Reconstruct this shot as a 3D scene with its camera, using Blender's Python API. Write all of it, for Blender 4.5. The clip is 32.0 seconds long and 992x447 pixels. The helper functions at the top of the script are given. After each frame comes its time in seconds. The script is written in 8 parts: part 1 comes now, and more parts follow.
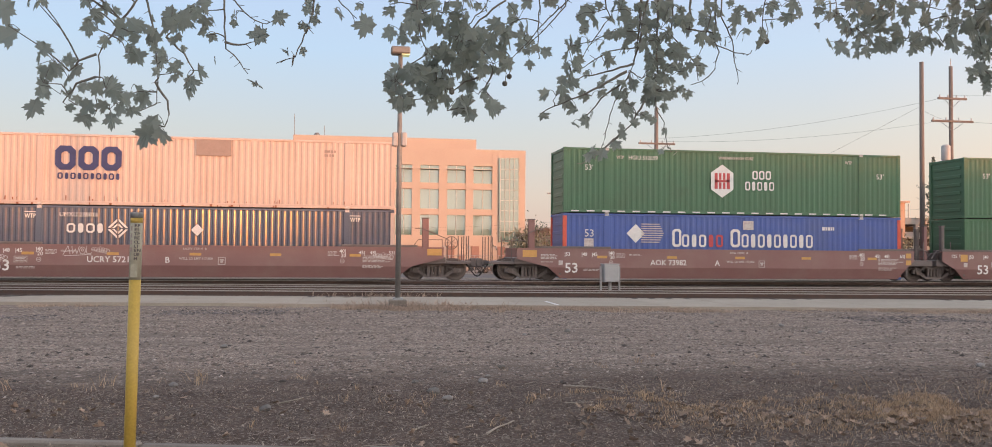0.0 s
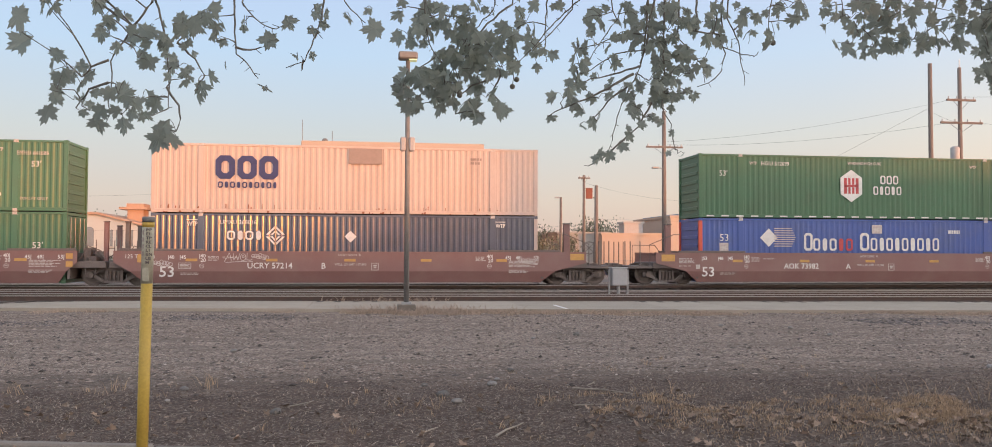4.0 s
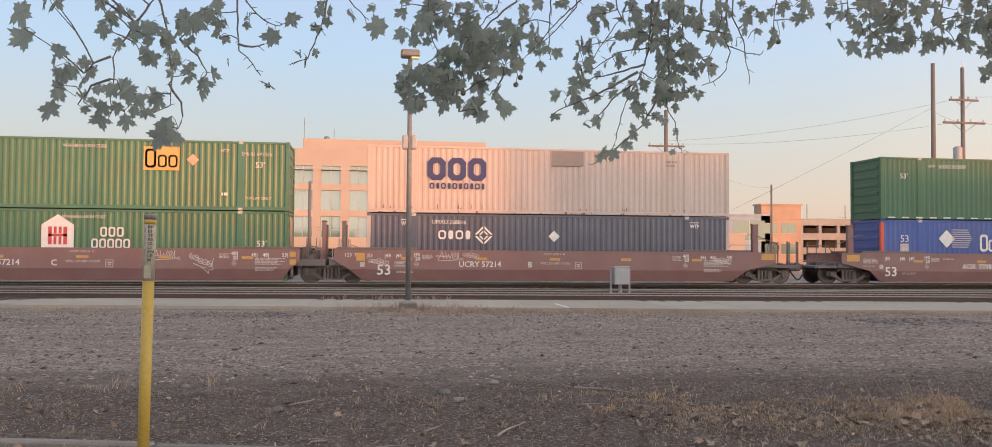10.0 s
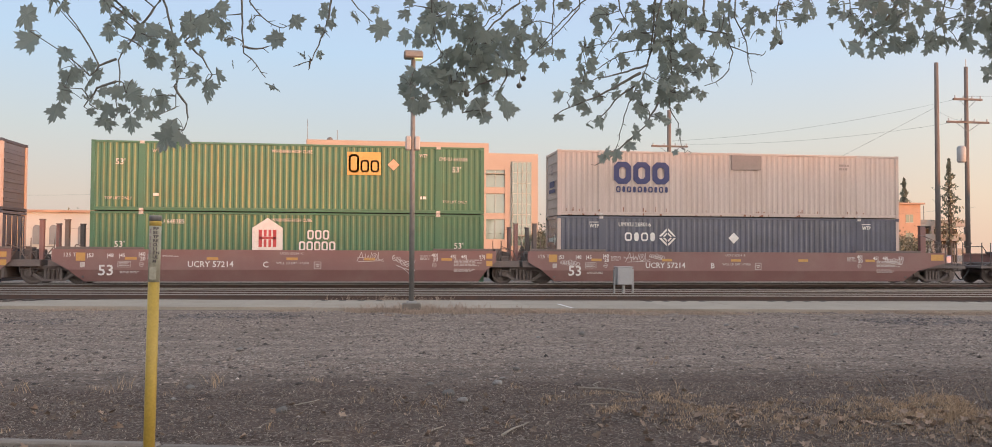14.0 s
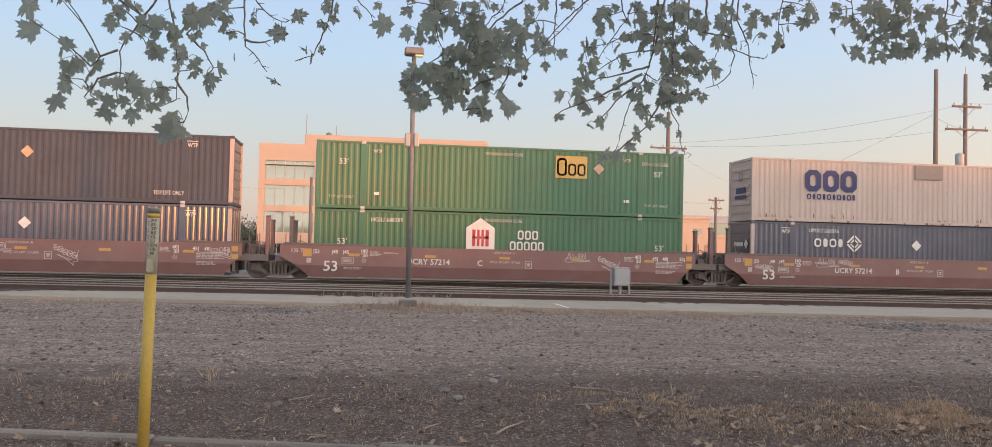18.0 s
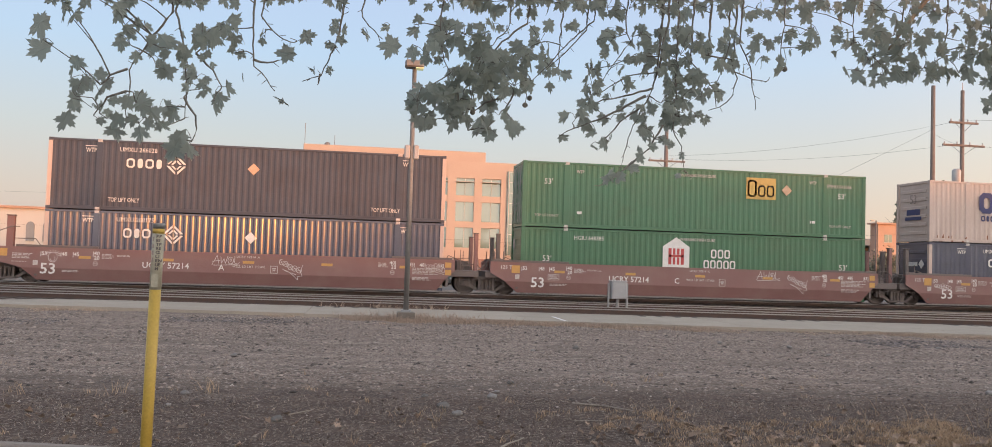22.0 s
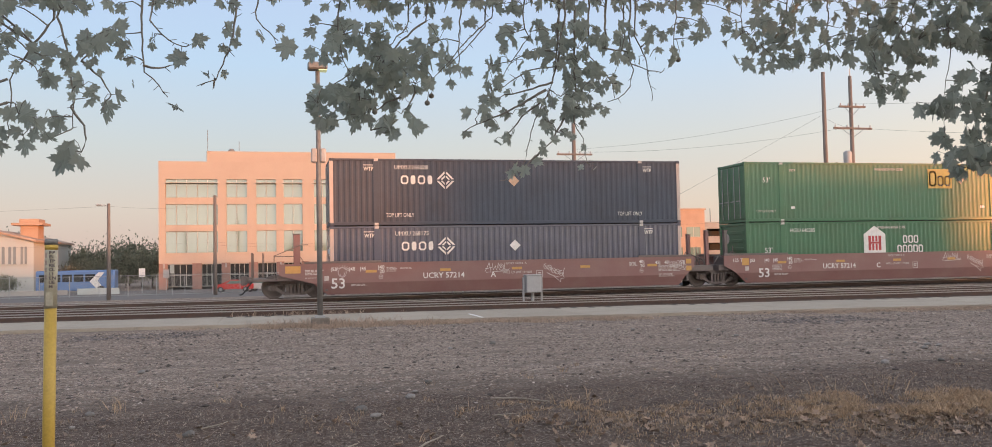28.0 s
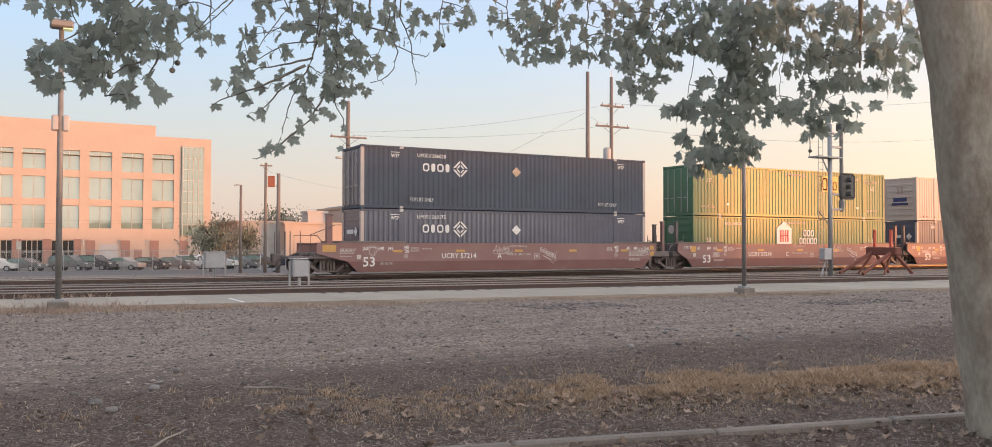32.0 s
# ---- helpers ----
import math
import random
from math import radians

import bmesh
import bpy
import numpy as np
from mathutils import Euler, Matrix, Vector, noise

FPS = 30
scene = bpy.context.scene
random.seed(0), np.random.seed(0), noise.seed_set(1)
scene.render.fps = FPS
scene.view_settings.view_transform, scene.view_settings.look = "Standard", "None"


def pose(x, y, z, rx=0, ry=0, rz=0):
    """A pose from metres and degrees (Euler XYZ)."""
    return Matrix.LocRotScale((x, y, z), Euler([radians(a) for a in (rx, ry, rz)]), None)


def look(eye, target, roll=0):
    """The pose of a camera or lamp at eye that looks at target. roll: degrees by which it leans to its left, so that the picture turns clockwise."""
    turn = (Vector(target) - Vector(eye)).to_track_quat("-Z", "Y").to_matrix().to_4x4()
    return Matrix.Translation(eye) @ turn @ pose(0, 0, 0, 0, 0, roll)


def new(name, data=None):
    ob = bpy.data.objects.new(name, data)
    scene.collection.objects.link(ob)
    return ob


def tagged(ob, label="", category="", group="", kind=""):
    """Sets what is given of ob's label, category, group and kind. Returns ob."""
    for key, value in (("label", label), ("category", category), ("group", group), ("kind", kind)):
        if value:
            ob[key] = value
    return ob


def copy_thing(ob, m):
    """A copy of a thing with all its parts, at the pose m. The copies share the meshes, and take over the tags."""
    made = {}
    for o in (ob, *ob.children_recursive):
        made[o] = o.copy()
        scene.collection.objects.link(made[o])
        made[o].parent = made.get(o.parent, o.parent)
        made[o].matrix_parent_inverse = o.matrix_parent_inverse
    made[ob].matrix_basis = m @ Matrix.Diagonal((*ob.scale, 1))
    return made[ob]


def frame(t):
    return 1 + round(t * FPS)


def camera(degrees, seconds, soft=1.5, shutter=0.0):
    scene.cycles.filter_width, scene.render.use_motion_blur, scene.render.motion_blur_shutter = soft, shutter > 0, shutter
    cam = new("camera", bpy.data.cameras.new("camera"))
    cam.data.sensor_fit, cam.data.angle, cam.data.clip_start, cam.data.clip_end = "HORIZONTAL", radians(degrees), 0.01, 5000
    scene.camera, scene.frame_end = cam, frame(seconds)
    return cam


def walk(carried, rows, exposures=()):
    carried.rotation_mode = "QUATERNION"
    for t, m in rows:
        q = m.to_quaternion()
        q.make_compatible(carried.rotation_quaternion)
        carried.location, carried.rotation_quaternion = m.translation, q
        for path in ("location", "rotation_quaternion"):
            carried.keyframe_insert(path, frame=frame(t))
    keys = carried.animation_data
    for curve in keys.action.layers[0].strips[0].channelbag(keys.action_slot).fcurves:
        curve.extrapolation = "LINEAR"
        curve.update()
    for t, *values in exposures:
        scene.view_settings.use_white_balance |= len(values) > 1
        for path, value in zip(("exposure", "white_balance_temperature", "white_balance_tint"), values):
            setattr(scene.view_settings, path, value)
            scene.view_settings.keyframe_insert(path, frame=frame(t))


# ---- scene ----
cam = camera(59.28, 32.0, soft=0.85)
# seconds, x, y, z, yaw, pitch, roll of the camera in metres and degrees
EYE = [
    (0.0, 0.000, 0.000, 1.600, -8.80, 1.67, 0.47), (0.5, 0.001, -0.008, 1.591, -8.69, 1.71, 0.43), (1.0, -0.000, -0.015, 1.586, -8.62, 1.72, 0.34),
    (1.5, -0.004, -0.019, 1.584, -8.57, 1.76, 0.20), (2.0, -0.000, -0.022, 1.581, -8.52, 1.78, 0.12), (2.5, -0.004, -0.025, 1.582, -8.50, 1.84, 0.12),
    (3.0, -0.010, -0.031, 1.582, -8.37, 1.92, 0.24), (3.5, -0.008, -0.030, 1.583, -8.26, 1.97, 0.18), (5.5, -0.009, -0.049, 1.578, -8.54, 1.98, 0.24),
    (6.0, -0.016, -0.048, 1.584, -8.65, 2.02, 0.30), (6.5, -0.019, -0.031, 1.580, -8.66, 1.97, 0.30), (7.0, -0.023, -0.016, 1.581, -8.66, 1.95, 0.34),
    (7.5, -0.020, -0.008, 1.583, -8.66, 1.92, 0.32), (8.0, -0.018, -0.007, 1.583, -8.62, 1.88, 0.31), (8.5, -0.011, 0.001, 1.586, -8.46, 1.82, 0.34),
    (9.0, -0.015, -0.001, 1.588, -8.29, 1.88, 0.37), (9.5, -0.017, -0.007, 1.586, -8.25, 1.88, 0.35), (10.0, -0.015, -0.007, 1.584, -8.18, 1.87, 0.39),
    (10.5, -0.014, -0.005, 1.584, -8.17, 1.87, 0.29), (11.0, -0.013, -0.001, 1.586, -8.13, 1.91, 0.32), (11.5, -0.015, -0.004, 1.585, -8.05, 1.87, 0.32),
    (12.0, -0.022, -0.011, 1.584, -7.99, 1.91, 0.25), (12.5, -0.020, -0.012, 1.589, -8.08, 1.93, 0.30), (13.0, -0.019, -0.015, 1.590, -8.07, 1.89, 0.36),
    (13.5, -0.016, -0.019, 1.587, -7.99, 1.89, 0.29), (14.0, -0.021, -0.028, 1.583, -7.97, 1.91, 0.26), (14.5, -0.021, -0.031, 1.579, -8.02, 1.89, 0.27),
    (16.5, -0.015, 0.005, 1.592, -8.40, 1.89, 1.26), (17.0, -0.026, 0.005, 1.599, -8.50, 1.84, 1.27), (17.5, -0.027, -0.008, 1.589, -8.31, 1.82, 1.32),
    (18.0, -0.029, -0.025, 1.583, -8.14, 1.81, 1.32), (18.5, -0.023, -0.043, 1.581, -8.04, 1.80, 1.27), (19.0, -0.019, -0.057, 1.583, -7.85, 1.79, 1.22),
    (19.5, -0.028, -0.067, 1.595, -7.76, 1.77, 1.08), (20.0, -0.061, -0.071, 1.611, -7.93, 1.69, 0.99), (20.5, -0.116, -0.093, 1.622, -7.85, 1.88, 1.01),
    (21.0, -0.122, -0.092, 1.632, -7.96, 2.17, 1.32), (21.5, -0.099, -0.074, 1.638, -8.13, 2.33, 1.80), (22.0, -0.081, -0.061, 1.639, -8.31, 2.51, 1.83),
    (22.5, -0.070, -0.060, 1.637, -8.74, 2.59, 1.60), (23.0, -0.066, -0.070, 1.639, -9.42, 2.59, 1.13), (23.5, -0.067, -0.085, 1.639, -10.09, 2.72, 0.49),
    (24.0, -0.062, -0.097, 1.636, -10.68, 2.74, -0.02), (24.5, -0.059, -0.103, 1.626, -11.08, 2.78, -0.10), (25.0, -0.053, -0.104, 1.616, -11.54, 2.84, -0.22),
    (25.5, -0.055, -0.098, 1.626, -11.91, 2.75, -0.45), (27.5, -0.047, -0.088, 1.626, -13.56, 2.54, -1.14), (28.0, -0.047, -0.085, 1.628, -14.00, 2.44, -1.14),
    (28.5, -0.037, -0.072, 1.629, -14.48, 2.34, -1.19), (29.0, -0.027, -0.058, 1.631, -15.35, 2.20, -1.17), (29.5, -0.024, -0.044, 1.630, -16.38, 2.01, -1.04),
    (30.0, -0.012, -0.030, 1.626, -17.59, 1.82, -0.87), (30.5, 0.020, -0.012, 1.623, -21.44, 1.53, -0.58), (31.0, 0.051, 0.005, 1.627, -25.68, 1.35, -0.20),
    (31.5, 0.079, 0.017, 1.632, -27.75, 1.31, 0.07), (32.0, 0.104, 0.022, 1.632, -28.80, 1.32, 0.11),
]
walk(cam, [(t, pose(x, y, z) @ pose(0, 0, 0, 90 + p, 0, w) @ pose(0, 0, 0, 0, 0, r)) for t, x, y, z, w, p, r in EYE],
     exposures=[(0.0, 0.07, 6350, 7), (12.0, 0.04, 6350, 6), (24.0, 0.04, 6350, 6), (30.0, 0.05, 6350, 6), (31.0, 0.10, 6350, 6), (32.0, 0.16, 6350, 6)])
# seconds and how far the train has rolled along its track
RUN = [(0.0, -6.68), (0.5, -5.92), (1.0, -5.17), (1.5, -4.43), (2.0, -3.70), (2.5, -2.97), (3.0, -2.25), (3.5, -1.53), (5.5, 1.36), (6.0, 2.07), (6.5, 2.78), (7.0, 3.50), (7.5, 4.23), (8.0, 4.96), (8.5, 5.69), (9.0, 6.43), (9.5, 7.17), (10.0, 7.90), (10.5, 8.65), (11.0, 9.45), (11.5, 10.39), (12.0, 11.44), (12.5, 12.57), (13.0, 13.71), (13.5, 14.86), (14.0, 16.00), (14.5, 17.15), (16.5, 21.72), (17.0, 22.89), (17.5, 23.99), (18.0, 25.07), (18.5, 26.17), (19.0, 27.29), (19.5, 28.41), (20.0, 29.52), (20.5, 30.62), (21.0, 31.73), (21.5, 32.85), (22.0, 33.98), (22.5, 35.12), (23.0, 36.26), (23.5, 37.39), (24.0, 38.51), (24.5, 39.64), (25.0, 40.81), (25.5, 42.10), (27.5, 47.65), (28.0, 49.04), (28.5, 50.44), (29.0, 51.85), (29.5, 53.27), (30.0, 54.70), (30.5, 56.16), (31.0, 57.65), (31.5, 59.16), (32.0, 60.67)]

# ---------------------------------------------------------------- sky, sun
SUN_SIDE, SUN_UP = 42.0, 2.3          # degrees: behind the camera to the right of the track's normal, above the horizon
sun_dir = Vector((math.sin(radians(SUN_SIDE)) * math.cos(radians(SUN_UP)), -math.cos(radians(SUN_SIDE)) * math.cos(radians(SUN_UP)), math.sin(radians(SUN_UP))))
sun = new("sun", bpy.data.lights.new("sun", "SUN"))
sun.data.energy, sun.data.angle, sun.data.color = 4.3, radians(2.5), (1.0, 0.325, 0.065)
sun.matrix_world = look(sun_dir * 100, (0, 0, 0))

world = bpy.data.worlds.new("dusk")
scene.world = world
world.use_nodes = True
wn, wl = world.node_tree.nodes, world.node_tree.links
wn.clear()


def wnode(kind, **kw):
    n = wn.new(kind)
    for k, v in kw.items():
        n.inputs[k.replace("_", " ")].default_value = v
    return n


def ramp(nodes, stops):
    r = nodes.new("ShaderNodeValToRGB")
    while len(r.color_ramp.elements) < len(stops):
        r.color_ramp.elements.new(0.5)
    for e, (p, c) in zip(r.color_ramp.elements, stops):
        e.position, e.color = p, (*c, 1) if len(c) == 3 else c
    return r


tc = wn.new("ShaderNodeTexCoord")
sep = wn.new("ShaderNodeSeparateXYZ")
wl.new(tc.outputs["Generated"], sep.inputs[0])
sky = wn.new("ShaderNodeTexSky")
sky.sky_type, sky.sun_disc = "NISHITA", False
sky.sun_elevation, sky.sun_rotation = radians(SUN_UP), radians(180 - SUN_SIDE)
# height bands of a clear dusk sky: blush at the horizon, pale, then blue
band = ramp(wn, [(0.0, (0.66, 0.475, 0.42)), (0.06, (0.69, 0.585, 0.525)), (0.13, (0.62, 0.64, 0.655)), (0.22, (0.53, 0.665, 0.85)), (0.34, (0.50, 0.60, 0.86)), (0.55, (0.60, 0.66, 0.80)), (1.0, (0.70, 0.73, 0.82))])
wl.new(sep.outputs["Z"], band.inputs[0])
# the glow round the sunset
dot = wn.new("ShaderNodeVectorMath")
dot.operation = "DOT_PRODUCT"
wl.new(tc.outputs["Generated"], dot.inputs[0])
dot.inputs[1].default_value = sun_dir
side = wn.new("ShaderNodeMapRange")
side.inputs["From Min"].default_value, side.inputs["From Max"].default_value = -0.75, 1.0
wl.new(dot.outputs["Value"], side.inputs["Value"])
glow = ramp(wn, [(0.0, (0, 0, 0)), (0.25, (0.10, 0.05, 0.0)), (0.45, (0.34, 0.17, 0.02)), (0.56, (0.50, 0.28, 0.08)), (0.72, (5.5, 4.85, 4.4)), (0.88, (5.4, 4.6, 4.0)), (1.0, (2.6, 1.7, 1.0))])
wl.new(side.outputs[0], glow.inputs[0])
low = ramp(wn, [(0.0, (1, 1, 1)), (0.12, (0.85, 0.85, 0.85)), (0.40, (0.20, 0.20, 0.20)), (0.85, (0, 0, 0))])
wl.new(sep.outputs["Z"], low.inputs[0])
mul = wn.new("ShaderNodeMix")
mul.data_type, mul.blend_type = "RGBA", "MULTIPLY"
mul.inputs["Factor"].default_value = 1
wl.new(glow.outputs[0], mul.inputs[6])
wl.new(low.outputs[0], mul.inputs[7])
add = wn.new("ShaderNodeMix")
add.data_type, add.blend_type = "RGBA", "ADD"
add.inputs["Factor"].default_value = 1
wl.new(band.outputs[0], add.inputs[6])
wl.new(mul.outputs[2], add.inputs[7])
both = wn.new("ShaderNodeMix")
both.data_type = "RGBA"
both.inputs["Factor"].default_value = 0.02
wl.new(add.outputs[2], both.inputs[6])
wl.new(sky.outputs[0], both.inputs[7])
bg = wn.new("ShaderNodeBackground")
bg.inputs["Strength"].default_value = 1.0
wl.new(both.outputs[2], bg.inputs["Color"])
out = wn.new("ShaderNodeOutputWorld")
wl.new(bg.outputs[0], out.inputs["Surface"])


# ---------------------------------------------------------------- materials
def mat(name, base, rough=0.7, metal=0.0, spots=None, scale=3.0, amount=0.5, fine=60.0, bump=0.0, grain=0.12, random_tone=0.0, alpha=None, spec=0.5, stretch=(1, 1, 1)):
    """A weathered surface: base colour, broad stains of a second colour, fine grain and relief."""
    m = bpy.data.materials.new(name)
    m.use_nodes = True
    n, l = m.node_tree.nodes, m.node_tree.links
    p = n["Principled BSDF"]
    p.inputs["Roughness"].default_value, p.inputs["Metallic"].default_value = rough, metal
    p.inputs["Specular IOR Level"].default_value = spec
    co = n.new("ShaderNodeTexCoord")
    mp = n.new("ShaderNodeMapping")
    mp.inputs["Scale"].default_value = stretch
    l.new(co.outputs["Object"], mp.inputs["Vector"])
    a = n.new("ShaderNodeTexNoise")
    a.inputs["Scale"].default_value, a.inputs["Detail"].default_value, a.inputs["Roughness"].default_value = scale, 6, 0.65
    l.new(mp.outputs[0], a.inputs["Vector"])
    r = ramp(n, [(0.42, (0, 0, 0)), (0.68, (amount, amount, amount))])
    l.new(a.outputs["Fac"], r.inputs[0])
    mix = n.new("ShaderNodeMix")
    mix.data_type = "RGBA"
    mix.inputs[6].default_value = (*base, 1)
    mix.inputs[7].default_value = (*(spots or [c * 0.6 for c in base]), 1)
    l.new(r.outputs[0], mix.inputs["Factor"])
    b = n.new("ShaderNodeTexNoise")
    b.inputs["Scale"].default_value, b.inputs["Detail"].default_value = fine, 4
    l.new(mp.outputs[0], b.inputs["Vector"])
    rb = n.new("ShaderNodeMapRange")
    rb.inputs["From Min"].default_value, rb.inputs["From Max"].default_value = 0.25, 0.75
    rb.inputs["To Min"].default_value, rb.inputs["To Max"].default_value = 1 - grain, 1 + grain
    l.new(b.outputs["Fac"], rb.inputs["Value"])
    val = rb.outputs[0]
    if random_tone:
        oi = n.new("ShaderNodeObjectInfo")
        rr = n.new("ShaderNodeMapRange")
        rr.inputs["To Min"].default_value, rr.inputs["To Max"].default_value = 1 - random_tone, 1 + random_tone
        l.new(oi.outputs["Random"], rr.inputs["Value"])
        mm = n.new("ShaderNodeMath")
        mm.operation = "MULTIPLY"
        l.new(val, mm.inputs[0])
        l.new(rr.outputs[0], mm.inputs[1])
        val = mm.outputs[0]
    hsv = n.new("ShaderNodeHueSaturation")
    l.new(mix.outputs[2], hsv.inputs["Color"])
    l.new(val, hsv.inputs["Value"])
    l.new(hsv.outputs[0], p.inputs["Base Color"])
    if bump:
        bp = n.new("ShaderNodeBump")
        bp.inputs["Strength"].default_value, bp.inputs["Distance"].default_value = min(bump, 1), 0.02
        l.new(b.outputs["Fac"], bp.inputs["Height"])
        l.new(bp.outputs[0], p.inputs["Normal"])
    return m


def islands(m, spread=0.35):
    """Lets each loose piece of a joined mesh differ in tone."""
    n, l = m.node_tree.nodes, m.node_tree.links
    hsv = next(x for x in n if x.type == "HUE_SAT")
    g = n.new("ShaderNodeNewGeometry")
    r = n.new("ShaderNodeMapRange")
    r.inputs["To Min"].default_value, r.inputs["To Max"].default_value = 1 - spread, 1 + spread
    l.new(g.outputs["Random Per Island"], r.inputs["Value"])
    old = hsv.inputs["Value"].links[0].from_socket
    k = n.new("ShaderNodeMath")
    k.operation = "MULTIPLY"
    l.new(old, k.inputs[0])
    l.new(r.outputs[0], k.inputs[1])
    l.new(k.outputs[0], hsv.inputs["Value"])
    return m


def glass(name, tint, rough=0.06):
    m = bpy.data.materials.new(name)
    m.use_nodes = True
    p = m.node_tree.nodes["Principled BSDF"]
    p.inputs["Base Color"].default_value = (*tint, 1)
    p.inputs["Roughness"].default_value, p.inputs["Metallic"].default_value = rough, 0.0
    p.inputs["IOR"].default_value = 1.85
    return m


def lamp_glow(name, colour, strength):
    m = bpy.data.materials.new(name)
    m.use_nodes = True
    p = m.node_tree.nodes["Principled BSDF"]
    p.inputs["Base Color"].default_value = (*colour, 1)
    p.inputs["Emission Color"].default_value, p.inputs["Emission Strength"].default_value = (*colour, 1), strength
    return m


M_brown = mat("boxcar_brown", (0.225, 0.115, 0.105), 0.55, spots=(0.26, 0.165, 0.145), scale=0.8, amount=0.55, fine=25, grain=0.10)
M_dark = mat("grimy_steel", (0.142, 0.118, 0.110), 0.7, spots=(0.18, 0.14, 0.12), scale=4, fine=40, grain=0.25)
M_wheel = mat("worn_steel", (0.11, 0.088, 0.08), 0.5, 0.3, spots=(0.16, 0.12, 0.10), scale=6)
M_railhead = mat("polished_rail", (0.34, 0.31, 0.30), 0.45, 0.8, scale=8, amount=0.2)
M_railside = mat("rusty_rail", (0.075, 0.05, 0.042), 0.8, spots=(0.12, 0.06, 0.04), scale=5)
M_tie = mat("old_sleeper", (0.10, 0.085, 0.075), 0.9, scale=6, fine=80, bump=0.4, random_tone=0.3)
M_ballast = mat("ballast_stone", (0.19, 0.148, 0.128), 0.95, spots=(0.11, 0.085, 0.075), scale=2.5, fine=14, grain=0.4, bump=0.8)
M_concrete = mat("worn_concrete", (0.37, 0.315, 0.255), 0.9, spots=(0.27, 0.23, 0.185), scale=0.9, fine=30, bump=0.2, random_tone=0.06)
M_kerb = mat("old_kerb_concrete", (0.24, 0.205, 0.175), 0.92, spots=(0.14, 0.115, 0.095), scale=2.5, fine=60, bump=0.4, random_tone=0.12)
M_white = mat("white_lettering", (0.72, 0.69, 0.66), 0.6, spots=(0.5, 0.47, 0.45), scale=5, amount=0.5)
M_offwhite = mat("faded_white_marks", (0.55, 0.50, 0.47), 0.7, spots=(0.34, 0.26, 0.23), scale=9, amount=0.8)
M_yellowmark = mat("yellow_reflector", (0.56, 0.31, 0.09), 0.5, scale=6, amount=0.3)
M_orange = mat("orange_red_paint", (0.62, 0.10, 0.055), 0.5, scale=3)
M_navylogo = mat("navy_logo_paint", (0.035, 0.04, 0.13), 0.55, scale=4)
M_redlogo = mat("red_logo_paint", (0.50, 0.07, 0.07), 0.55, scale=4)
M_emp = mat("amber_logo_panel", (0.56, 0.36, 0.10), 0.5, scale=4, amount=0.25)
M_green = mat("green_container_paint", (0.070, 0.150, 0.085), 0.40, spots=(0.075, 0.128, 0.075), scale=0.6, amount=0.7, fine=18, grain=0.08, spec=0.3)
M_green2 = mat("bright_green_container_paint", (0.075, 0.170, 0.098), 0.33, spots=(0.08, 0.14, 0.08), scale=0.7, amount=0.7, fine=18, grain=0.08, spec=0.30)
M_blue = mat("blue_container_paint", (0.050, 0.095, 0.32), 0.40, spots=(0.07, 0.10, 0.23), scale=0.7, amount=0.7, fine=18, grain=0.08)
M_navy = mat("navy_container_paint", (0.080, 0.085, 0.120), 0.245, spots=(0.057, 0.059, 0.078), scale=0.7, amount=0.6, fine=18, grain=0.1, spec=0.55)
M_plum = mat("faded_charcoal_container_paint", (0.080, 0.089, 0.112), 0.6, spots=(0.068, 0.068, 0.080), scale=0.7, amount=0.7, fine=18, grain=0.08, spec=0.2)
M_csx = mat("cream_container_paint", (0.52, 0.415, 0.365), 0.55, spots=(0.43, 0.325, 0.265), scale=1.4, amount=0.55, fine=22, grain=0.06, stretch=(1, 1, 0.25))
M_rust = mat("rust_scrape", (0.25, 0.10, 0.05), 0.9, scale=8)
M_grey = mat("light_grey_paint", (0.40, 0.39, 0.39), 0.55, spots=(0.30, 0.28, 0.27), scale=3)
M_patch = mat("faded_brown_patch", (0.30, 0.235, 0.21), 0.7, spots=(0.24, 0.19, 0.17), scale=3)
M_placard = mat("faded_orange_placard", (0.60, 0.40, 0.27), 0.6, scale=5)
M_galv = mat("galvanised_steel", (0.34, 0.34, 0.34), 0.5, 0.5, spots=(0.24, 0.23, 0.22), scale=5)
M_pole = mat("painted_lamp_pole", (0.21, 0.20, 0.19), 0.55, 0.2, scale=6)
M_wood = mat("weathered_pole_timber", (0.185, 0.155, 0.14), 0.9, spots=(0.12, 0.095, 0.085), scale=3, fine=40, stretch=(1, 1, 0.1), bump=0.3)
M_yellow = mat("yellow_marker_plastic", (0.50, 0.335, 0.065), 0.5, spots=(0.42, 0.29, 0.04), scale=3, amount=0.5)
M_label = mat("weathered_label", (0.42, 0.385, 0.29), 0.6, spots=(0.30, 0.27, 0.20), scale=12)
M_black = mat("black_print", (0.03, 0.03, 0.03), 0.6)
M_wire = mat("black_cable", (0.08, 0.075, 0.075), 0.7)
M_rustred = mat("red_rusted_steel", (0.22, 0.075, 0.05), 0.75, spots=(0.13, 0.05, 0.04), scale=5)


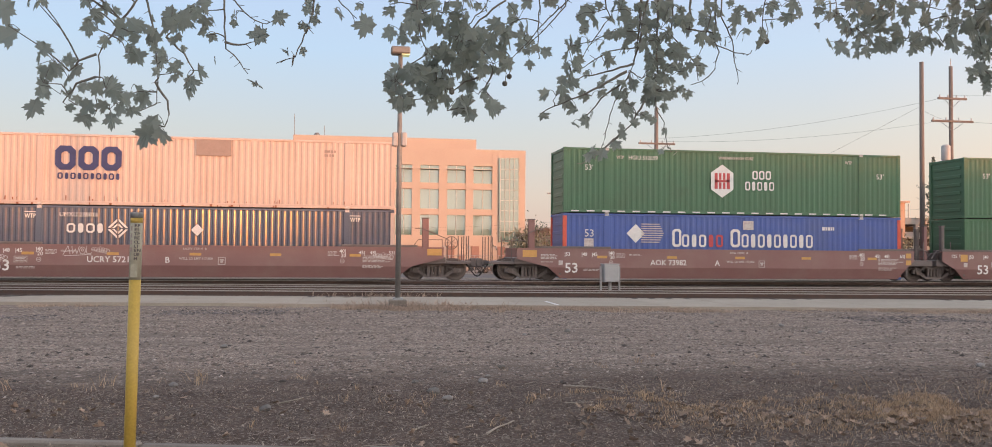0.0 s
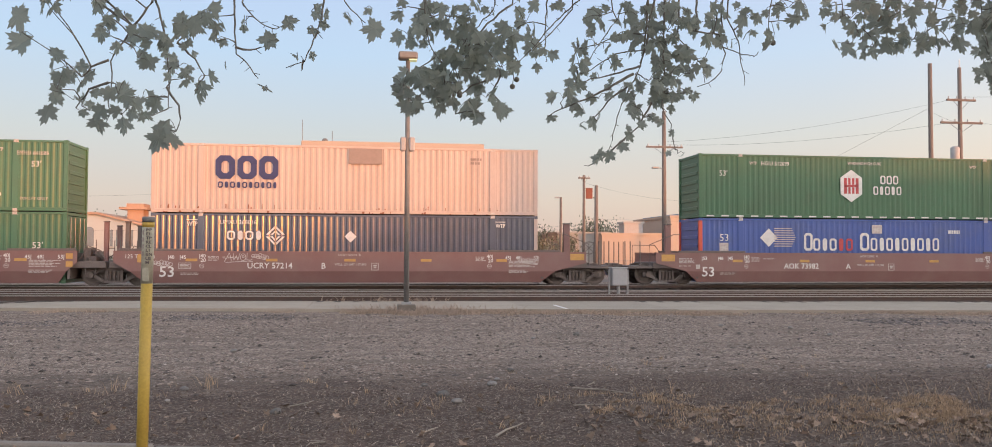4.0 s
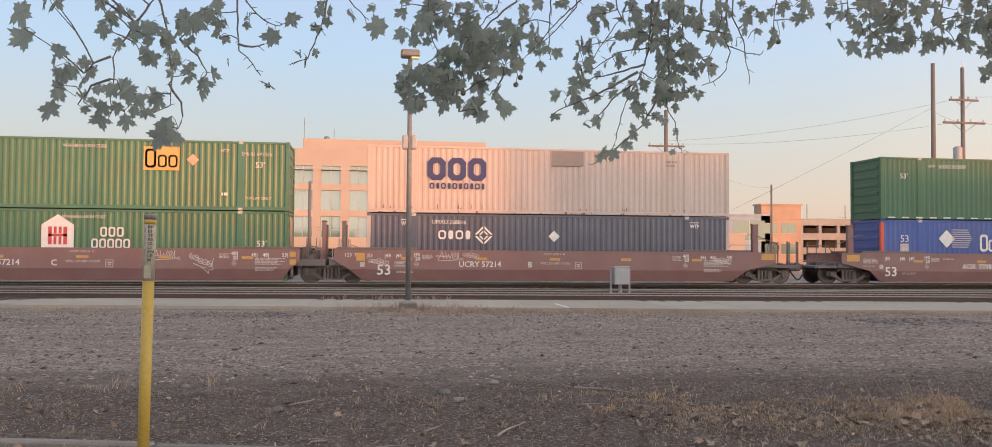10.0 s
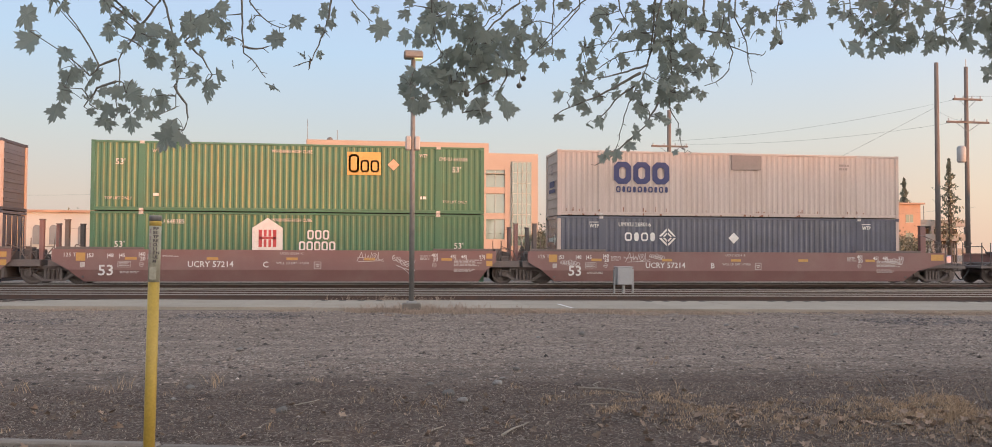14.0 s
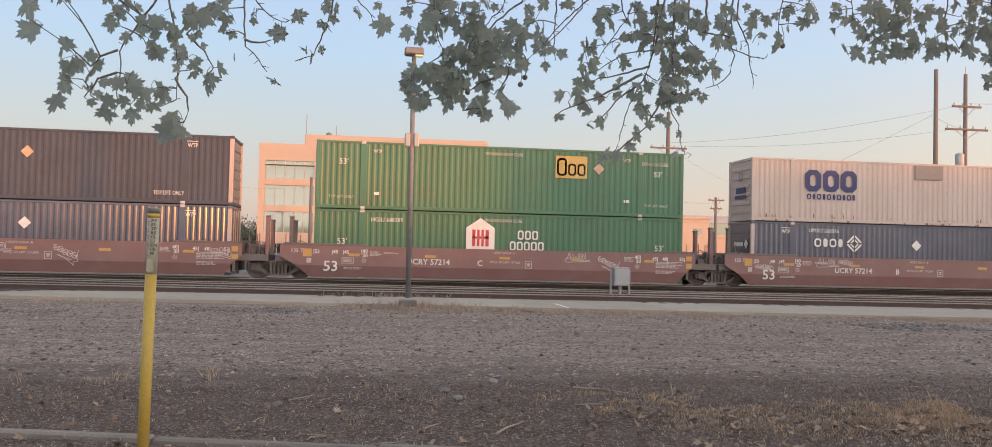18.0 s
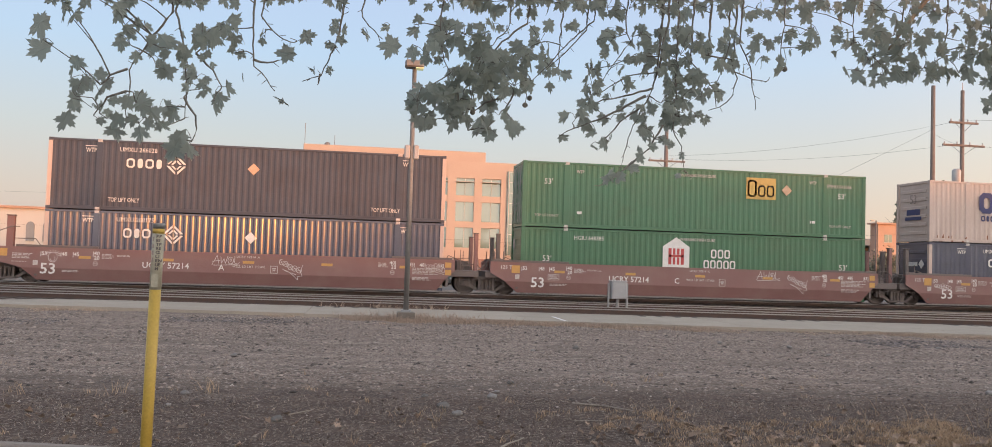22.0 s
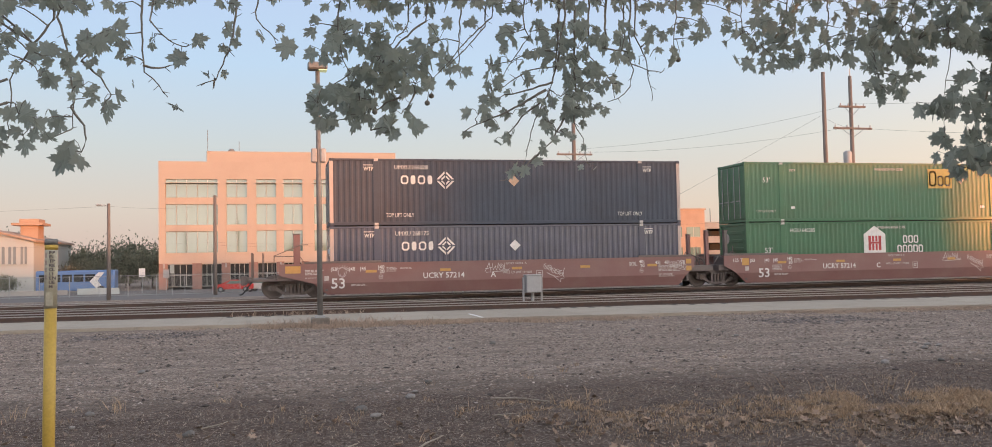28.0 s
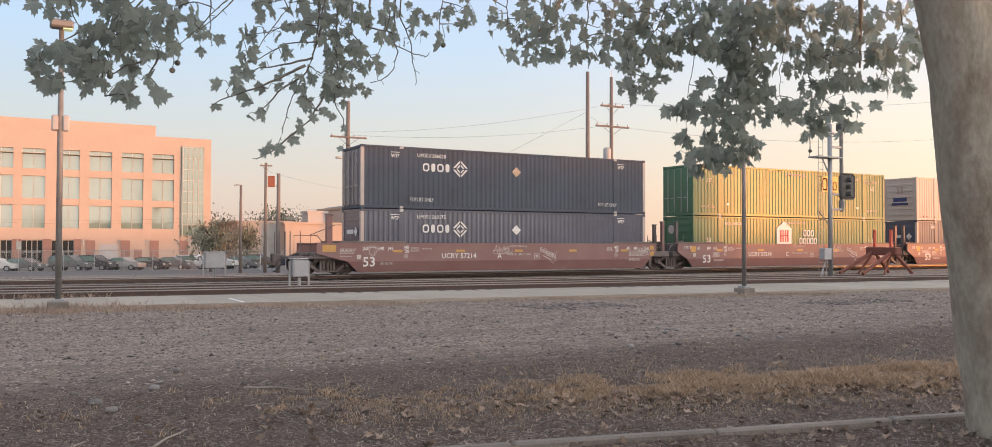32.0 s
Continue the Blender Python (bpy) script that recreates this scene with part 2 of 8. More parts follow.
# ---------------------------------------------------------------- mesh helpers
def box(bm, x0, y0, z0, x1, y1, z1, bevel=0.0):
    vs = [bm.verts.new(c) for c in ((x0, y0, z0), (x1, y0, z0), (x1, y1, z0), (x0, y1, z0), (x0, y0, z1), (x1, y0, z1), (x1, y1, z1), (x0, y1, z1))]
    fs = [bm.faces.new([vs[i] for i in q]) for q in ((0, 3, 2, 1), (4, 5, 6, 7), (0, 1, 5, 4), (1, 2, 6, 5), (2, 3, 7, 6), (3, 0, 4, 7))]
    if bevel:
        bmesh.ops.bevel(bm, geom=list({e for f in fs for e in f.edges}), offset=bevel, segments=1, affect="EDGES")
    return bm


def prism(bm, outline, y0, y1):
    """An outline in x, z pushed from y0 to y1."""
    a = [bm.verts.new((x, y0, z)) for x, z in outline]
    b = [bm.verts.new((x, y1, z)) for x, z in outline]
    n = len(a)
    bm.faces.new(a)
    bm.faces.new(b[::-1])
    for i in range(n):
        bm.faces.new((a[i], b[i], b[(i + 1) % n], a[(i + 1) % n]))
    return bm


def tube(bm, path, radii, sides=8, cap=True):
    """A round bar along a path of points; one radius or one for each point."""
    path = [Vector(p) for p in path]
    radii = radii if isinstance(radii, (list, tuple)) else [radii] * len(path)
    rings = []
    ref = Vector((0, 0, 1))
    for i, p in enumerate(path):
        d = (path[min(i + 1, len(path) - 1)] - path[max(i - 1, 0)]).normalized()
        u = d.cross(ref if abs(d.dot(ref)) < 0.93 else Vector((1, 0, 0))).normalized()
        v = d.cross(u)
        rings.append([bm.verts.new(p + radii[i] * (math.cos(a) * u + math.sin(a) * v)) for a in (2 * math.pi * k / sides for k in range(sides))])
    for r, s in zip(rings, rings[1:]):
        for k in range(sides):
            bm.faces.new((r[k], r[(k + 1) % sides], s[(k + 1) % sides], s[k]))
    if cap:
        bm.faces.new(rings[0][::-1])
        bm.faces.new(rings[-1])
    return bm


def mesh_of(bm, name, material, smooth=False):
    bmesh.ops.recalc_face_normals(bm, faces=bm.faces)
    me = bpy.data.meshes.new(name)
    bm.to_mesh(me)
    bm.free()
    me.materials.append(material)
    if smooth:
        me.shade_smooth()
    return me


def part(name, bm, material=None, parent=None, label="", smooth=False):
    me = bm if isinstance(bm, bpy.types.Mesh) else mesh_of(bm, name, material, smooth)
    ob = new(name, me)
    ob.parent = parent
    if label:
        ob["label"] = label
    return ob


def empty(name, at, label, category, group="", kind="", turn=0):
    ob = new(name)
    ob.empty_display_size = 0.1
    ob.matrix_basis = pose(*at, 0, 0, turn)
    return tagged(ob, label, category, group, kind)


def raw(name, verts, faces, material, smooth=False):
    me = bpy.data.meshes.new(name)
    me.from_pydata([tuple(map(float, v)) for v in verts], [], [tuple(map(int, q)) for q in faces])
    me.materials.append(material)
    if smooth:
        me.shade_smooth()
    return me


def B():
    return bmesh.new()


def words(text, size, material, name="lettering", squeeze=1.0, bold=0.0):
    """Raised letters that face -y, their left foot at the origin."""
    cu = bpy.data.curves.new(name, "FONT")
    cu.body, cu.size, cu.extrude, cu.offset, cu.resolution_u = text, size, 0.003, bold, 2
    ob = new(name, cu)
    bpy.context.view_layer.update()
    me = bpy.data.meshes.new_from_object(ob.evaluated_get(bpy.context.evaluated_depsgraph_get()))
    bpy.data.objects.remove(ob)
    me.transform(Matrix.Rotation(radians(90), 4, "X") @ Matrix.Diagonal((squeeze, 1, 1, 1)))
    me.materials.clear()
    me.materials.append(material)
    return me


def split_words(text, size, material, name, squeeze=1.0, bold=0.0):
    """Each word a mesh of its own: (mesh, offset) pairs."""
    made, dx = [], 0.0
    for word in text.split():
        me = words(word, size, material, name, squeeze, bold)
        made.append((me, dx))
        dx += max(v.co.x for v in me.vertices) + 0.32 * size
    return made


def put(me, name, parent, x, y, z, label="", turn=0):
    ob = new(name, me)
    ob.parent = parent
    ob.matrix_basis = pose(x, y, z, 0, 0, turn)
    if label:
        ob["label"] = label
    return ob


def bars(rects, depth=0.006):
    """Flat plates in x, z that stand proud of y = 0 towards the camera."""
    bm = B()
    for x0, z0, x1, z1 in rects:
        box(bm, x0, -depth, z0, x1, 0.0, z1)
    return bm


def plate(outline, depth=0.006):
    bm = B()
    prism(bm, outline, -depth, 0)
    return bm


# ---------------------------------------------------------------- ground
def ground_z(x, y):
    """Height of the bare ground: a little uneven near the eye, level at the tracks, lower at the car park."""
    z = 0.0
    if y > 46:
        k = min(1.0, (y - 46) / 26)
        z = 0.02 - 1.5 * k * k * (3 - 2 * k)
    if -20 < x < 60 and 2 < y < 24:
        fade = min(1, (24 - y) / 2.0)
        z += fade * (0.035 * noise.noise((x * 0.5, y * 0.5, 1)) + 0.022 * noise.noise((x * 1.9, y * 1.9, 4)) + 0.010 * noise.noise((x * 6, y * 6, 2)))
    return z


def make_ground():
    xs = np.unique(np.concatenate([np.linspace(-4000, -60, 14), np.linspace(-60, -12, 40), np.arange(-12, 22, 0.12), np.linspace(22, 90, 60), np.linspace(90, 4000, 14)]).round(3))
    ys = np.unique(np.concatenate([np.linspace(-4000, -20, 12), np.linspace(-20, 3, 24), np.arange(3, 24, 0.12), np.linspace(24, 80, 60), np.linspace(80, 180, 20), np.linspace(180, 4000, 14)]).round(3))
    verts = []
    for y in ys:
        for x in xs:
            z = ground_z(x, y)
            verts.append((x, y, z))
    nx = len(xs)
    faces = [(j * nx + i, j * nx + i + 1, (j + 1) * nx + i + 1, (j + 1) * nx + i) for j in range(len(ys) - 1) for i in range(nx - 1)]
    m = bpy.data.materials.new("dusty_gravel")
    m.use_nodes = True
    n, l = m.node_tree.nodes, m.node_tree.links
    p = n["Principled BSDF"]
    p.inputs["Roughness"].default_value = 0.95
    p.inputs["Specular IOR Level"].default_value = 0.2
    co = n.new("ShaderNodeTexCoord")

    def noise_tex(scale, detail=6, rough=0.6, stretch=(1, 1, 1)):
        mp = n.new("ShaderNodeMapping")
        mp.inputs["Scale"].default_value = stretch
        l.new(co.outputs["Object"], mp.inputs["Vector"])
        t = n.new("ShaderNodeTexNoise")
        t.inputs["Scale"].default_value, t.inputs["Detail"].default_value, t.inputs["Roughness"].default_value = scale, detail, rough
        l.new(mp.outputs[0], t.inputs["Vector"])
        return t.outputs["Fac"]

    def mixed(a, b, fac):
        k = n.new("ShaderNodeMix")
        k.data_type = "RGBA"
        for sock, v in ((6, a), (7, b)):
            if isinstance(v, tuple):
                k.inputs[sock].default_value = (*v, 1)
            else:
                l.new(v, k.inputs[sock])
        l.new(fac, k.inputs["Factor"])
        return k.outputs[2]

    broad = ramp(n, [(0.40, (0, 0, 0)), (0.62, (1, 1, 1))])
    l.new(noise_tex(0.35, 5, 0.6, (0.5, 1.3, 1)), broad.inputs[0])
    middle = ramp(n, [(0.38, (0, 0, 0)), (0.66, (1, 1, 1))])
    l.new(noise_tex(2.3, 8, 0.7), middle.inputs[0])
    speck = ramp(n, [(0.53, (0, 0, 0)), (0.60, (0.9, 0.9, 0.9))])
    fine = noise_tex(26, 4, 0.75)
    l.new(fine, speck.inputs[0])
    dark = ramp(n, [(0.53, (0, 0, 0)), (0.59, (0.92, 0.92, 0.92))])
    l.new(noise_tex(11, 5, 0.7), dark.inputs[0])
    c = mixed((0.282, 0.212, 0.172), (0.342, 0.264, 0.217), broad.outputs[0])
    c = mixed(c, (0.192, 0.141, 0.116), middle.outputs[0])
    c = mixed(c, (0.56, 0.48, 0.41), speck.outputs[0])
    c = mixed(c, (0.060, 0.052, 0.048), dark.outputs[0])
    ruts = ramp(n, [(0.49, (0, 0, 0)), (0.60, (0.72, 0.72, 0.72))])
    l.new(noise_tex(1.2, 7, 0.62, (0.16, 1.6, 1)), ruts.inputs[0])
    c = mixed(c, (0.185, 0.148, 0.124), ruts.outputs[0])
    # trodden, leaf-strewn soil nearer the road is darker and browner
    sp = n.new("ShaderNodeSeparateXYZ")
    l.new(co.outputs["Object"], sp.inputs[0])
    wob = n.new("ShaderNodeMath")
    wob.operation = "MULTIPLY_ADD"
    l.new(noise_tex(0.8, 5), wob.inputs[0])
    wob.inputs[1].default_value = 4.0
    l.new(sp.outputs["Y"], wob.inputs[2])
    soil = n.new("ShaderNodeMapRange")
    soil.inputs["From Min"].default_value, soil.inputs["From Max"].default_value = 14.6, 12.2
    l.new(wob.outputs[0], soil.inputs["Value"])
    soil.inputs["To Max"].default_value = 0.85
    brown = mixed((0.112, 0.076, 0.061), (0.057, 0.040, 0.033), middle.outputs[0])
    brown = mixed(brown, (0.24, 0.20, 0.17), speck.outputs[0])
    c = mixed(c, brown, soil.outputs[0])
    l.new(c, p.inputs["Base Color"])
    bp = n.new("ShaderNodeBump")
    bp.inputs["Strength"].default_value, bp.inputs["Distance"].default_value = 0.9, 0.03
    l.new(fine, bp.inputs["Height"])
    l.new(bp.outputs[0], p.inputs["Normal"])
    g = new("ground", raw("ground", verts, faces, m, True))
    return tagged(g, "dusty grey gravel and trodden soil beside the tracks", "ground", kind="structure")


make_ground()
LEAN = -0.100                     # the near tracks and the path run at five degrees to the train's track
SKEW = math.degrees(math.atan(LEAN))


def line_y(y_at_0, x):
    return y_at_0 + LEAN * x


# ---------------------------------------------------------------- tracks and path
def rail_mesh(length):
    bm = B()
    prof = ((-0.07, 0), (0.07, 0), (0.07, 0.012), (0.012, 0.03), (0.010, 0.125), (0.036, 0.135), (0.036, 0.165), (-0.036, 0.165), (-0.036, 0.135), (-0.010, 0.125), (-0.012, 0.03), (-0.07, 0.012))
    a = [bm.verts.new((-length / 2, y, z)) for y, z in prof]
    b = [bm.verts.new((length / 2, y, z)) for y, z in prof]
    k = len(a)
    bm.faces.new(a)
    bm.faces.new(b[::-1])
    tops = []
    for i in range(k):
        f = bm.faces.new((a[i], b[i], b[(i + 1) % k], a[(i + 1) % k]))
        if i in (5, 6, 7):
            tops.append(f)
    for f in tops:
        f.material_index = 1
    me = mesh_of(bm, "rail", M_railside)
    me.materials.append(M_railhead)
    return me


def track(name, cx, cy, length, turn, top, label, toe=2.6):
    t = empty(name, (cx, cy, 0), label, "railway track", kind="structure", turn=turn)
    rm = rail_mesh(length)
    for s in (-0.7175, 0.7175):
        put(rm, "rail", t, 0, s, top - 0.165)
    bm = B()
    box(bm, -0.11, -1.3, 0, 0.11, 1.3, 0.15, 0.012)
    tm = mesh_of(bm, "sleeper", M_tie)
    rnd = random.Random(len(name))
    k = int(length / 0.56)
    for i in range(k):
        s = put(tm, "sleeper", t, (i - k / 2) * 0.56 + rnd.uniform(-0.02, 0.02), rnd.uniform(-0.04, 0.04), top - 0.32)
    bm = B()
    h = top - 0.20
    prof = [(-toe, -0.02), (-min(1.6, toe - 0.05), h), (1.6, h), (2.6, -0.02)]
    a = [bm.verts.new((-length / 2, y, z)) for y, z in prof]
    b = [bm.verts.new((length / 2, y, z)) for y, z in prof]
    for i in range(3):
        bm.faces.new((a[i], b[i], b[i + 1], a[i + 1]))
    part("ballast", bm, M_ballast, t)
    return t


TRACK_Y, RAIL_TOP = 38.65, 0.20
track("train_track", 10, TRACK_Y, 150, 0, RAIL_TOP, "steel rails on timber sleepers under the freight train")
track("near_track", 5, line_y(28.37, 5), 150, SKEW, 0.25, "polished steel rails of an empty running line", 1.25)
track("stub_track", 3.5, line_y(32.3, 3.5), 67, SKEW, 0.22, "dull rails of a siding that ends at a stop")


def path_slabs():
    t = empty("concrete_path", (0, 0, 0), "pale worn concrete path of long slabs beside the rails", "path", kind="structure")
    rnd = random.Random(5)

    def front(x):
        return 23.8 - 0.135 * x

    def back(x):
        far = line_y(27.56, x)
        return min(far, 28.4 + (x + 9.3) * 0.95) if x < -9 else far

    for i in range(-7, 40):
        x0, x1, lift = i * 2.0 + 0.31, i * 2.0 + 2.30, rnd.uniform(-0.004, 0.004)
        bm = B()
        low = [bm.verts.new((x, y, -0.12)) for x, y in ((x0, front(x0)), (x1, front(x1)), (x1, back(x1)), (x0, back(x0)))]
        top = [bm.verts.new((v.co.x, v.co.y, 0.082 + lift)) for v in low]
        for j in range(4):
            bm.faces.new((low[j], low[(j + 1) % 4], top[(j + 1) % 4], top[j]))
        bm.faces.new(top)
        put(mesh_of(bm, "slab", M_concrete), "slab", t, 0, 0, 0)
    mark = part("painted_line", box(B(), 5.30, front(5.3) + 0.15, 0.07, 5.38, front(5.3) + 1.9, 0.091), M_white, t, "worn white line across the path")
    return t


path_slabs()


def kerb():
    t = empty("kerb", (2.7, 6.27, 0), "low grey concrete kerb half buried in leaf litter", "kerb", kind="structure", turn=-12.7)
    bm = B()
    box(bm, -0.895, -0.055, -0.15, 0.895, 0.055, 0.055, 0.018)
    me = mesh_of(bm, "kerb_stone", M_kerb)
    rnd = random.Random(8)
    for i in range(-7, 8):
        put(me, "kerb_stone", t, i * 1.8, rnd.uniform(-0.008, 0.008), rnd.uniform(-0.01, 0.008), turn=rnd.uniform(-0.3, 0.3))


kerb()


# ---------------------------------------------------------------- lamp posts
def lamp_post():
    t = empty("lamp_post", (1.0, 23.65, 0.05), "slim grey steel lamp post with a box head beside the path", "lamp post", "lamp posts along the path")
    bm = B()
    box(bm, -0.24, -0.24, -0.1, 0.24, 0.24, 0.16, 0.02)
    part("base", bm, M_kerb, t, "square concrete base")
    part("pole", tube(B(), [(0, 0, 0.16), (0, 0, 3.5), (0, 0, 6.95)], [0.075, 0.07, 0.06], 10), M_pole, t, smooth=True)
    bm = B()
    box(bm, -0.13, -0.16, 0.155, 0.13, 0.16, 0.22, 0.01)
    part("base_plate", bm, M_galv, t)
    bm = B()
    box(bm, -0.26, -0.19, 6.80, 0.26, 0.19, 7.0, 0.04)
    head = part("head", bm, M_pole, t)
    bm = B()
    box(bm, 0.03, -0.15, 6.775, 0.24, 0.15, 6.803)
    part("lens", bm, lamp_glow("pale_lamp_lens", (0.75, 0.80, 0.45), 0.35), head, "pale yellow glowing lens")
    for s in (-1, 1):
        bm = B()
        box(bm, s * 0.12 - 0.075, -0.11, 4.30, s * 0.12 + 0.075, 0.11, 4.68, 0.03)
        sp = part("speaker", bm, M_grey, t, "small grey weatherproof box")
    return t


lp = lamp_post()
copy_thing(lp, pose(20.85, 21.0, 0.05))


# ---------------------------------------------------------------- marker post
def marker_post():
    t = empty("marker_post", (-1.605, 6.55, 0), "yellow plastic utility marker post with a faded label sleeve", "marker post")
    lean = Matrix.Rotation(radians(0.65), 4, "Y")
    bm = tube(B(), [(0, 0, -0.1), (0, 0, 1.362)], 0.040, 14)
    bm.transform(lean)
    part("post", bm, M_yellow, t, smooth=True)
    bm = tube(B(), [(0, 0, 1.36), (0, 0, 1.80)], 0.0415, 14)
    bm.transform(lean)
    sl = part("label_sleeve", bm, M_label, t, "faded grey label sleeve", smooth=True)
    bm = tube(B(), [(0, 0, 1.80), (0, 0, 1.835), (0, 0, 1.84)], [0.0435, 0.0435, 0.038], 14)
    bm.transform(lean)
    part("cap", bm, M_pole, t, smooth=True)
    for word, col, z in (("PETROLEUM", -0.004, 1.735), ("PIPELINE", 0.017, 1.735)):
        stack = words("\n".join(word), 0.034, M_dark, "stacked_word", 1.0, 0.001)
        stack.transform(Matrix.Diagonal((1.0, 0.6, 0.86, 1)))
        stack.transform(Matrix.Translation((col, -0.0438, z)))
        stack.transform(lean)
        part("stacked_word", stack, None, sl, "black upright warning word")
    bm = B()
    for i in range(4):
        z = 1.56 + i * 0.05
        y = -math.sqrt(0.0432 ** 2 - 0.024 ** 2)
        box(bm, -0.030, y - 0.001, z, -0.014, y + 0.014, z + 0.030)
    bm.transform(lean)
    part("side_print", bm, M_patch, sl, "faded side print")
    bm = tube(B(), [(0, 0, 1.765), (0, 0, 1.80)], 0.0422, 14)
    bm.transform(lean)
    part("yellow_band", bm, M_yellow, t, smooth=True)
    bm = B()
    for z0, z1 in ((1.38, 1.47),):
        box(bm, -0.022, -0.0445, z0, 0.022, -0.03, z1)
    bm.transform(lean)
    part("sticker", bm, M_label, sl, "small pale sticker")


marker_post()


# ---------------------------------------------------------------- containers
CL, CW, CH = 16.154, 2.59, 2.896
riders = []                                 # things that roll with the train: thing, its place on the train, its pose there


def wave_side(x0, x1, z0, z1, y, out, pitch=0.254, deep=0.0225):
    """A corrugated sheet between x0 and x1; out is -1 towards the camera."""
    k = max(1, round((x1 - x0) / pitch))
    p = (x1 - x0) / k
    bm = B()
    prof = []
    for i in range(k):
        a = x0 + i * p
        prof += [(a, 0.0), (a + 0.30 * p, 0.0), (a + 0.49 * p, deep), (a + 0.81 * p, deep)]
    prof.append((x1, 0.0))
    lo = [bm.verts.new((x, y - out * d, z0)) for x, d in prof]
    hi = [bm.verts.new((x, y - out * d, z1)) for x, d in prof]
    for i in range(len(prof) - 1):
        bm.faces.new((lo[i], lo[i + 1], hi[i + 1], hi[i]) if out < 0 else (lo[i + 1], lo[i], hi[i], hi[i + 1]))
    return bm


shared = {}


def once(key, make):
    if key not in shared:
        shared[key] = make()
    return shared[key]


def container(name, label, at, z, paint, post=None, doors="left", frame=None, ends=None):
    """A 53 foot box: frame, corrugated sides, ends, roof. Its origin is the near lower left corner."""
    post, frame, ends = post or paint, frame or paint, ends or paint
    t = empty(name, (0, 0, 0), label, "shipping container", "containers on the train")
    riders.append((t, at, (TRACK_Y - CW / 2, RAIL_TOP + z)))
    lift = (CL - 12.192) / 2

    def use(key, build, nm, mt, lb=""):
        me = once((key, mt.name), lambda: mesh_of(build(), nm, mt))
        return put(me, nm, t, 0, 0, 0, lb)

    def rails(zz0, zz1):
        def f():
            bm = B()
            for y in (0.0, CW - 0.09):
                box(bm, 0.16, y, zz0, CL - 0.16, y + 0.09, zz1, 0.008)
            return bm
        return f

    use("bottom_rail", rails(0.02, 0.16), "bottom_rail", frame)
    use("top_rail", rails(CH - 0.10, CH - 0.012), "top_rail", frame)
    spans = ((0.16, lift - 0.13), (lift + 0.13, CL - lift - 0.13), (CL - lift + 0.13, CL - 0.16))
    for i, (a, b) in enumerate(spans):
        use(("near", i), lambda: wave_side(a, b, 0.16, CH - 0.10, 0.022, -1), "side_panel", paint)
        use(("far", i), lambda: wave_side(a, b, 0.16, CH - 0.10, CW - 0.022, 1), "side_panel", paint)
    for x in (0.0, CL - 0.16):
        for y in (0.0, CW - 0.16):
            use(("corner", x, y), lambda: box(B(), x, y - 0.003 if y == 0 else y, 0.12, x + 0.16, y + 0.16, CH - 0.12, 0.01), "corner_post", post)
    for x in (lift, CL - lift):
        for y in (0.0, CW - 0.10):
            use(("lift", x, y), lambda: box(B(), x - 0.13, y - 0.004 if y == 0 else y, 0.12, x + 0.13, y + 0.10, CH - 0.12, 0.008), "lift_post", paint)
    for x in (0.0, lift - 0.09, CL - lift - 0.09, CL - 0.18):
        for y in (-0.006, CW - 0.17):
            for zz in (0.0, CH - 0.12):
                def cast():
                    bm = box(B(), x, y, zz, x + 0.18, y + 0.176, zz + 0.12, 0.006)
                    return bm
                use(("cast", x, y, zz), cast, "corner_casting", frame if x in (0.0, CL - 0.18) else M_offwhite)

    def roof():
        bm = B()
        k = 60
        step = (CL - 0.2) / k
        lo, hi = [], []
        for i in range(k * 2 + 1):
            x = 0.1 + i * step / 2
            zz = CH - 0.012 - (0.02 if i % 2 else 0)
            lo.append(bm.verts.new((x, 0.09, zz)))
            hi.append(bm.verts.new((x, CW - 0.09, zz)))
        for i in range(k * 2):
            bm.faces.new((lo[i], lo[i + 1], hi[i + 1], hi[i]))
        return bm
    use("roof", roof, "roof", paint)
    for x in (0.02, CL - 0.12):
        use(("end_sill", x), lambda: box(B(), x, 0.16, 0.015, x + 0.10, CW - 0.16, 0.15, 0.008), "end_sill", frame)
        use(("end_header", x), lambda: box(B(), x, 0.16, CH - 0.13, x + 0.10, CW - 0.16, CH - 0.012, 0.008), "end_header", frame)
    use("floor", lambda: box(B(), 0.1, 0.09, 0.08, CL - 0.1, CW - 0.09, 0.14), "floor", M_dark)

    def end_wall(x, s):
        """Horizontal ribs on the blind end."""
        def f():
            bm = B()
            box(bm, min(x, x - s * 0.05), 0.15, 0.12, max(x, x - s * 0.05), CW - 0.15, CH - 0.1)
            return bm
        return f

    def end_rib(x, s):
        return mesh_of(box(B(), min(x, x + s * 0.035), 0.30, 0, max(x, x + s * 0.035), CW - 0.30, 0.16, 0.01), "rib", ends)

    dx, ds = (0.04, -1) if doors == "left" else (CL - 0.04, 1)
    bx, bs = (CL - 0.06, 1) if doors == "left" else (0.06, -1)
    ew = use(("end", bx), end_wall(bx, bs), "end_wall", ends)
    rib = once(("rib", bx, ends.name), lambda: end_rib(bx, bs))
    for i in range(6):
        put(rib, "rib", ew, 0, 0, 0.35 + i * 0.40)
    for j in (0, 1):
        y0 = 0.165 + j * (CW / 2 - 0.16)

        def leaf_door():
            bm = B()
            box(bm, dx - 0.03, y0, 0.16, dx + 0.03, y0 + CW / 2 - 0.18, CH - 0.16, 0.01)
            for i in range(4):
                zz = 0.34 + i * 0.58
                xx = dx + ds * 0.03
                box(bm, min(xx, xx + ds * 0.02), y0 + 0.1, zz, max(xx, xx + ds * 0.02), y0 + CW / 2 - 0.28, zz + 0.40)
            return bm
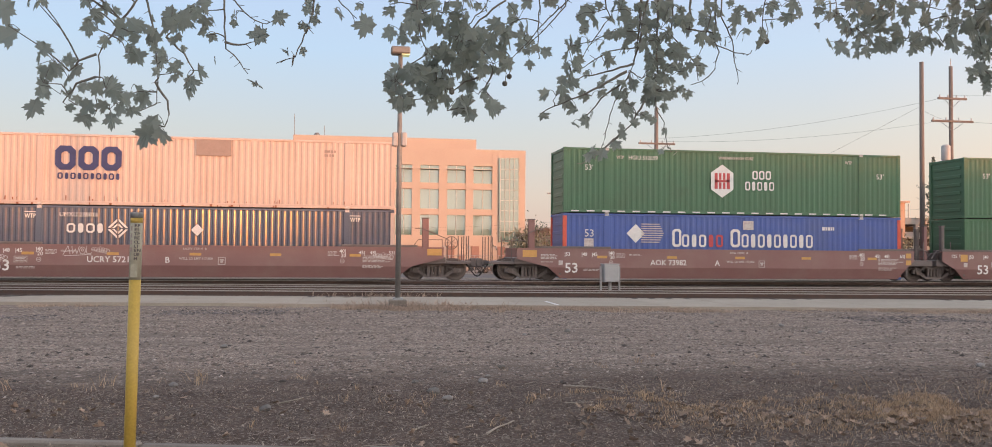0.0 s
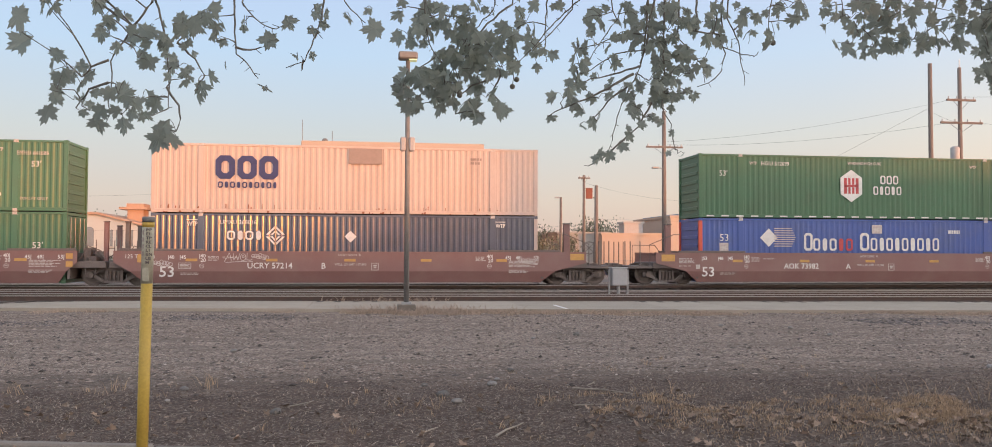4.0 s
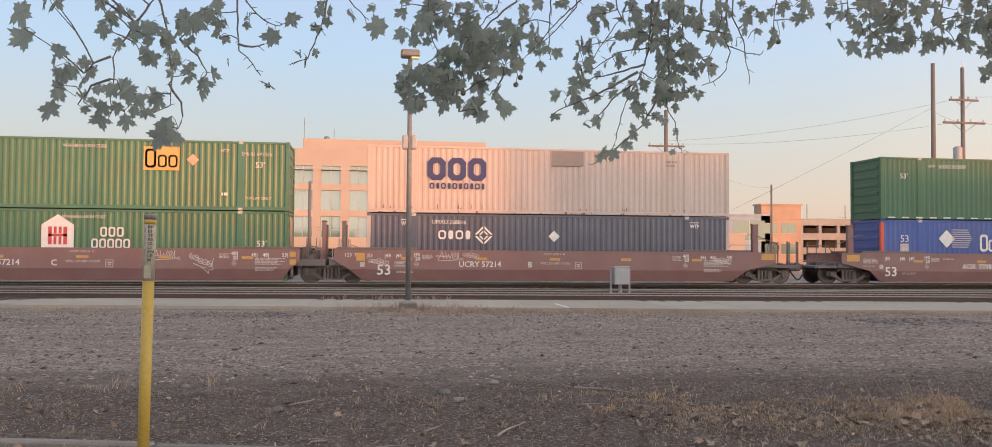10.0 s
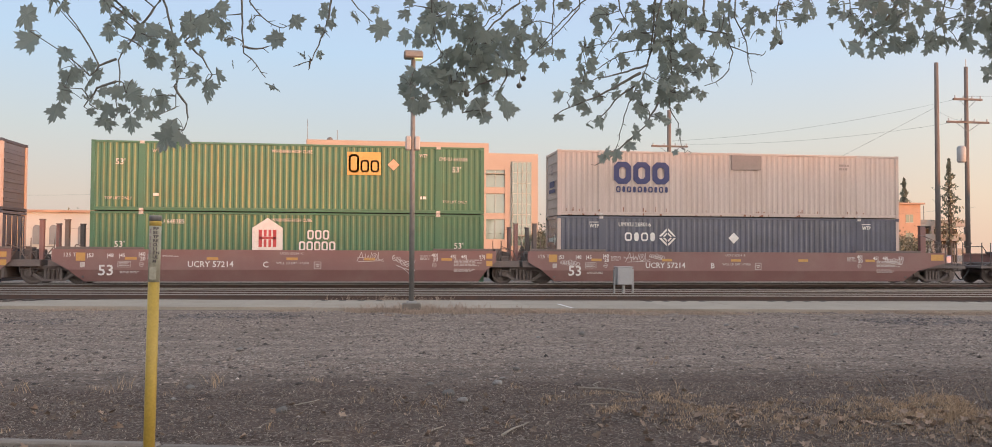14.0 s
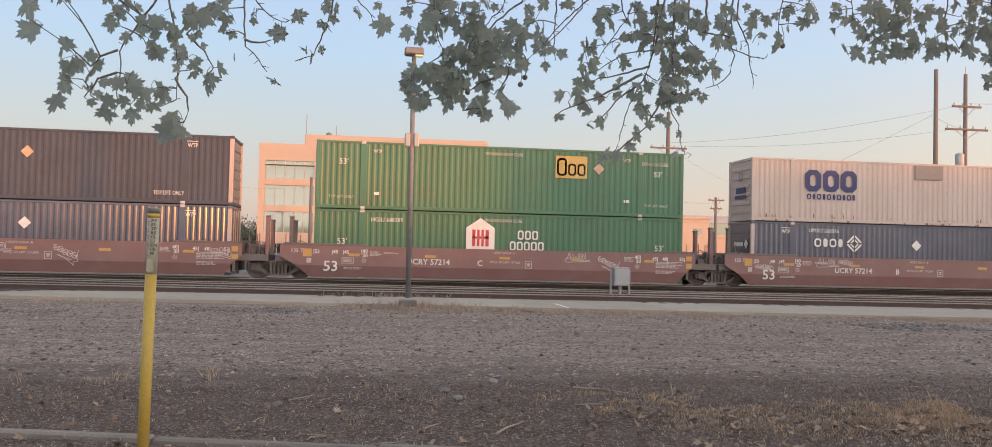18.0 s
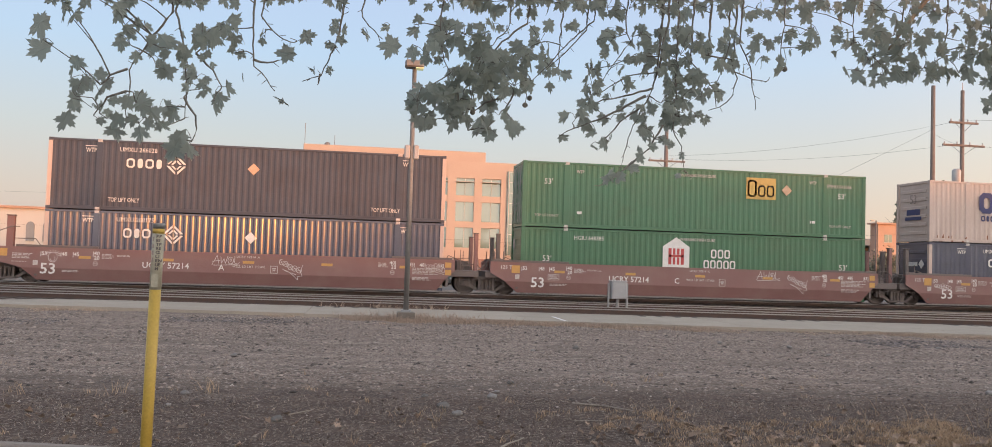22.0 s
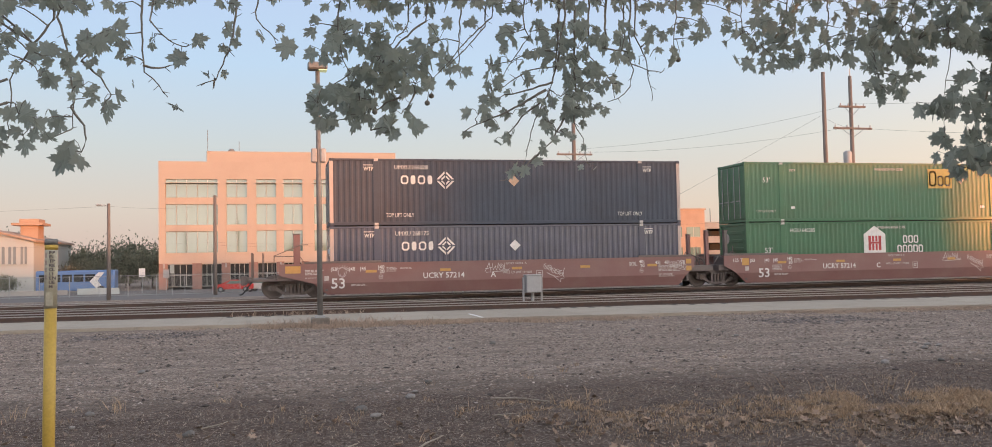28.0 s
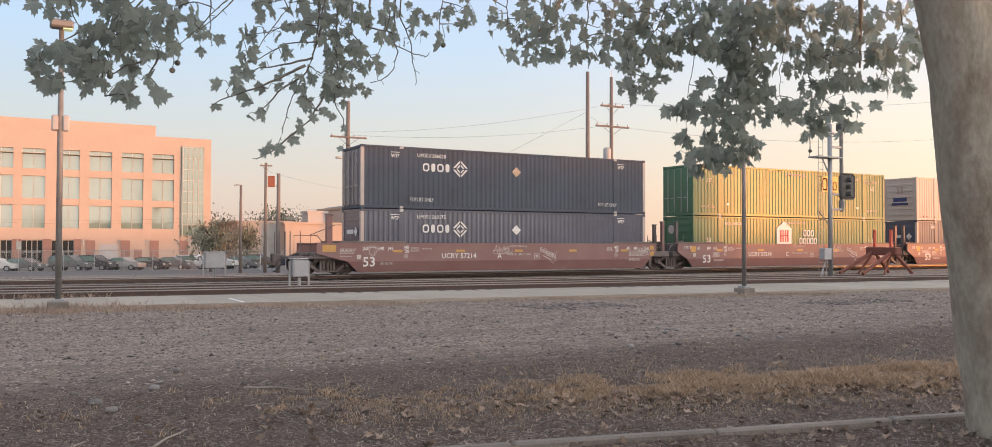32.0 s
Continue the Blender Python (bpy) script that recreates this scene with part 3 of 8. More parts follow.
        me = once(("door", dx, j, ends.name), lambda: mesh_of(leaf_door(), "door", ends))
        door = put(me, "door", t, 0, 0, 0)

        def rods():
            bm = B()
            for q in (0.28, 0.82):
                x = dx + ds * 0.065
                tube(bm, [(x, y0 + q, 0.2), (x, y0 + q, CH - 0.2)], 0.018, 6)
                box(bm, x - 0.02, y0 + q - 0.02, 1.02, x + 0.02, y0 + q + 0.34, 1.06)
            return bm
        put(once(("rods", dx, j), lambda: mesh_of(rods(), "lock_rod", M_galv)), "lock_rod", door, 0, 0, 0)
    return t


def marks(t, items):
    """Plates and letters on the near side: (name, mesh, x, z, label)."""
    for nm, me, x, z, lb in items:
        for one, dx in me if isinstance(me, list) else [(me, 0)]:
            put(one, nm, t, x + dx, -0.014, z, lb)


def rect_mesh(name, rects, material, depth=0.006):
    return mesh_of(bars(rects, depth), name, material)


def diamond(size, material, name="diamond_mark"):
    return mesh_of(plate([(-size, 0), (0, -size), (size, 0), (0, size)]), name, material)


def ring_diamond(size, material):
    """A lattice diamond: four broken bars round a smaller diamond ring."""
    bm = B()
    for r1, r0, trim in ((1.0, 0.74, 0.09), (0.56, 0.34, 0.12)):
        for k in range(4):
            a, b = k * math.pi / 2, (k + 1) * math.pi / 2

            def at(r, u):
                x = (1 - u) * math.cos(a) + u * math.cos(b)
                z = (1 - u) * math.sin(a) + u * math.sin(b)
                return (size * r * x, size * r * z)
            prism(bm, [at(r1, trim), at(r1, 1 - trim), at(r0, 1 - trim), at(r0, trim)], -0.006, 0)
    return mesh_of(bm, "lattice_diamond", material)


def fine_print(rows, width, height, material, seed, name="small_print"):
    """Unreadable print as short bars."""
    rnd = random.Random(seed)
    rects = []
    for i in range(rows):
        z = i * height * 1.7
        x = 0.0
        end = width * rnd.uniform(0.7, 1.0)
        while x < end:
            w = min(rnd.uniform(0.06, 0.22), end - x)
            rects.append((x, z, x + w, z + height))
            x += w + 0.035
    return rect_mesh(name, rects, material, 0.004)


def hollow(x, w, h, k):
    """A rounded plate with its middle cut away: outline outside, outline inside."""
    c = min(w, h) * 0.24
    d = c * 0.5
    o = [(x + c, 0), (x + w - c, 0), (x + w, c), (x + w, h - c), (x + w - c, h), (x + c, h), (x, h - c), (x, c)]
    i = [(x + k + d, k), (x + w - k - d, k), (x + w - k, k + d), (x + w - k, h - k - d), (x + w - k - d, h - k), (x + k + d, h - k), (x + k, h - k - d), (x + k, k + d)]
    return o, i


def blocks(n, w, h, gap, material, name, stroke=0.26, other=(), second=None):
    """Letter-sized plain plates in a row, hollow and slim solid in turn: a brand name as shapes. Gives (mesh, offset) pairs."""
    made = []
    for i in range(n):
        m = second if i in other else material
        key = (name, w, h, stroke, m.name, i % 2)

        def shape(i=i):
            o, q = hollow(0, w, h, min(w, h) * stroke)
            bm = B()
            if i % 2 and n > 3:
                return prism(bm, [(x * 0.62 + w * 0.19, z) for x, z in o], -0.006, 0) or bm
            vo = [bm.verts.new((x, -0.006, z)) for x, z in o]
            vi = [bm.verts.new((x, -0.006, z)) for x, z in q]
            wo = [bm.verts.new((x, 0, z)) for x, z in o]
            for j in range(8):
                k = (j + 1) % 8
                bm.faces.new((vo[j], vo[k], vi[k], vi[j]))
                bm.faces.new((wo[k], wo[j], vo[j], vo[k])[::-1])
            return bm
        made.append((once(key, lambda: mesh_of(shape(), name, m)), i * (w + gap)))
    return made


def common_marks(t, seed, faint=M_offwhite, size_mark=True):
    items = [("size_mark", words("53'", 0.34, M_white, "size_mark"), 0.95, 1.90, "white size figures")] if size_mark else []
    items += [("lift_mark", words("WTP", 0.20, faint, "lift_mark", 0.8, 0.003), 2.40, 2.42, ""),
              ("lift_mark", words("WTP", 0.20, faint, "lift_mark", 0.8, 0.003), CL - 2.80, 2.42, ""),
              ("high_cube_notice", words("WARNING HIGH CUBE", 0.19, faint, "high_cube_notice", 0.85, 0.002), CL / 2 - 0.9, 2.50, "faded stencilled notice")]
    marks(t, items)


JOINT = 3.03                                # height of the upper boxes' feet above the rail
LOW = 0.12
U_E, U_C, U_H, U_U, U_X = -27.47, -8.08, 15.45, -47.0, 34.9


def pacer_hub():
    t = container("container", "green corrugated container with a white hexagon logo atop a blue one", U_H, JOINT, M_green, doors="right")
    common_marks(t, 11)
    hexa = [(0.62 * math.sin(a), 0.75 * math.cos(a)) for a in (k * math.pi / 3 for k in range(6))]
    marks(t, [("logo_hexagon", mesh_of(plate(hexa), "logo_hexagon", M_white), 7.35, 1.52, "white hexagon logo plate"),
              ("logo_emblem", rect_mesh("logo_emblem", [(-0.36, -0.36, -0.22, 0.36), (-0.15, -0.36, -0.04, -0.06), (-0.15, 0.06, -0.04, 0.36), (0.04, -0.36, 0.15, -0.06), (0.04, 0.06, 0.15, 0.36), (0.22, -0.36, 0.36, 0.36), (-0.36, -0.05, 0.36, 0.05)], M_redlogo, 0.012), 7.35, 1.52, "red bars of the logo"),
              ("brand_shape", blocks(3, 0.26, 0.40, 0.06, M_white, "brand_shape"), 8.80, 1.62, "plain white brand shape"),
              ("brand_shape", blocks(5, 0.24, 0.40, 0.05, M_white, "brand_shape"), 8.45, 1.12, "plain white brand shape"),
              ("size_mark", words("53'", 0.34, M_white, "size_mark"), 14.9, 1.75, "white size figures"),
              ("container_number", split_words("HGIU 512699", 0.26, M_white, "container_number", 0.92), 2.95, 2.40, "white stencilled container number")])
    dash = [(0.35 + i * 0.70, 0.055, 0.35 + i * 0.70 + 0.36, 0.115) for i in range(22)]
    strip = rect_mesh("reflector_strip", [(0, 0, 0.36, 0.06)], M_white)
    marks(t, [("reflector_strip", strip, d[0], d[1], "") for d in dash])
    t = container("container", "blue corrugated container with orange corner posts and white marks", U_H, LOW, M_blue, post=M_orange, doors="right")
    marks(t, [("size_mark", words("53", 0.46, M_white, "size_mark"), 0.95, 1.86, "white size figures"),
              ("number_panel", rect_mesh("number_panel", [(0, 0, 0.42, 0.40)], M_offwhite), 0.95, 1.38, "pale panel"),
              ("diamond_mark", diamond(0.42, M_white), 3.30, 2.02, "white diamond logo"),
              ("speed_lines", rect_mesh("speed_lines", [(0.0, -0.40 + i * 0.10, 1.05 - 0.05 * abs(i - 4), -0.36 + i * 0.10) for i in range(9)], M_offwhite), 3.55, 2.02, "thin white speed lines"),
              ("number_panel", rect_mesh("number_panel", [(0, 0, 0.50, 0.40)], M_offwhite), 8.35, 2.24, "pale panel"),
              ("small_print", fine_print(1, 0.8, 0.16, M_white, 45), 12.2, 2.25, ""),
              ("brand_shape", blocks(5, 0.34, 0.56, 0.06, M_white, "brand_shape", 0.26, (3, 4), M_redlogo), 5.45, 1.44, "plain brand shape"),
              ("brand_initial", blocks(1, 0.42, 0.80, 0, M_white, "brand_initial"), 5.0, 1.44, "large white initial shape"),
              ("brand_initial", blocks(1, 0.46, 0.82, 0, M_white, "brand_initial"), 7.75, 1.44, "large white initial shape"),
              ("brand_shape", blocks(9, 0.33, 0.60, 0.06, M_white, "brand_shape"), 8.28, 1.44, "plain white brand shape")])


def csx():
    t = container("container", "cream corrugated container with navy logo and rust scrapes", U_C, JOINT, M_csx, doors="right")
    put(words("53", 0.62, M_patch, "end_figures", 0.9), "end_figures", t, 0.018, 1.55, 1.85, "faded grey size figures", -90)
    put(rect_mesh("end_logo", [(0, 0, 1.25, 0.16), (0.12, 0.24, 1.15, 0.52)], M_navylogo), "end_logo", t, 0.018, 1.9, 1.05, "plain navy logo shape", -90)
    marks(t, [("logo_shape", blocks(3, 0.78, 0.98, 0.10, M_navylogo, "logo_shape", 0.30), 2.55, 1.42, "plain navy logo shape"),
              ("logo_line", blocks(10, 0.20, 0.26, 0.045, M_navylogo, "logo_line"), 2.65, 1.05, "plain navy logo shape"),
              ("repair_patch", rect_mesh("repair_patch", [(0, 0, 1.40, 0.66)], M_patch, 0.03), 8.0, 2.13, "brown-grey repair patch"),
              ("small_print", fine_print(2, 0.5, 0.10, M_patch, 71), 13.2, 2.2, "")])
    rnd = random.Random(9)
    bm = B()
    for i in range(48):
        x = rnd.uniform(0.3, CL - 0.4)
        h = rnd.uniform(0.02, 0.10)
        box(bm, x, -0.010, 0.0, x + rnd.uniform(0.01, 0.10), 0.01, h) if rnd.random() < 0.5 else box(bm, x, -0.011, 0.17, x + rnd.uniform(0.01, 0.05), 0.01, 0.17 + 2 * h)
    put(mesh_of(bm, "rust_wear", M_rust), "rust_wear", t, 0, -0.014, 0.02, "brown rust scrapes")["kind"] = "stuff"
    t = container("container", "navy corrugated container with white logo, half sunk in the well car", U_C, LOW, M_navy, post=M_csx, doors="right")
    put(rect_mesh("end_logo", [(0, 0, 1.0, 0.2)], M_white), "end_logo", t, 0.018, 1.9, 1.75, "plain white logo shape", -90)
    put(diamond(0.22, M_white), "diamond_mark", t, 0.018, 0.6, 1.85, "white diamond logo", -90)
    umax_marks(t, 2.40, "UMXU 268016", False)


def umax_marks(t, z, number, upper):
    # brand name as plain slabs, then the lattice diamond
    marks(t, [("brand_shape", blocks(4, 0.33, 0.38, 0.04, M_white, "brand_shape", 0.22), 3.04, z - 0.60, "plain white brand shape"),
              ("lattice_diamond", ring_diamond(0.43, M_white), 5.0, z - 0.42, "white lattice diamond logo"),
              ("diamond_mark", diamond(0.25, M_placard if upper else M_white), 8.10, z - 0.44, "faded orange hazard diamond" if upper else "white hazard diamond"),
              ("container_number", split_words(number, 0.26, M_white, "container_number", 0.92), 2.75, z + 0.05, "white stencilled container number"),
              ("lift_mark", words("WTP", 0.24, M_white, "lift_mark", 0.8, 0.003), 1.45, z - 0.02, ""),
              ("lift_mark_bar", rect_mesh("lift_mark_bar", [(0, 0, 0.44, 0.03)], M_white), 1.43, z + 0.21, ""),
              ("lift_mark", words("WTP", 0.24, M_white, "lift_mark", 0.8, 0.003), CL - 1.85, z - 0.02, ""),
              ("lift_mark_bar", rect_mesh("lift_mark_bar", [(0, 0, 0.44, 0.03)], M_white), CL - 1.87, z + 0.21, "")])
    if upper:
        me = words("TOP LIFT ONLY", 0.25, M_white, "lift_notice", 0.70)
        marks(t, [("lift_notice", me, 2.38, 0.36, "white stencilled notice"), ("lift_notice", me, CL - 3.15, 0.36, "white stencilled notice")])


def emp():
    t = container("container", "green corrugated container with an amber logo panel", U_E, JOINT, M_green2, doors="left")
    common_marks(t, 31)
    notice = words("TOP LIFT ONLY", 0.17, M_offwhite, "lift_notice", 0.9)
    marks(t, [("logo_panel", rect_mesh("logo_panel", [(0, 0, 1.42, 0.98)], M_emp), 10.30, 1.62, "amber logo panel"),
              ("logo_shape", blocks(1, 0.44, 0.78, 0.06, M_black, "logo_shape", 0.2), 10.36, 1.72, "dark logo shape"),
              ("logo_shape", blocks(2, 0.36, 0.52, 0.06, M_blue, "logo_shape", 0.2), 10.86, 1.74, "plain blue logo shape"),
              ("diamond_mark", diamond(0.25, M_placard), 12.25, 2.08, "faded orange hazard diamond"),
              ("size_mark", words("53'", 0.34, M_white, "size_mark"), 14.75, 1.80, "white size figures"),
              ("container_number", split_words("EMHU 641686", 0.24, M_offwhite, "container_number", 0.85), 14.2, 2.28, "faded stencilled container number"),
              ("lift_notice", notice, 0.55, 0.46, "faded stencilled notice"), ("lift_notice", notice, 14.35, 0.46, "faded stencilled notice"),
              ("small_print", fine_print(1, 0.28, 0.12, M_white, 36), 2.45, 0.62, ""), ("small_print", fine_print(1, 0.28, 0.12, M_white, 37), 13.4, 0.62, "")])
    t = container("container", "green corrugated container with a white house-shaped logo", U_E, LOW, M_green2, doors="right")
    disc = [(0.26 * math.cos(radians(a)), 0.26 * math.sin(radians(a))) for a in range(0, 360, 24)]
    put(mesh_of(plate(disc), "end_disc", M_offwhite), "end_disc", t, 0.018, 1.9, 2.15, "pale round mark", -90)
    house = [(-0.62, -0.62), (0.62, -0.62), (0.62, 0.30), (0, 0.72), (-0.62, 0.30)]
    marks(t, [("logo_plate", mesh_of(plate(house), "logo_plate", M_white), 7.05, 1.95, "white pointed logo plate"),
              ("logo_emblem", rect_mesh("logo_emblem", [(-0.36, -0.5, -0.22, 0.22), (-0.15, -0.5, -0.04, -0.18), (-0.15, -0.06, -0.04, 0.22), (0.04, -0.5, 0.15, -0.18), (0.04, -0.06, 0.15, 0.22), (0.22, -0.5, 0.36, 0.22), (-0.36, -0.17, 0.36, -0.07)], M_redlogo, 0.012), 7.05, 1.95, "red bars of the logo"),
              ("brand_shape", blocks(3, 0.26, 0.40, 0.06, M_white, "brand_shape"), 8.68, 1.78, "plain white brand shape"),
              ("brand_shape", blocks(5, 0.26, 0.40, 0.05, M_white, "brand_shape"), 8.34, 1.30, "plain white brand shape"),
              ("size_mark", words("53'", 0.36, M_white, "size_mark"), 0.95, 1.42, "white size figures"),
              ("size_mark", words("53'", 0.36, M_white, "size_mark"), 14.85, 1.42, "white size figures"),
              ("container_number", split_words("HGIU 648385", 0.26, M_white, "container_number", 0.92), 2.35, 2.40, "white stencilled container number"),
              ("high_cube_notice", words("WARNING HIGH CUBE", 0.19, M_offwhite, "high_cube_notice", 0.85, 0.002), 7.2, 2.52, "faded stencilled notice")])


def umax_pair():
    t = container("container", "faded charcoal corrugated container with white logo atop a navy one", U_U, JOINT, M_plum, post=M_csx, doors="left", ends=M_navy)
    umax_marks(t, 2.38, "UMXU 266028", True)
    t = container("container", "navy corrugated container with a white lattice logo and pale posts", U_U, LOW, M_navy, post=M_csx, doors="right")
    put(rect_mesh("end_logo", [(0, 0, 0.9, 0.2)], M_white), "end_logo", t, 0.018, 1.9, 1.75, "plain white logo shape", -90)
    put(diamond(0.22, M_white), "diamond_mark", t, 0.018, 0.7, 1.85, "white diamond logo", -90)
    umax_marks(t, 2.42, "UMXU 268175", False)


def far_right_pair():
    t = container("container", "dark green corrugated container at the train's far end", U_X, JOINT, M_green, doors="right")
    common_marks(t, 81)
    container("container", "dark green corrugated container low in its well car", U_X, LOW, M_green, doors="right")


pacer_hub()
csx()
emp()
umax_pair()
far_right_pair()


# ---------------------------------------------------------------- well cars
M_spray = mat("pale_spray_paint", (0.62, 0.57, 0.55), 0.7, spots=(0.45, 0.36, 0.33), scale=9, amount=0.7)
def wheelset():
    bm = B()
    for s in (-1, 1):
        prof = [(0.0, 0.60), (0.10, 0.60), (0.16, 0.66), (0.30, 0.68), (0.40, 0.66), (0.455, 0.64), (0.46, 0.74), (0.455, 0.75), (0.40, 0.755), (0.34, 0.735), (0.14, 0.745), (0.12, 0.80), (0.0, 0.80)]
        rings = []
        k = 24
        for r, y in prof:
            rings.append([bm.verts.new((r * math.cos(2 * math.pi * i / k), s * y, r * math.sin(2 * math.pi * i / k))) for i in range(k)] if r else None)
        for a, b in zip(rings, rings[1:]):
            if a and b:
                for i in range(k):
                    bm.faces.new((a[i], a[(i + 1) % k], b[(i + 1) % k], b[i]))
        for r in (rings[1], rings[-2]):
            bm.faces.new(r)
        # three worn balance marks make the turning seen
        for q in range(3):
            a = q * 2.1
            x, z = 0.25 * math.cos(a), 0.25 * math.sin(a)
            box(bm, x - 0.03, min(s * 0.735, s * 0.76), z - 0.03, x + 0.03, max(s * 0.735, s * 0.76), z + 0.03)
    tube(bm, [(0, -0.95, 0), (0, 0.95, 0)], 0.075, 12)
    bm.transform(Matrix.Diagonal((1.065, 1, 1.065, 1)))
    return mesh_of(bm, "wheelset", M_wheel)


spinning = []


def truck(t, x):
    """A two-axle truck under a car end."""
    for s in (-1, 1):
        y0, y1 = (s * 0.93, s * 1.08)
        bm = B()
        ya, yb = min(y0, y1), max(y0, y1)

        def bar(*pts):
            prism(bm, [(x + u, z) for u, z in pts], ya, yb)
        # top chord, bottom chord, sloping legs and bolster columns leave two windows open
        bar((-0.62, 0.60), (-0.34, 0.66), (0.34, 0.66), (0.62, 0.60), (0.62, 0.70), (0.34, 0.78), (-0.34, 0.78), (-0.62, 0.70))
        bar((-0.42, 0.14), (0.42, 0.14), (0.42, 0.23), (-0.42, 0.23))
        for q in (-1, 1):
            bar((q * 0.62, 0.58), (q * 1.10, 0.56), (q * 1.10, 0.38), (q * 0.98, 0.36), (q * 0.72, 0.50))
            bar((q * 0.42, 0.14), (q * 0.84, 0.40), (q * 0.74, 0.49), (q * 0.36, 0.23))
            bar((q * 0.25, 0.23), (q * 0.35, 0.23), (q * 0.35, 0.67), (q * 0.25, 0.67))
        f = part("side_frame", bm, M_dark, t, "grimy cast side frame")
        bm = B()
        for a in (-0.22, 0.0, 0.22):
            tube(bm, [(x + a * 0.75, s * 1.06, 0.23), (x + a * 0.75, s * 1.06, 0.60)], 0.07, 10)
        part("spring_nest", bm, M_wheel, f)
        for a in (-0.88, 0.88):
            bm = tube(B(), [(x + a, s * 1.02, 0.46), (x + a, s * 1.16, 0.46)], 0.12, 12)
            part("bearing_cap", bm, M_wheel, f)
    bm = B()
    box(bm, x - 0.25, -1.0, 0.42, x + 0.25, 1.0, 0.70, 0.03)
    box(bm, x - 1.2, -0.75, 0.55, x + 1.2, 0.75, 0.66)
    part("bolster", bm, M_dark, t)
    me = once("wheelset", wheelset)
    for a in (-0.88, 0.88):
        w = put(me, "wheelset", t, x + a, 0, 0.49)
        spinning.append((w, x + a))


def ribbon(bm, pts, width):
    """A flat sprayed line facing -y along points (x, z)."""
    for (x0, z0), (x1, z1) in zip(pts, pts[1:]):
        d = math.hypot(x1 - x0, z1 - z0) or 1
        nx, nz = -(z1 - z0) / d * width / 2, (x1 - x0) / d * width / 2
        ex, ez = (x1 - x0) / d * width * 0.35, (z1 - z0) / d * width * 0.35
        v = [bm.verts.new(q) for q in ((x0 - ex + nx, 0, z0 - ez + nz), (x0 - ex - nx, 0, z0 - ez - nz), (x1 + ex - nx, 0, z1 + ez - nz), (x1 + ex + nx, 0, z1 + ez + nz))]
        bm.faces.new(v)


def arc(cx, cz, rx, rz, a0, a1, n=12):
    return [(cx + rx * math.cos(radians(a0 + (a1 - a0) * i / n)), cz + rz * math.sin(radians(a0 + (a1 - a0) * i / n))) for i in range(n + 1)]


def sprayed_word():
    """Four loose capitals A W O L with an underline."""
    bm = B()
    for line in ([(0, 0.0), (0.10, 0.18), (0.19, 0.38), (0.24, 0.18), (0.27, 0.04)], [(0.02, 0.13), (0.32, 0.17)],
                 [(0.34, 0.34), (0.37, 0.06), (0.47, 0.24), (0.53, 0.06), (0.62, 0.36)], arc(0.74, 0.18, 0.11, 0.14, 0, 360, 16), arc(0.74, 0.20, 0.04, 0.05, 0, 360, 10),
                 [(0.90, 0.36), (0.89, 0.08), (1.02, 0.05), (1.10, 0.10)], [(0.05, -0.03), (0.5, -0.01), (0.95, 0.02), (1.12, 0.0)]):
        ribbon(bm, line, 0.022)
    return mesh_of(bm, "graffiti", M_spray)


def sprayed_tag(seed, w, h):
    """A tangle of looped, leaning strokes over a long tail."""
    rnd = random.Random(seed)
    bm = B()
    n = 5
    for k in range(n):
        cx, cz = w * (0.12 + 0.72 * k / (n - 1)), h * (0.86 - 0.10 * k + rnd.uniform(-0.05, 0.05))
        r = w * rnd.uniform(0.08, 0.11)
        ribbon(bm, arc(cx, cz, r, h * 0.13, rnd.uniform(0, 120), rnd.uniform(300, 460)), 0.022)
        ribbon(bm, [(cx - r * 0.8, cz + h * 0.12), (cx + r * 0.2, cz - h * 0.02), (cx + r * 0.9, cz - h * 0.16)], 0.020)
        ribbon(bm, [(cx - r, cz - h * 0.05), (cx + r, cz + h * 0.03)], 0.018)
    tail = [(w * 0.18, h * 0.50), (w * 0.42, h * 0.38), (w * 0.62, h * 0.20), (w * 0.80, 0.0), (w * 0.78, h * 0.16), (w * 0.98, h * 0.20), (w * 0.90, h * 0.42), (w * 0.99, h * 0.72)]
    ribbon(bm, tail, 0.022)
    ribbon(bm, [(w * 0.25, h * 0.44), (w * 0.5, h * 0.34), (w * 0.72, h * 0.26)], 0.020)
    return mesh_of(bm, "graffiti", M_spray)


def sprayed_script(seed, w, h):
    """A joined row of small loops that slopes down."""
    rnd = random.Random(seed)
    bm = B()
    pts = []
    n = 7
    for k in range(n):
        c = w * (k + 0.5) / n
        pts += arc(c, h * (0.62 - 0.22 * k / n + rnd.uniform(-0.08, 0.08)), w / n * 0.75, h * rnd.uniform(0.22, 0.38), 200, 200 - 380, 10)
    ribbon(bm, pts, 0.02)
    ribbon(bm, [(w * 0.35, h * 0.25), (w * 0.7, h * 0.12), (w, 0.0)], 0.02)
    return mesh_of(bm, "graffiti", M_spray)


def sprayed_ring():
    """A sprayed ring with short rays and a looped middle."""
    bm = B()
    ribbon(bm, arc(0.36, 0.22, 0.17, 0.20, 0, 360, 18), 0.02)
    ribbon(bm, arc(0.36, 0.16, 0.09, 0.10, 180, 400, 10), 0.02)
    ribbon(bm, arc(0.36, 0.30, 0.30, 0.12, 10, 170, 12), 0.02)
    for k in range(9):
        a = radians(20 * k + 10)
        ribbon(bm, [(0.36 + 0.20 * math.cos(a), 0.26 + 0.16 * math.sin(a)), (0.36 + 0.34 * math.cos(a), 0.26 + 0.26 * math.sin(a))], 0.018)
    return mesh_of(bm, "graffiti", M_spray)


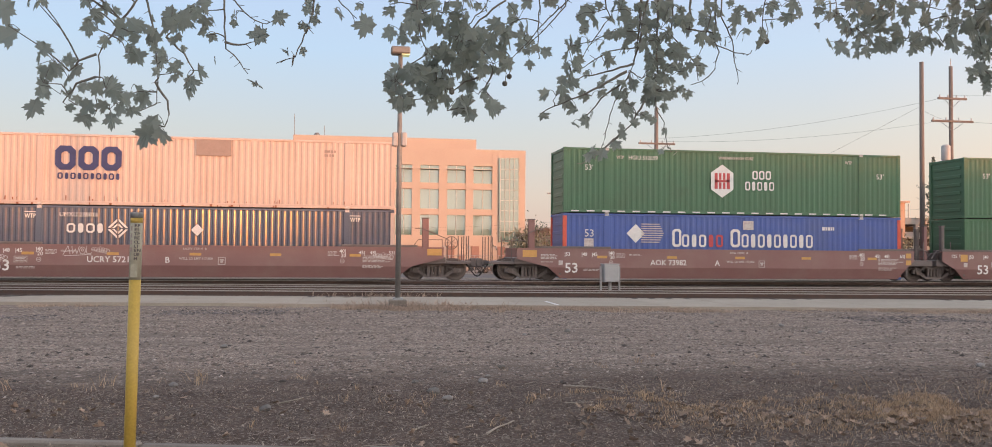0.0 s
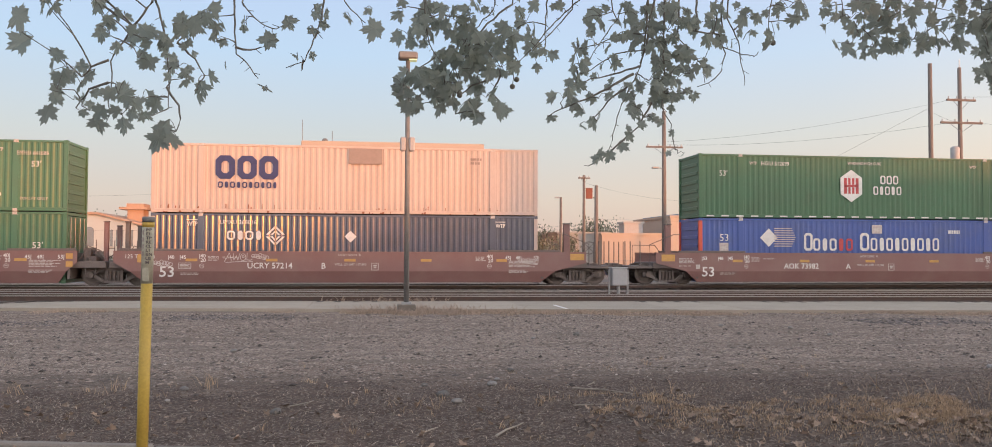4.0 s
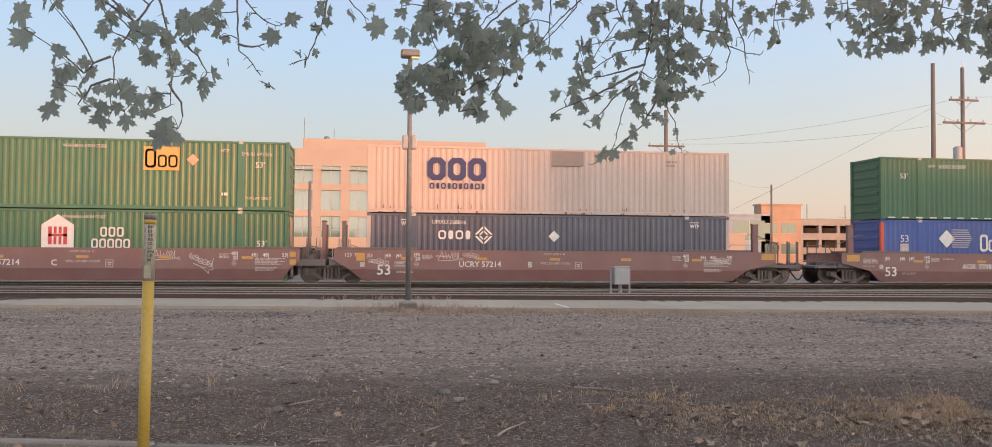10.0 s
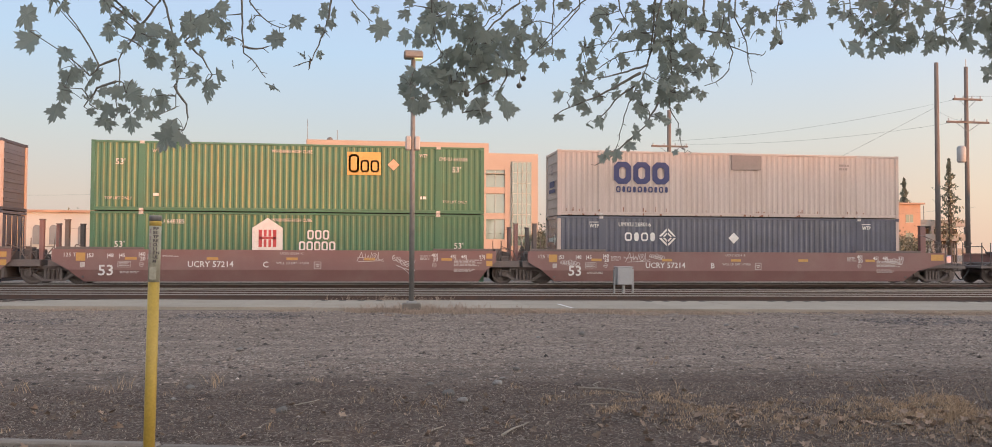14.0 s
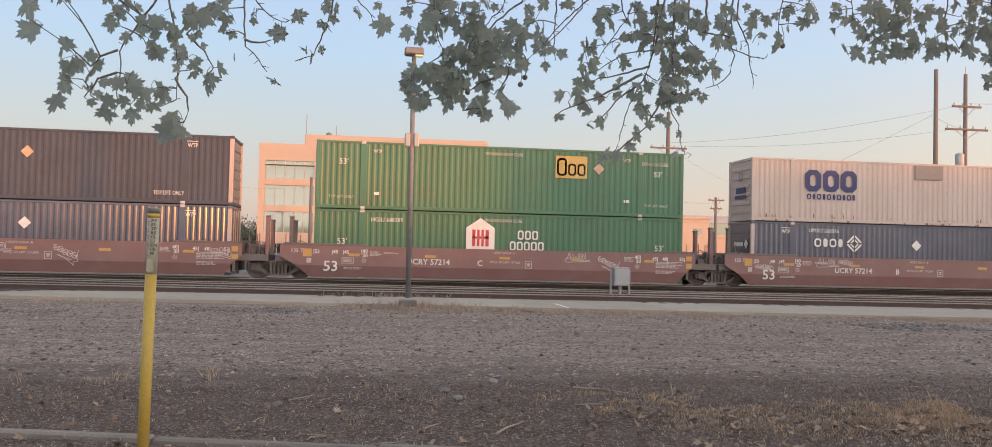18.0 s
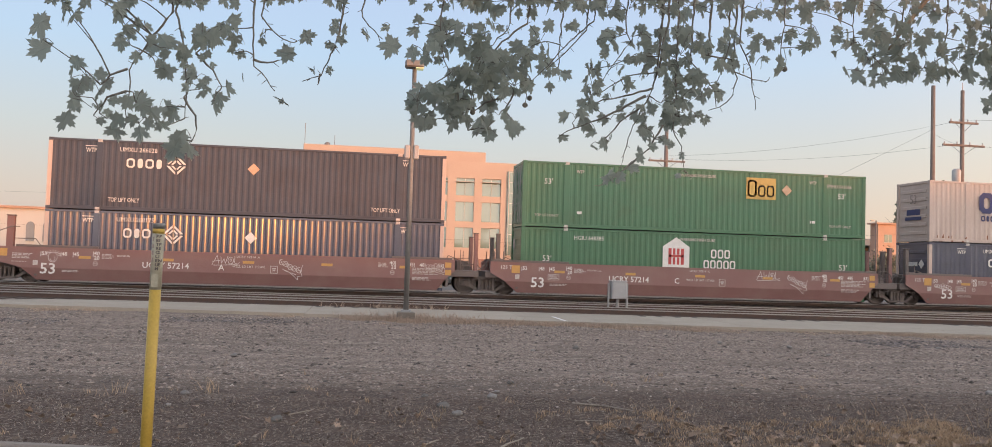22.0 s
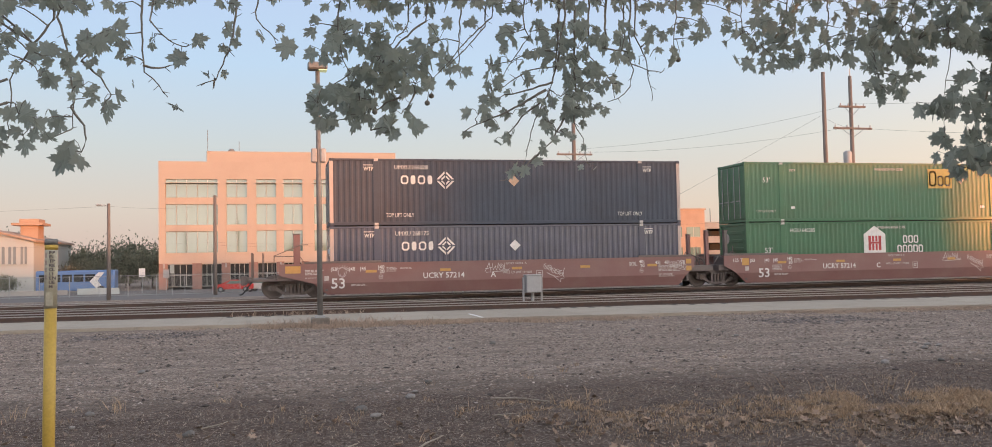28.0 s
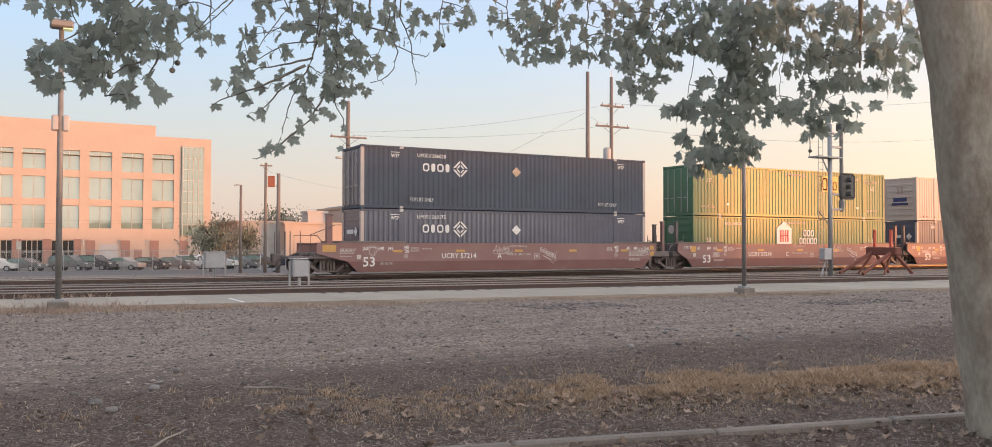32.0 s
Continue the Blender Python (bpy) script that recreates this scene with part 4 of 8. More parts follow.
def well_car(at, left, right, mark, letter, tall, seed, label):
    t = empty("well_car", (0, 0, 0), label, "railway wagon", "well cars of the train")
    riders.append((t, at, (TRACK_Y, RAIL_TOP)))
    H0, HM, H1 = 0.14, 0.62, 1.43
    xl_top, xr_top = (-1.35 if left == "art" else -2.1), (CL + 0.5 if right == "art" else CL + 2.1)
    for s in (-1, 1):
        yo, yi = s * 1.56, s * 1.50
        bm = B()
        up = [(xl_top, H1), (xl_top, 0.98), (-0.72, HM), (CL + (0.1 if right == "art" else 0.72), HM), (xr_top, 0.98), (xr_top, H1)]
        prism(bm, up, min(yo, yi), max(yo, yi))
        lo = [(-0.72, HM, yo), (CL + (0.1 if right == "art" else 0.72), HM, yo), (CL - 0.25 if right == "art" else CL + 0.1, H0, s * 1.40), (-0.15, H0, s * 1.40)]
        v = [bm.verts.new((x, y, z)) for x, z, y in lo]
        w = [bm.verts.new((x, y - s * 0.05, z)) for x, z, y in lo]
        bm.faces.new(v)
        bm.faces.new(w[::-1])
        for i in range(4):
            bm.faces.new((v[i], w[i], w[(i + 1) % 4], v[(i + 1) % 4]))
        sp = part("side_sill", bm, M_brown, t, "brown painted steel side")
        # flat rim along the top and raised guards near both ends
        bm = B()
        box(bm, xl_top, min(s * 1.36, s * 1.575), H1 - 0.05, xr_top, max(s * 1.36, s * 1.575), H1 + 0.02)
        part("top_rim", bm, M_brown, sp)
        for a, b in ((-1.25 if left == "art" else -1.0, 2.15), (CL - 2.2, CL + (0.4 if right == "art" else 1.0))):
            bm = B()
            box(bm, a, min(s * 1.33, s * 1.39), H1 + 0.02, b, max(s * 1.33, s * 1.39), H1 + 0.11, 0.01)
            part("guide_rail", bm, M_dark, sp)
        rib = once(("side_rib", s), lambda: mesh_of(box(B(), -0.05, min(s * 1.45, s * 1.49), HM + 0.04, 0.05, max(s * 1.45, s * 1.49), H1 - 0.08), "side_rib", M_brown))
        for i in range(13):
            put(rib, "side_rib", sp, 0.6 + i * (CL - 1.2) / 12, 0, 0)
    beam = once("cross_beam", lambda: mesh_of(box(B(), -0.2, -1.42, 0.20, 0.2, 1.42, 0.30), "cross_beam", M_dark))
    for x in (0.4, 4.0, 8.0, 12.0, CL - 0.4):
        put(beam, "cross_beam", t, x, 0, 0)
    for end, s, kind in ((0.0, -1, left), (CL, 1, right)):
        bm = B()
        a, b = sorted((end + s * 0.12, end + s * (1.55 if kind == "art" else 2.2)))
        box(bm, a, -1.40, 0.74, b, 1.40, 1.02, 0.02)
        a, b = sorted((end + s * 0.12, end + s * 0.22))
        box(bm, a, -1.48, 0.3, b, 1.48, 1.35)
        part("end_platform", bm, M_dark, t, "grimy end platform")
        if kind == "art":
            px, pw, tops = end + s * (1.45 if s > 0 else 0.95), 0.085, ((-0.95, 2.62), (0.95, 2.5))
        else:
            px, pw, tops = end + s * 1.36, 0.14, ((-0.95, 2.68),)
        for y, z1 in tops:
            bm = box(B(), px - pw, y - 0.10, 0.9, px + pw, y + 0.10, z1, 0.015)
            post_ = part("bulkhead_post", bm, M_brown if s > 0 or kind == "end" else M_dark, t, "tall steel bulkhead post")
            part("post_cap", box(B(), px - pw - 0.02, y - 0.12, z1, px + pw + 0.02, y + 0.12, z1 + 0.05, 0.01), M_dark, post_)
        if kind == "art":
            if s < 0:
                truck(t, -1.44)
            for y in (-1.3, 1.3):
                bm = B()
                for q in (0.75, 1.15):
                    x = end + s * q
                    tube(bm, [(x, y, 0.5), (x, y, 1.9)], 0.02, 6)
                for z in (0.62, 0.92, 1.22, 1.55):
                    tube(bm, [(end + s * 0.75, y, z), (end + s * 1.15, y, z)], 0.016, 5)
                part("ladder", bm, M_dark, t)
            rnd = random.Random(seed + s)
            for q in range(4):
                x, y0, z1 = end + s * rnd.uniform(0.5, 1.2), rnd.uniform(-1.2, 0.2), rnd.uniform(1.2, 1.55)
                part("brake_box", box(B(), x - 0.15, y0, 1.0, x + 0.15, y0 + rnd.uniform(0.3, 0.8), z1, 0.02), M_dark, t, "grimy brake gear box")
            for q in range(3):
                x, y0 = end + s * rnd.uniform(0.4, 1.3), rnd.uniform(-1.25, -0.6)
                part("brake_pipe", tube(B(), [(x - 0.5, y0, 1.1), (x - 0.2, y0, 1.35 + 0.15 * q), (x + 0.3, y0, 1.25 + 0.1 * q), (x + 0.5, y0, 1.05)], 0.025, 6), M_dark, t)
        else:
            truck(t, end + s * (1.46 if s < 0 else 1.80))
            # walkway, handrails, hand brake wheel and coupler of a free end
            bm = box(B(), *sorted((end + s * 2.0, end + s * 3.3))[:1], -1.35, 0.74, sorted((end + s * 2.0, end + s * 3.3))[1], 1.35, 0.86, 0.01)
            part("walkway", bm, M_dark, t)
            bm = B()
            for y in (-1.3, -0.5, 0.5, 1.3):
                part("end_stanchion", tube(B(), [(end + s * 3.2, y, 0.85), (end + s * 3.2, y, 1.95)], 0.025, 6), M_dark, t)
            for y in (-1.3, 1.3):
                bm = B()
                tube(bm, [(end + s * 2.3, y, 0.85), (end + s * 2.3, y, 1.8), (end + s * 1.2, y, 2.25 if y < 0 else 1.8), (end + s * 0.9, y, 2.25 if y < 0 else 1.4)], 0.022, 6)
                part("handrail", bm, M_dark, t)
                part("side_stanchion", tube(B(), [(end + s * 2.75, y, 0.85), (end + s * 2.75, y, 1.95)], 0.022, 6), M_dark, t)
            if s > 0:
                wheel_c = Vector((end + s * 2.55, -0.35, 1.65))
                ring = [wheel_c + Vector((0.28 * math.cos(a), 0, 0.28 * math.sin(a))) for a in (k * math.pi / 8 for k in range(17))]
                bm = tube(B(), ring, 0.022, 6, False)
                for k in range(4):
                    tube(bm, [ring[k * 2], ring[k * 2 + 8]], 0.014, 5)
                part("brake_wheel", bm, M_dark, t)
            bm = B()
            a, b = sorted((end + s * 3.2, end + s * 3.68))
            box(bm, a, -0.16, 0.66, b, 0.16, 0.92, 0.03)
            box(bm, end + s * 3.55 - 0.13, -0.22, 0.58, end + s * 3.55 + 0.13, 0.22, 0.98, 0.04)
            part("coupler", bm, M_dark, t)
            hose = [(end + s * 3.2, -0.45, 0.75), (end + s * 3.45, -0.47, 0.40), (end + s * 3.6, -0.48, 0.22), (end + s * 3.72, -0.48, 0.20)]
            part("brake_hose", tube(B(), hose, 0.035, 6), M_black, t)
    # writing and plates on the near side
    y = -1.566

    def w_(me, nm, x, z, lb="", yy=y):
        put(me, nm, t, x, yy, z, lb)
    w_(words("53", 0.60, M_white, "well_length", 1.05, 0.008), "well_length", 0.42 if left == "art" else 0.0, 0.40, "bold white figures")
    w_(words(mark, 0.34, M_white, "car_mark", 1.0, 0.004), "car_mark", 3.9, 0.74, "white car lettering")
    w_(words(letter, 0.34, M_white, "unit_letter", 1.0, 0.004), "unit_letter", 6.9, 0.73, "white unit letter")
    for x in (1.46, 4.66, 7.86, 11.05, 14.30):
        w_(once("reflector", lambda: rect_mesh("reflector", [(0, 0, 0.46, 0.11)], M_yellowmark)), "reflector", x, 1.03, "amber reflector strip")
    if left == "end":
        w_(rect_mesh("tag_plate", [(0, 0, 0.62, 0.30)], M_yellowmark), "tag_plate", xl_top + 0.25, 1.06, "amber tag plate")
        w_(fine_print(4, 0.85, 0.035, M_offwhite, seed * 3), "small_print", -1.05, 0.98)
        w_(fine_print(1, 0.7, 0.03, M_offwhite, seed * 3 + 1), "small_print", -1.05, 0.84)
    else:
        w_(rect_mesh("tag_plate", [(0, 0, 0.36, 0.33)], M_yellowmark), "tag_plate", -0.42, 0.98, "amber tag plate")
        w_(words("125 T", 0.22, M_white, "unit_number"), "unit_number", -0.92, 1.15, "white stencilled figures", -1.575)
        w_(rect_mesh("stencil_box", [(0, 0, 0.50, 0.02), (0, 0.23, 0.50, 0.25), (0, 0.02, 0.02, 0.23), (0.48, 0.02, 0.50, 0.23), (0.05, 0.06, 0.45, 0.09), (0.05, 0.12, 0.40, 0.15), (0.05, 0.17, 0.44, 0.20)], M_offwhite), "stencil_box", 1.18, 0.72)
    if right == "end":
        w_(rect_mesh("tag_plate", [(0, 0, 0.62, 0.28)], M_yellowmark), "tag_plate", xr_top - 0.7, 1.10, "amber tag plate")
    else:
        for z in (1.12, 0.80):
            w_(rect_mesh("tag_plate", [(0, 0, 0.26, 0.22)], M_yellowmark), "tag_plate", CL + 0.08, z, "amber tag plate")
    small = ((2.34, 1.06, 4, 0.52, 0.03), (2.92, 1.16, 2, 0.65, 0.022), (13.40, 1.06, 4, 0.48, 0.03), (14.84, 0.80, 5, 1.25, 0.035), (14.84, 0.55, 3, 0.95, 0.03), (0.85 + (0.42 if left == "art" else 0), 0.48, 2, 0.75, 0.03))
    for i, (x, z, rows, wd, hh) in enumerate(small):
        w_(fine_print(rows, wd, hh, M_offwhite, seed * 7 + i), "small_print", x, z)
    w_(words(mark + "  " + letter, 0.13, M_offwhite, "car_mark", 1.1, 0.002), "car_mark", 7.60, 1.26)
    for me, dx in split_words("WELL LD LMT 117,800", 0.135, M_offwhite, "load_limit", 1.0, 0.002):
        w_(me, "load_limit", 7.45 + dx, 0.86)
    for x, tx in ((0.0, "|53"), (0.76, "|48"), (1.22, "|45"), (14.68, "45|"), (15.14, "48|"), (15.92, "53|")):
        w_(words(tx, 0.21, M_white, "position_mark", 1.0, 0.003), "position_mark", x, 1.13)
    for x in (1.98, 13.88):
        for z, tx in ((1.18, "|40" if x < 5 else "40|"), (1.00, "20")):
            w_(words(tx, 0.22, M_white, "position_mark", 1.0, 0.003), "position_mark", x + (0.06 if tx == "20" else 0), z)
        ring = B()
        ribbon(ring, arc(0, 0, 0.085, 0.085, 0, 360, 16), 0.022)
        ribbon(ring, [(-0.045, 0), (0.045, 0)], 0.03)
        w_(mesh_of(ring, "stencil_ring", M_offwhite), "stencil_ring", x + 0.12, 0.84)
    w_(rect_mesh("data_plate", [(0, 0, 0.19, 0.20)], M_offwhite), "data_plate", -0.26, 0.72, "small pale data plate")
    frame_rect = [(0, 0, 0.30, 0.025), (0, 0.285, 0.30, 0.31), (0, 0.025, 0.025, 0.285), (0.275, 0.025, 0.30, 0.285), (0.07, 0.17, 0.23, 0.22), (0.09, 0.09, 0.21, 0.14)]
    w_(rect_mesh("stencil_box", frame_rect, M_offwhite), "stencil_box", 8.98, 0.66)
    for x, kind, wd, hh, zz in tall or ():
        make = {"word": sprayed_word, "tag": lambda: sprayed_tag(7, wd, hh), "script": lambda: sprayed_script(4, wd, hh), "ring": sprayed_ring}[kind]
        w_(once(("g", kind, wd), make), "graffiti", x, zz, "white sprayed graffiti", -1.572)
    return t


TEXT = "brown well car carrying two stacked containers"
well_car(U_U, "end", "art", "UCRY 57214", "A", [(6.64, "word", 1.1, 0.4, 0.96), (9.30, "tag", 1.0, 0.85, 0.42), (15.45, "script", 0.75, 0.5, 0.82), (0.12, "ring", 0.7, 0.5, 0.84)], 1, TEXT + ", the train's tail")
well_car(U_E, "art", "art", "UCRY 57214", "C", [(10.75, "word", 1.1, 0.4, 1.0), (12.2, "tag", 1.0, 0.80, 0.42)], 2, TEXT + ", sprayed with graffiti")
well_car(U_C, "art", "end", "UCRY 57214", "B", [(3.0, "word", 1.1, 0.4, 1.02), (4.1, "script", 0.65, 0.3, 1.08), (0.12, "script", 0.8, 0.32, 0.78), (15.3, "script", 0.8, 0.32, 0.9)], 3, TEXT + ", coupled at one end")
well_car(U_H, "end", "art", "AOK 73982", "A", None, 4, TEXT + ", with clean white lettering")
well_car(U_X, "art", "end", "AOK 73982", "B", None, 5, TEXT + ", at the head")


# ---------------------------------------------------------------- the plane tree over the camera
BOUGHS = []                                 # each bough: how far off it hangs, then clumps as x, z, half width, half height, leaves, leaf size
BOUGHS.append((5.2, [
    (-1.97, 2.83, 0.04, 0.07, 2, 0.18), (-1.81, 2.96, 0.09, 0.02, 2, 0.12), (-1.71, 2.62, 0.10, 0.06, 7, 0.12), (-1.77, 2.51, 0.05, 0.06, 3, 0.13), (-1.64, 2.54, 0.07, 0.06, 3, 0.11),
    (-1.82, 2.36, 0.01, 0.01, 1, 0.21), (-1.68, 2.45, 0.07, 0.03, 3, 0.09), (-1.55, 2.52, 0.03, 0.04, 1, 0.10), (-1.59, 2.39, 0.04, 0.03, 2, 0.10), (-1.44, 2.49, 0.06, 0.03, 3, 0.13),
    (-1.51, 2.34, 0.05, 0.05, 2, 0.15), (-1.42, 2.37, 0.04, 0.06, 3, 0.14), (-1.49, 2.83, 0.06, 0.05, 3, 0.13), (-1.52, 2.94, 0.09, 0.04, 3, 0.11), (-1.41, 2.96, 0.03, 0.03, 1, 0.09),
    (-1.42, 2.74, 0.02, 0.04, 1, 0.09)]))
BOUGHS.append((5.2, [
    (-1.31, 2.46, 0.08, 0.05, 5, 0.13), (-1.27, 2.36, 0.03, 0.03, 2, 0.11), (-1.20, 2.26, 0.05, 0.04, 3, 0.17), (-1.11, 2.24, 0.03, 0.02, 1, 0.13), (-1.32, 2.82, 0.06, 0.05, 4, 0.14),
    (-1.33, 2.70, 0.05, 0.05, 3, 0.12), (-1.25, 2.90, 0.04, 0.05, 2, 0.11), (-1.20, 2.79, 0.06, 0.04, 4, 0.12), (-1.16, 2.70, 0.04, 0.05, 3, 0.11), (-1.09, 2.89, 0.09, 0.07, 7, 0.15),
    (-0.94, 2.96, 0.09, 0.06, 7, 0.13), (-0.90, 2.82, 0.04, 0.03, 2, 0.10), (-1.06, 2.79, 0.04, 0.03, 2, 0.09), (-1.11, 2.66, 0.05, 0.02, 2, 0.09), (-1.09, 2.59, 0.07, 0.03, 4, 0.09),
    (-1.01, 2.52, 0.04, 0.04, 2, 0.15)]))
BOUGHS.append((5.2, [
    (-0.94, 2.61, 0.04, 0.03, 1, 0.12), (-1.01, 2.72, 0.01, 0.01, 1, 0.08), (-0.85, 2.69, 0.02, 0.02, 1, 0.07), (-0.73, 2.92, 0.03, 0.04, 2, 0.09), (-0.61, 2.82, 0.02, 0.02, 1, 0.17),
    (-0.49, 2.93, 0.02, 0.02, 1, 0.16), (-0.62, 2.55, 0.01, 0.01, 1, 0.12), (-0.28, 2.94, 0.03, 0.04, 2, 0.13), (-0.33, 3.02, 0.05, 0.03, 2, 0.10), (-0.44, 2.76, 0.02, 0.01, 1, 0.08),
    (-0.35, 2.73, 0.01, 0.01, 1, 0.07), (-0.35, 2.91, 0.02, 0.02, 2, 0.08), (-0.13, 2.99, 0.03, 0.03, 1, 0.12), (0.00, 2.91, 0.02, 0.02, 1, 0.16), (-0.04, 3.05, 0.03, 0.01, 1, 0.11)]))
BOUGHS.append((5.8, [
    (0.17, 3.22, 0.05, 0.04, 3, 0.12), (0.27, 3.02, 0.10, 0.03, 5, 0.13), (0.39, 3.18, 0.09, 0.08, 14, 0.14), (0.52, 3.18, 0.11, 0.08, 14, 0.14), (0.65, 3.17, 0.09, 0.08, 10, 0.14),
    (0.58, 3.03, 0.04, 0.07, 4, 0.13), (0.38, 3.00, 0.04, 0.03, 2, 0.11), (0.49, 2.88, 0.10, 0.06, 12, 0.14), (0.61, 2.89, 0.09, 0.07, 12, 0.14), (0.36, 2.77, 0.11, 0.07, 12, 0.15),
    (0.49, 2.71, 0.10, 0.08, 12, 0.15), (0.21, 2.70, 0.05, 0.09, 8, 0.14), (0.28, 2.58, 0.08, 0.04, 5, 0.14)]))
BOUGHS.append((5.8, [
    (0.72, 3.00, 0.09, 0.08, 12, 0.15), (0.89, 3.01, 0.09, 0.08, 10, 0.14), (0.72, 2.81, 0.09, 0.09, 14, 0.14), (0.87, 2.85, 0.09, 0.05, 8, 0.13), (0.49, 2.60, 0.08, 0.03, 4, 0.13),
    (0.69, 2.54, 0.06, 0.08, 4, 0.20), (0.87, 2.54, 0.04, 0.03, 2, 0.19), (0.77, 2.64, 0.06, 0.03, 3, 0.13), (1.04, 3.16, 0.08, 0.09, 9, 0.14), (1.09, 3.05, 0.04, 0.05, 3, 0.12),
    (1.12, 2.93, 0.04, 0.06, 3, 0.11), (1.25, 2.97, 0.02, 0.03, 1, 0.11), (1.26, 3.27, 0.04, 0.03, 3, 0.11), (0.78, 3.25, 0.08, 0.03, 4, 0.12)]))
BOUGHS.append((5.6, [
    (1.52, 3.18, 0.08, 0.08, 7, 0.13), (1.70, 3.21, 0.09, 0.06, 8, 0.13), (1.37, 2.96, 0.05, 0.04, 3, 0.12), (1.50, 2.97, 0.07, 0.03, 3, 0.11), (1.43, 3.04, 0.01, 0.03, 1, 0.08),
    (1.63, 3.03, 0.07, 0.03, 4, 0.11), (1.72, 2.98, 0.03, 0.03, 2, 0.09), (1.37, 2.83, 0.07, 0.06, 5, 0.12), (1.35, 2.71, 0.07, 0.03, 4, 0.11), (1.26, 2.61, 0.08, 0.04, 4, 0.13),
    (1.37, 2.58, 0.03, 0.05, 2, 0.12), (1.50, 2.62, 0.07, 0.03, 3, 0.14), (1.19, 2.49, 0.03, 0.02, 1, 0.10), (1.39, 2.45, 0.03, 0.04, 1, 0.13), (1.49, 2.47, 0.04, 0.03, 2, 0.12),
    (1.59, 2.85, 0.06, 0.03, 4, 0.10)]))
BOUGHS.append((5.6, [
    (1.72, 2.92, 0.03, 0.02, 1, 0.08), (1.63, 2.72, 0.06, 0.03, 3, 0.09), (1.72, 2.67, 0.06, 0.03, 3, 0.10), (1.50, 2.78, 0.03, 0.02, 1, 0.07), (1.76, 2.57, 0.05, 0.04, 3, 0.13),
    (1.84, 2.51, 0.04, 0.03, 2, 0.11), (1.91, 2.47, 0.04, 0.03, 2, 0.11), (1.81, 2.44, 0.03, 0.02, 1, 0.09), (1.71, 2.43, 0.02, 0.02, 1, 0.07), (1.68, 2.34, 0.04, 0.05, 2, 0.12),
    (2.00, 2.54, 0.03, 0.03, 1, 0.09), (2.00, 2.40, 0.02, 0.01, 1, 0.08), (1.50, 2.21, 0.10, 0.03, 3, 0.11), (2.05, 2.26, 0.04, 0.02, 2, 0.07)]))
BOUGHS.append((5.6, [
    (1.83, 3.22, 0.09, 0.06, 8, 0.12), (1.96, 3.23, 0.09, 0.05, 9, 0.12), (2.12, 3.23, 0.09, 0.04, 6, 0.12), (1.85, 3.09, 0.07, 0.07, 8, 0.12), (1.98, 3.09, 0.08, 0.07, 9, 0.12),
    (2.12, 3.11, 0.08, 0.03, 5, 0.11), (1.87, 2.98, 0.06, 0.04, 4, 0.11), (1.98, 2.99, 0.06, 0.03, 4, 0.11), (1.92, 2.88, 0.07, 0.06, 8, 0.12), (2.07, 2.93, 0.08, 0.05, 8, 0.12),
    (1.85, 2.75, 0.07, 0.06, 6, 0.12), (1.98, 2.77, 0.08, 0.06, 9, 0.12), (2.14, 2.81, 0.07, 0.06, 7, 0.11), (1.96, 2.66, 0.09, 0.05, 9, 0.12), (2.10, 2.67, 0.07, 0.04, 5, 0.11)]))
BOUGHS.append((5.6, [
    (2.30, 3.17, 0.08, 0.07, 6, 0.11), (2.27, 3.03, 0.08, 0.03, 4, 0.11), (2.36, 3.11, 0.05, 0.07, 4, 0.11), (2.50, 3.16, 0.08, 0.06, 6, 0.12), (2.52, 3.05, 0.06, 0.03, 3, 0.12),
    (2.46, 3.25, 0.09, 0.03, 4, 0.11), (2.64, 3.23, 0.04, 0.05, 3, 0.11), (2.69, 3.03, 0.03, 0.06, 2, 0.14), (2.23, 2.87, 0.03, 0.04, 2, 0.09), (2.22, 2.67, 0.02, 0.03, 1, 0.08),
    (2.75, 3.27, 0.03, 0.03, 2, 0.10), (2.85, 3.29, 0.07, 0.04, 4, 0.12), (2.89, 3.21, 0.04, 0.03, 2, 0.12), (2.99, 3.30, 0.06, 0.04, 3, 0.12), (2.79, 3.18, 0.02, 0.02, 1, 0.09)]))
BOUGHS.append((6.2, [
    (3.49, 3.49, 0.07, 0.04, 4, 0.14), (3.55, 3.38, 0.05, 0.04, 2, 0.14), (3.75, 3.49, 0.10, 0.07, 7, 0.15), (3.94, 3.51, 0.11, 0.07, 8, 0.15), (3.67, 3.41, 0.05, 0.03, 2, 0.12),
    (3.73, 3.34, 0.07, 0.04, 4, 0.15), (3.67, 3.21, 0.06, 0.05, 3, 0.15), (3.91, 3.36, 0.10, 0.07, 9, 0.16), (4.02, 3.41, 0.10, 0.08, 8, 0.15), (3.86, 3.20, 0.09, 0.05, 7, 0.15),
    (4.02, 3.21, 0.07, 0.05, 5, 0.15), (4.18, 3.40, 0.05, 0.07, 4, 0.14), (4.15, 3.23, 0.09, 0.05, 7, 0.15)]))
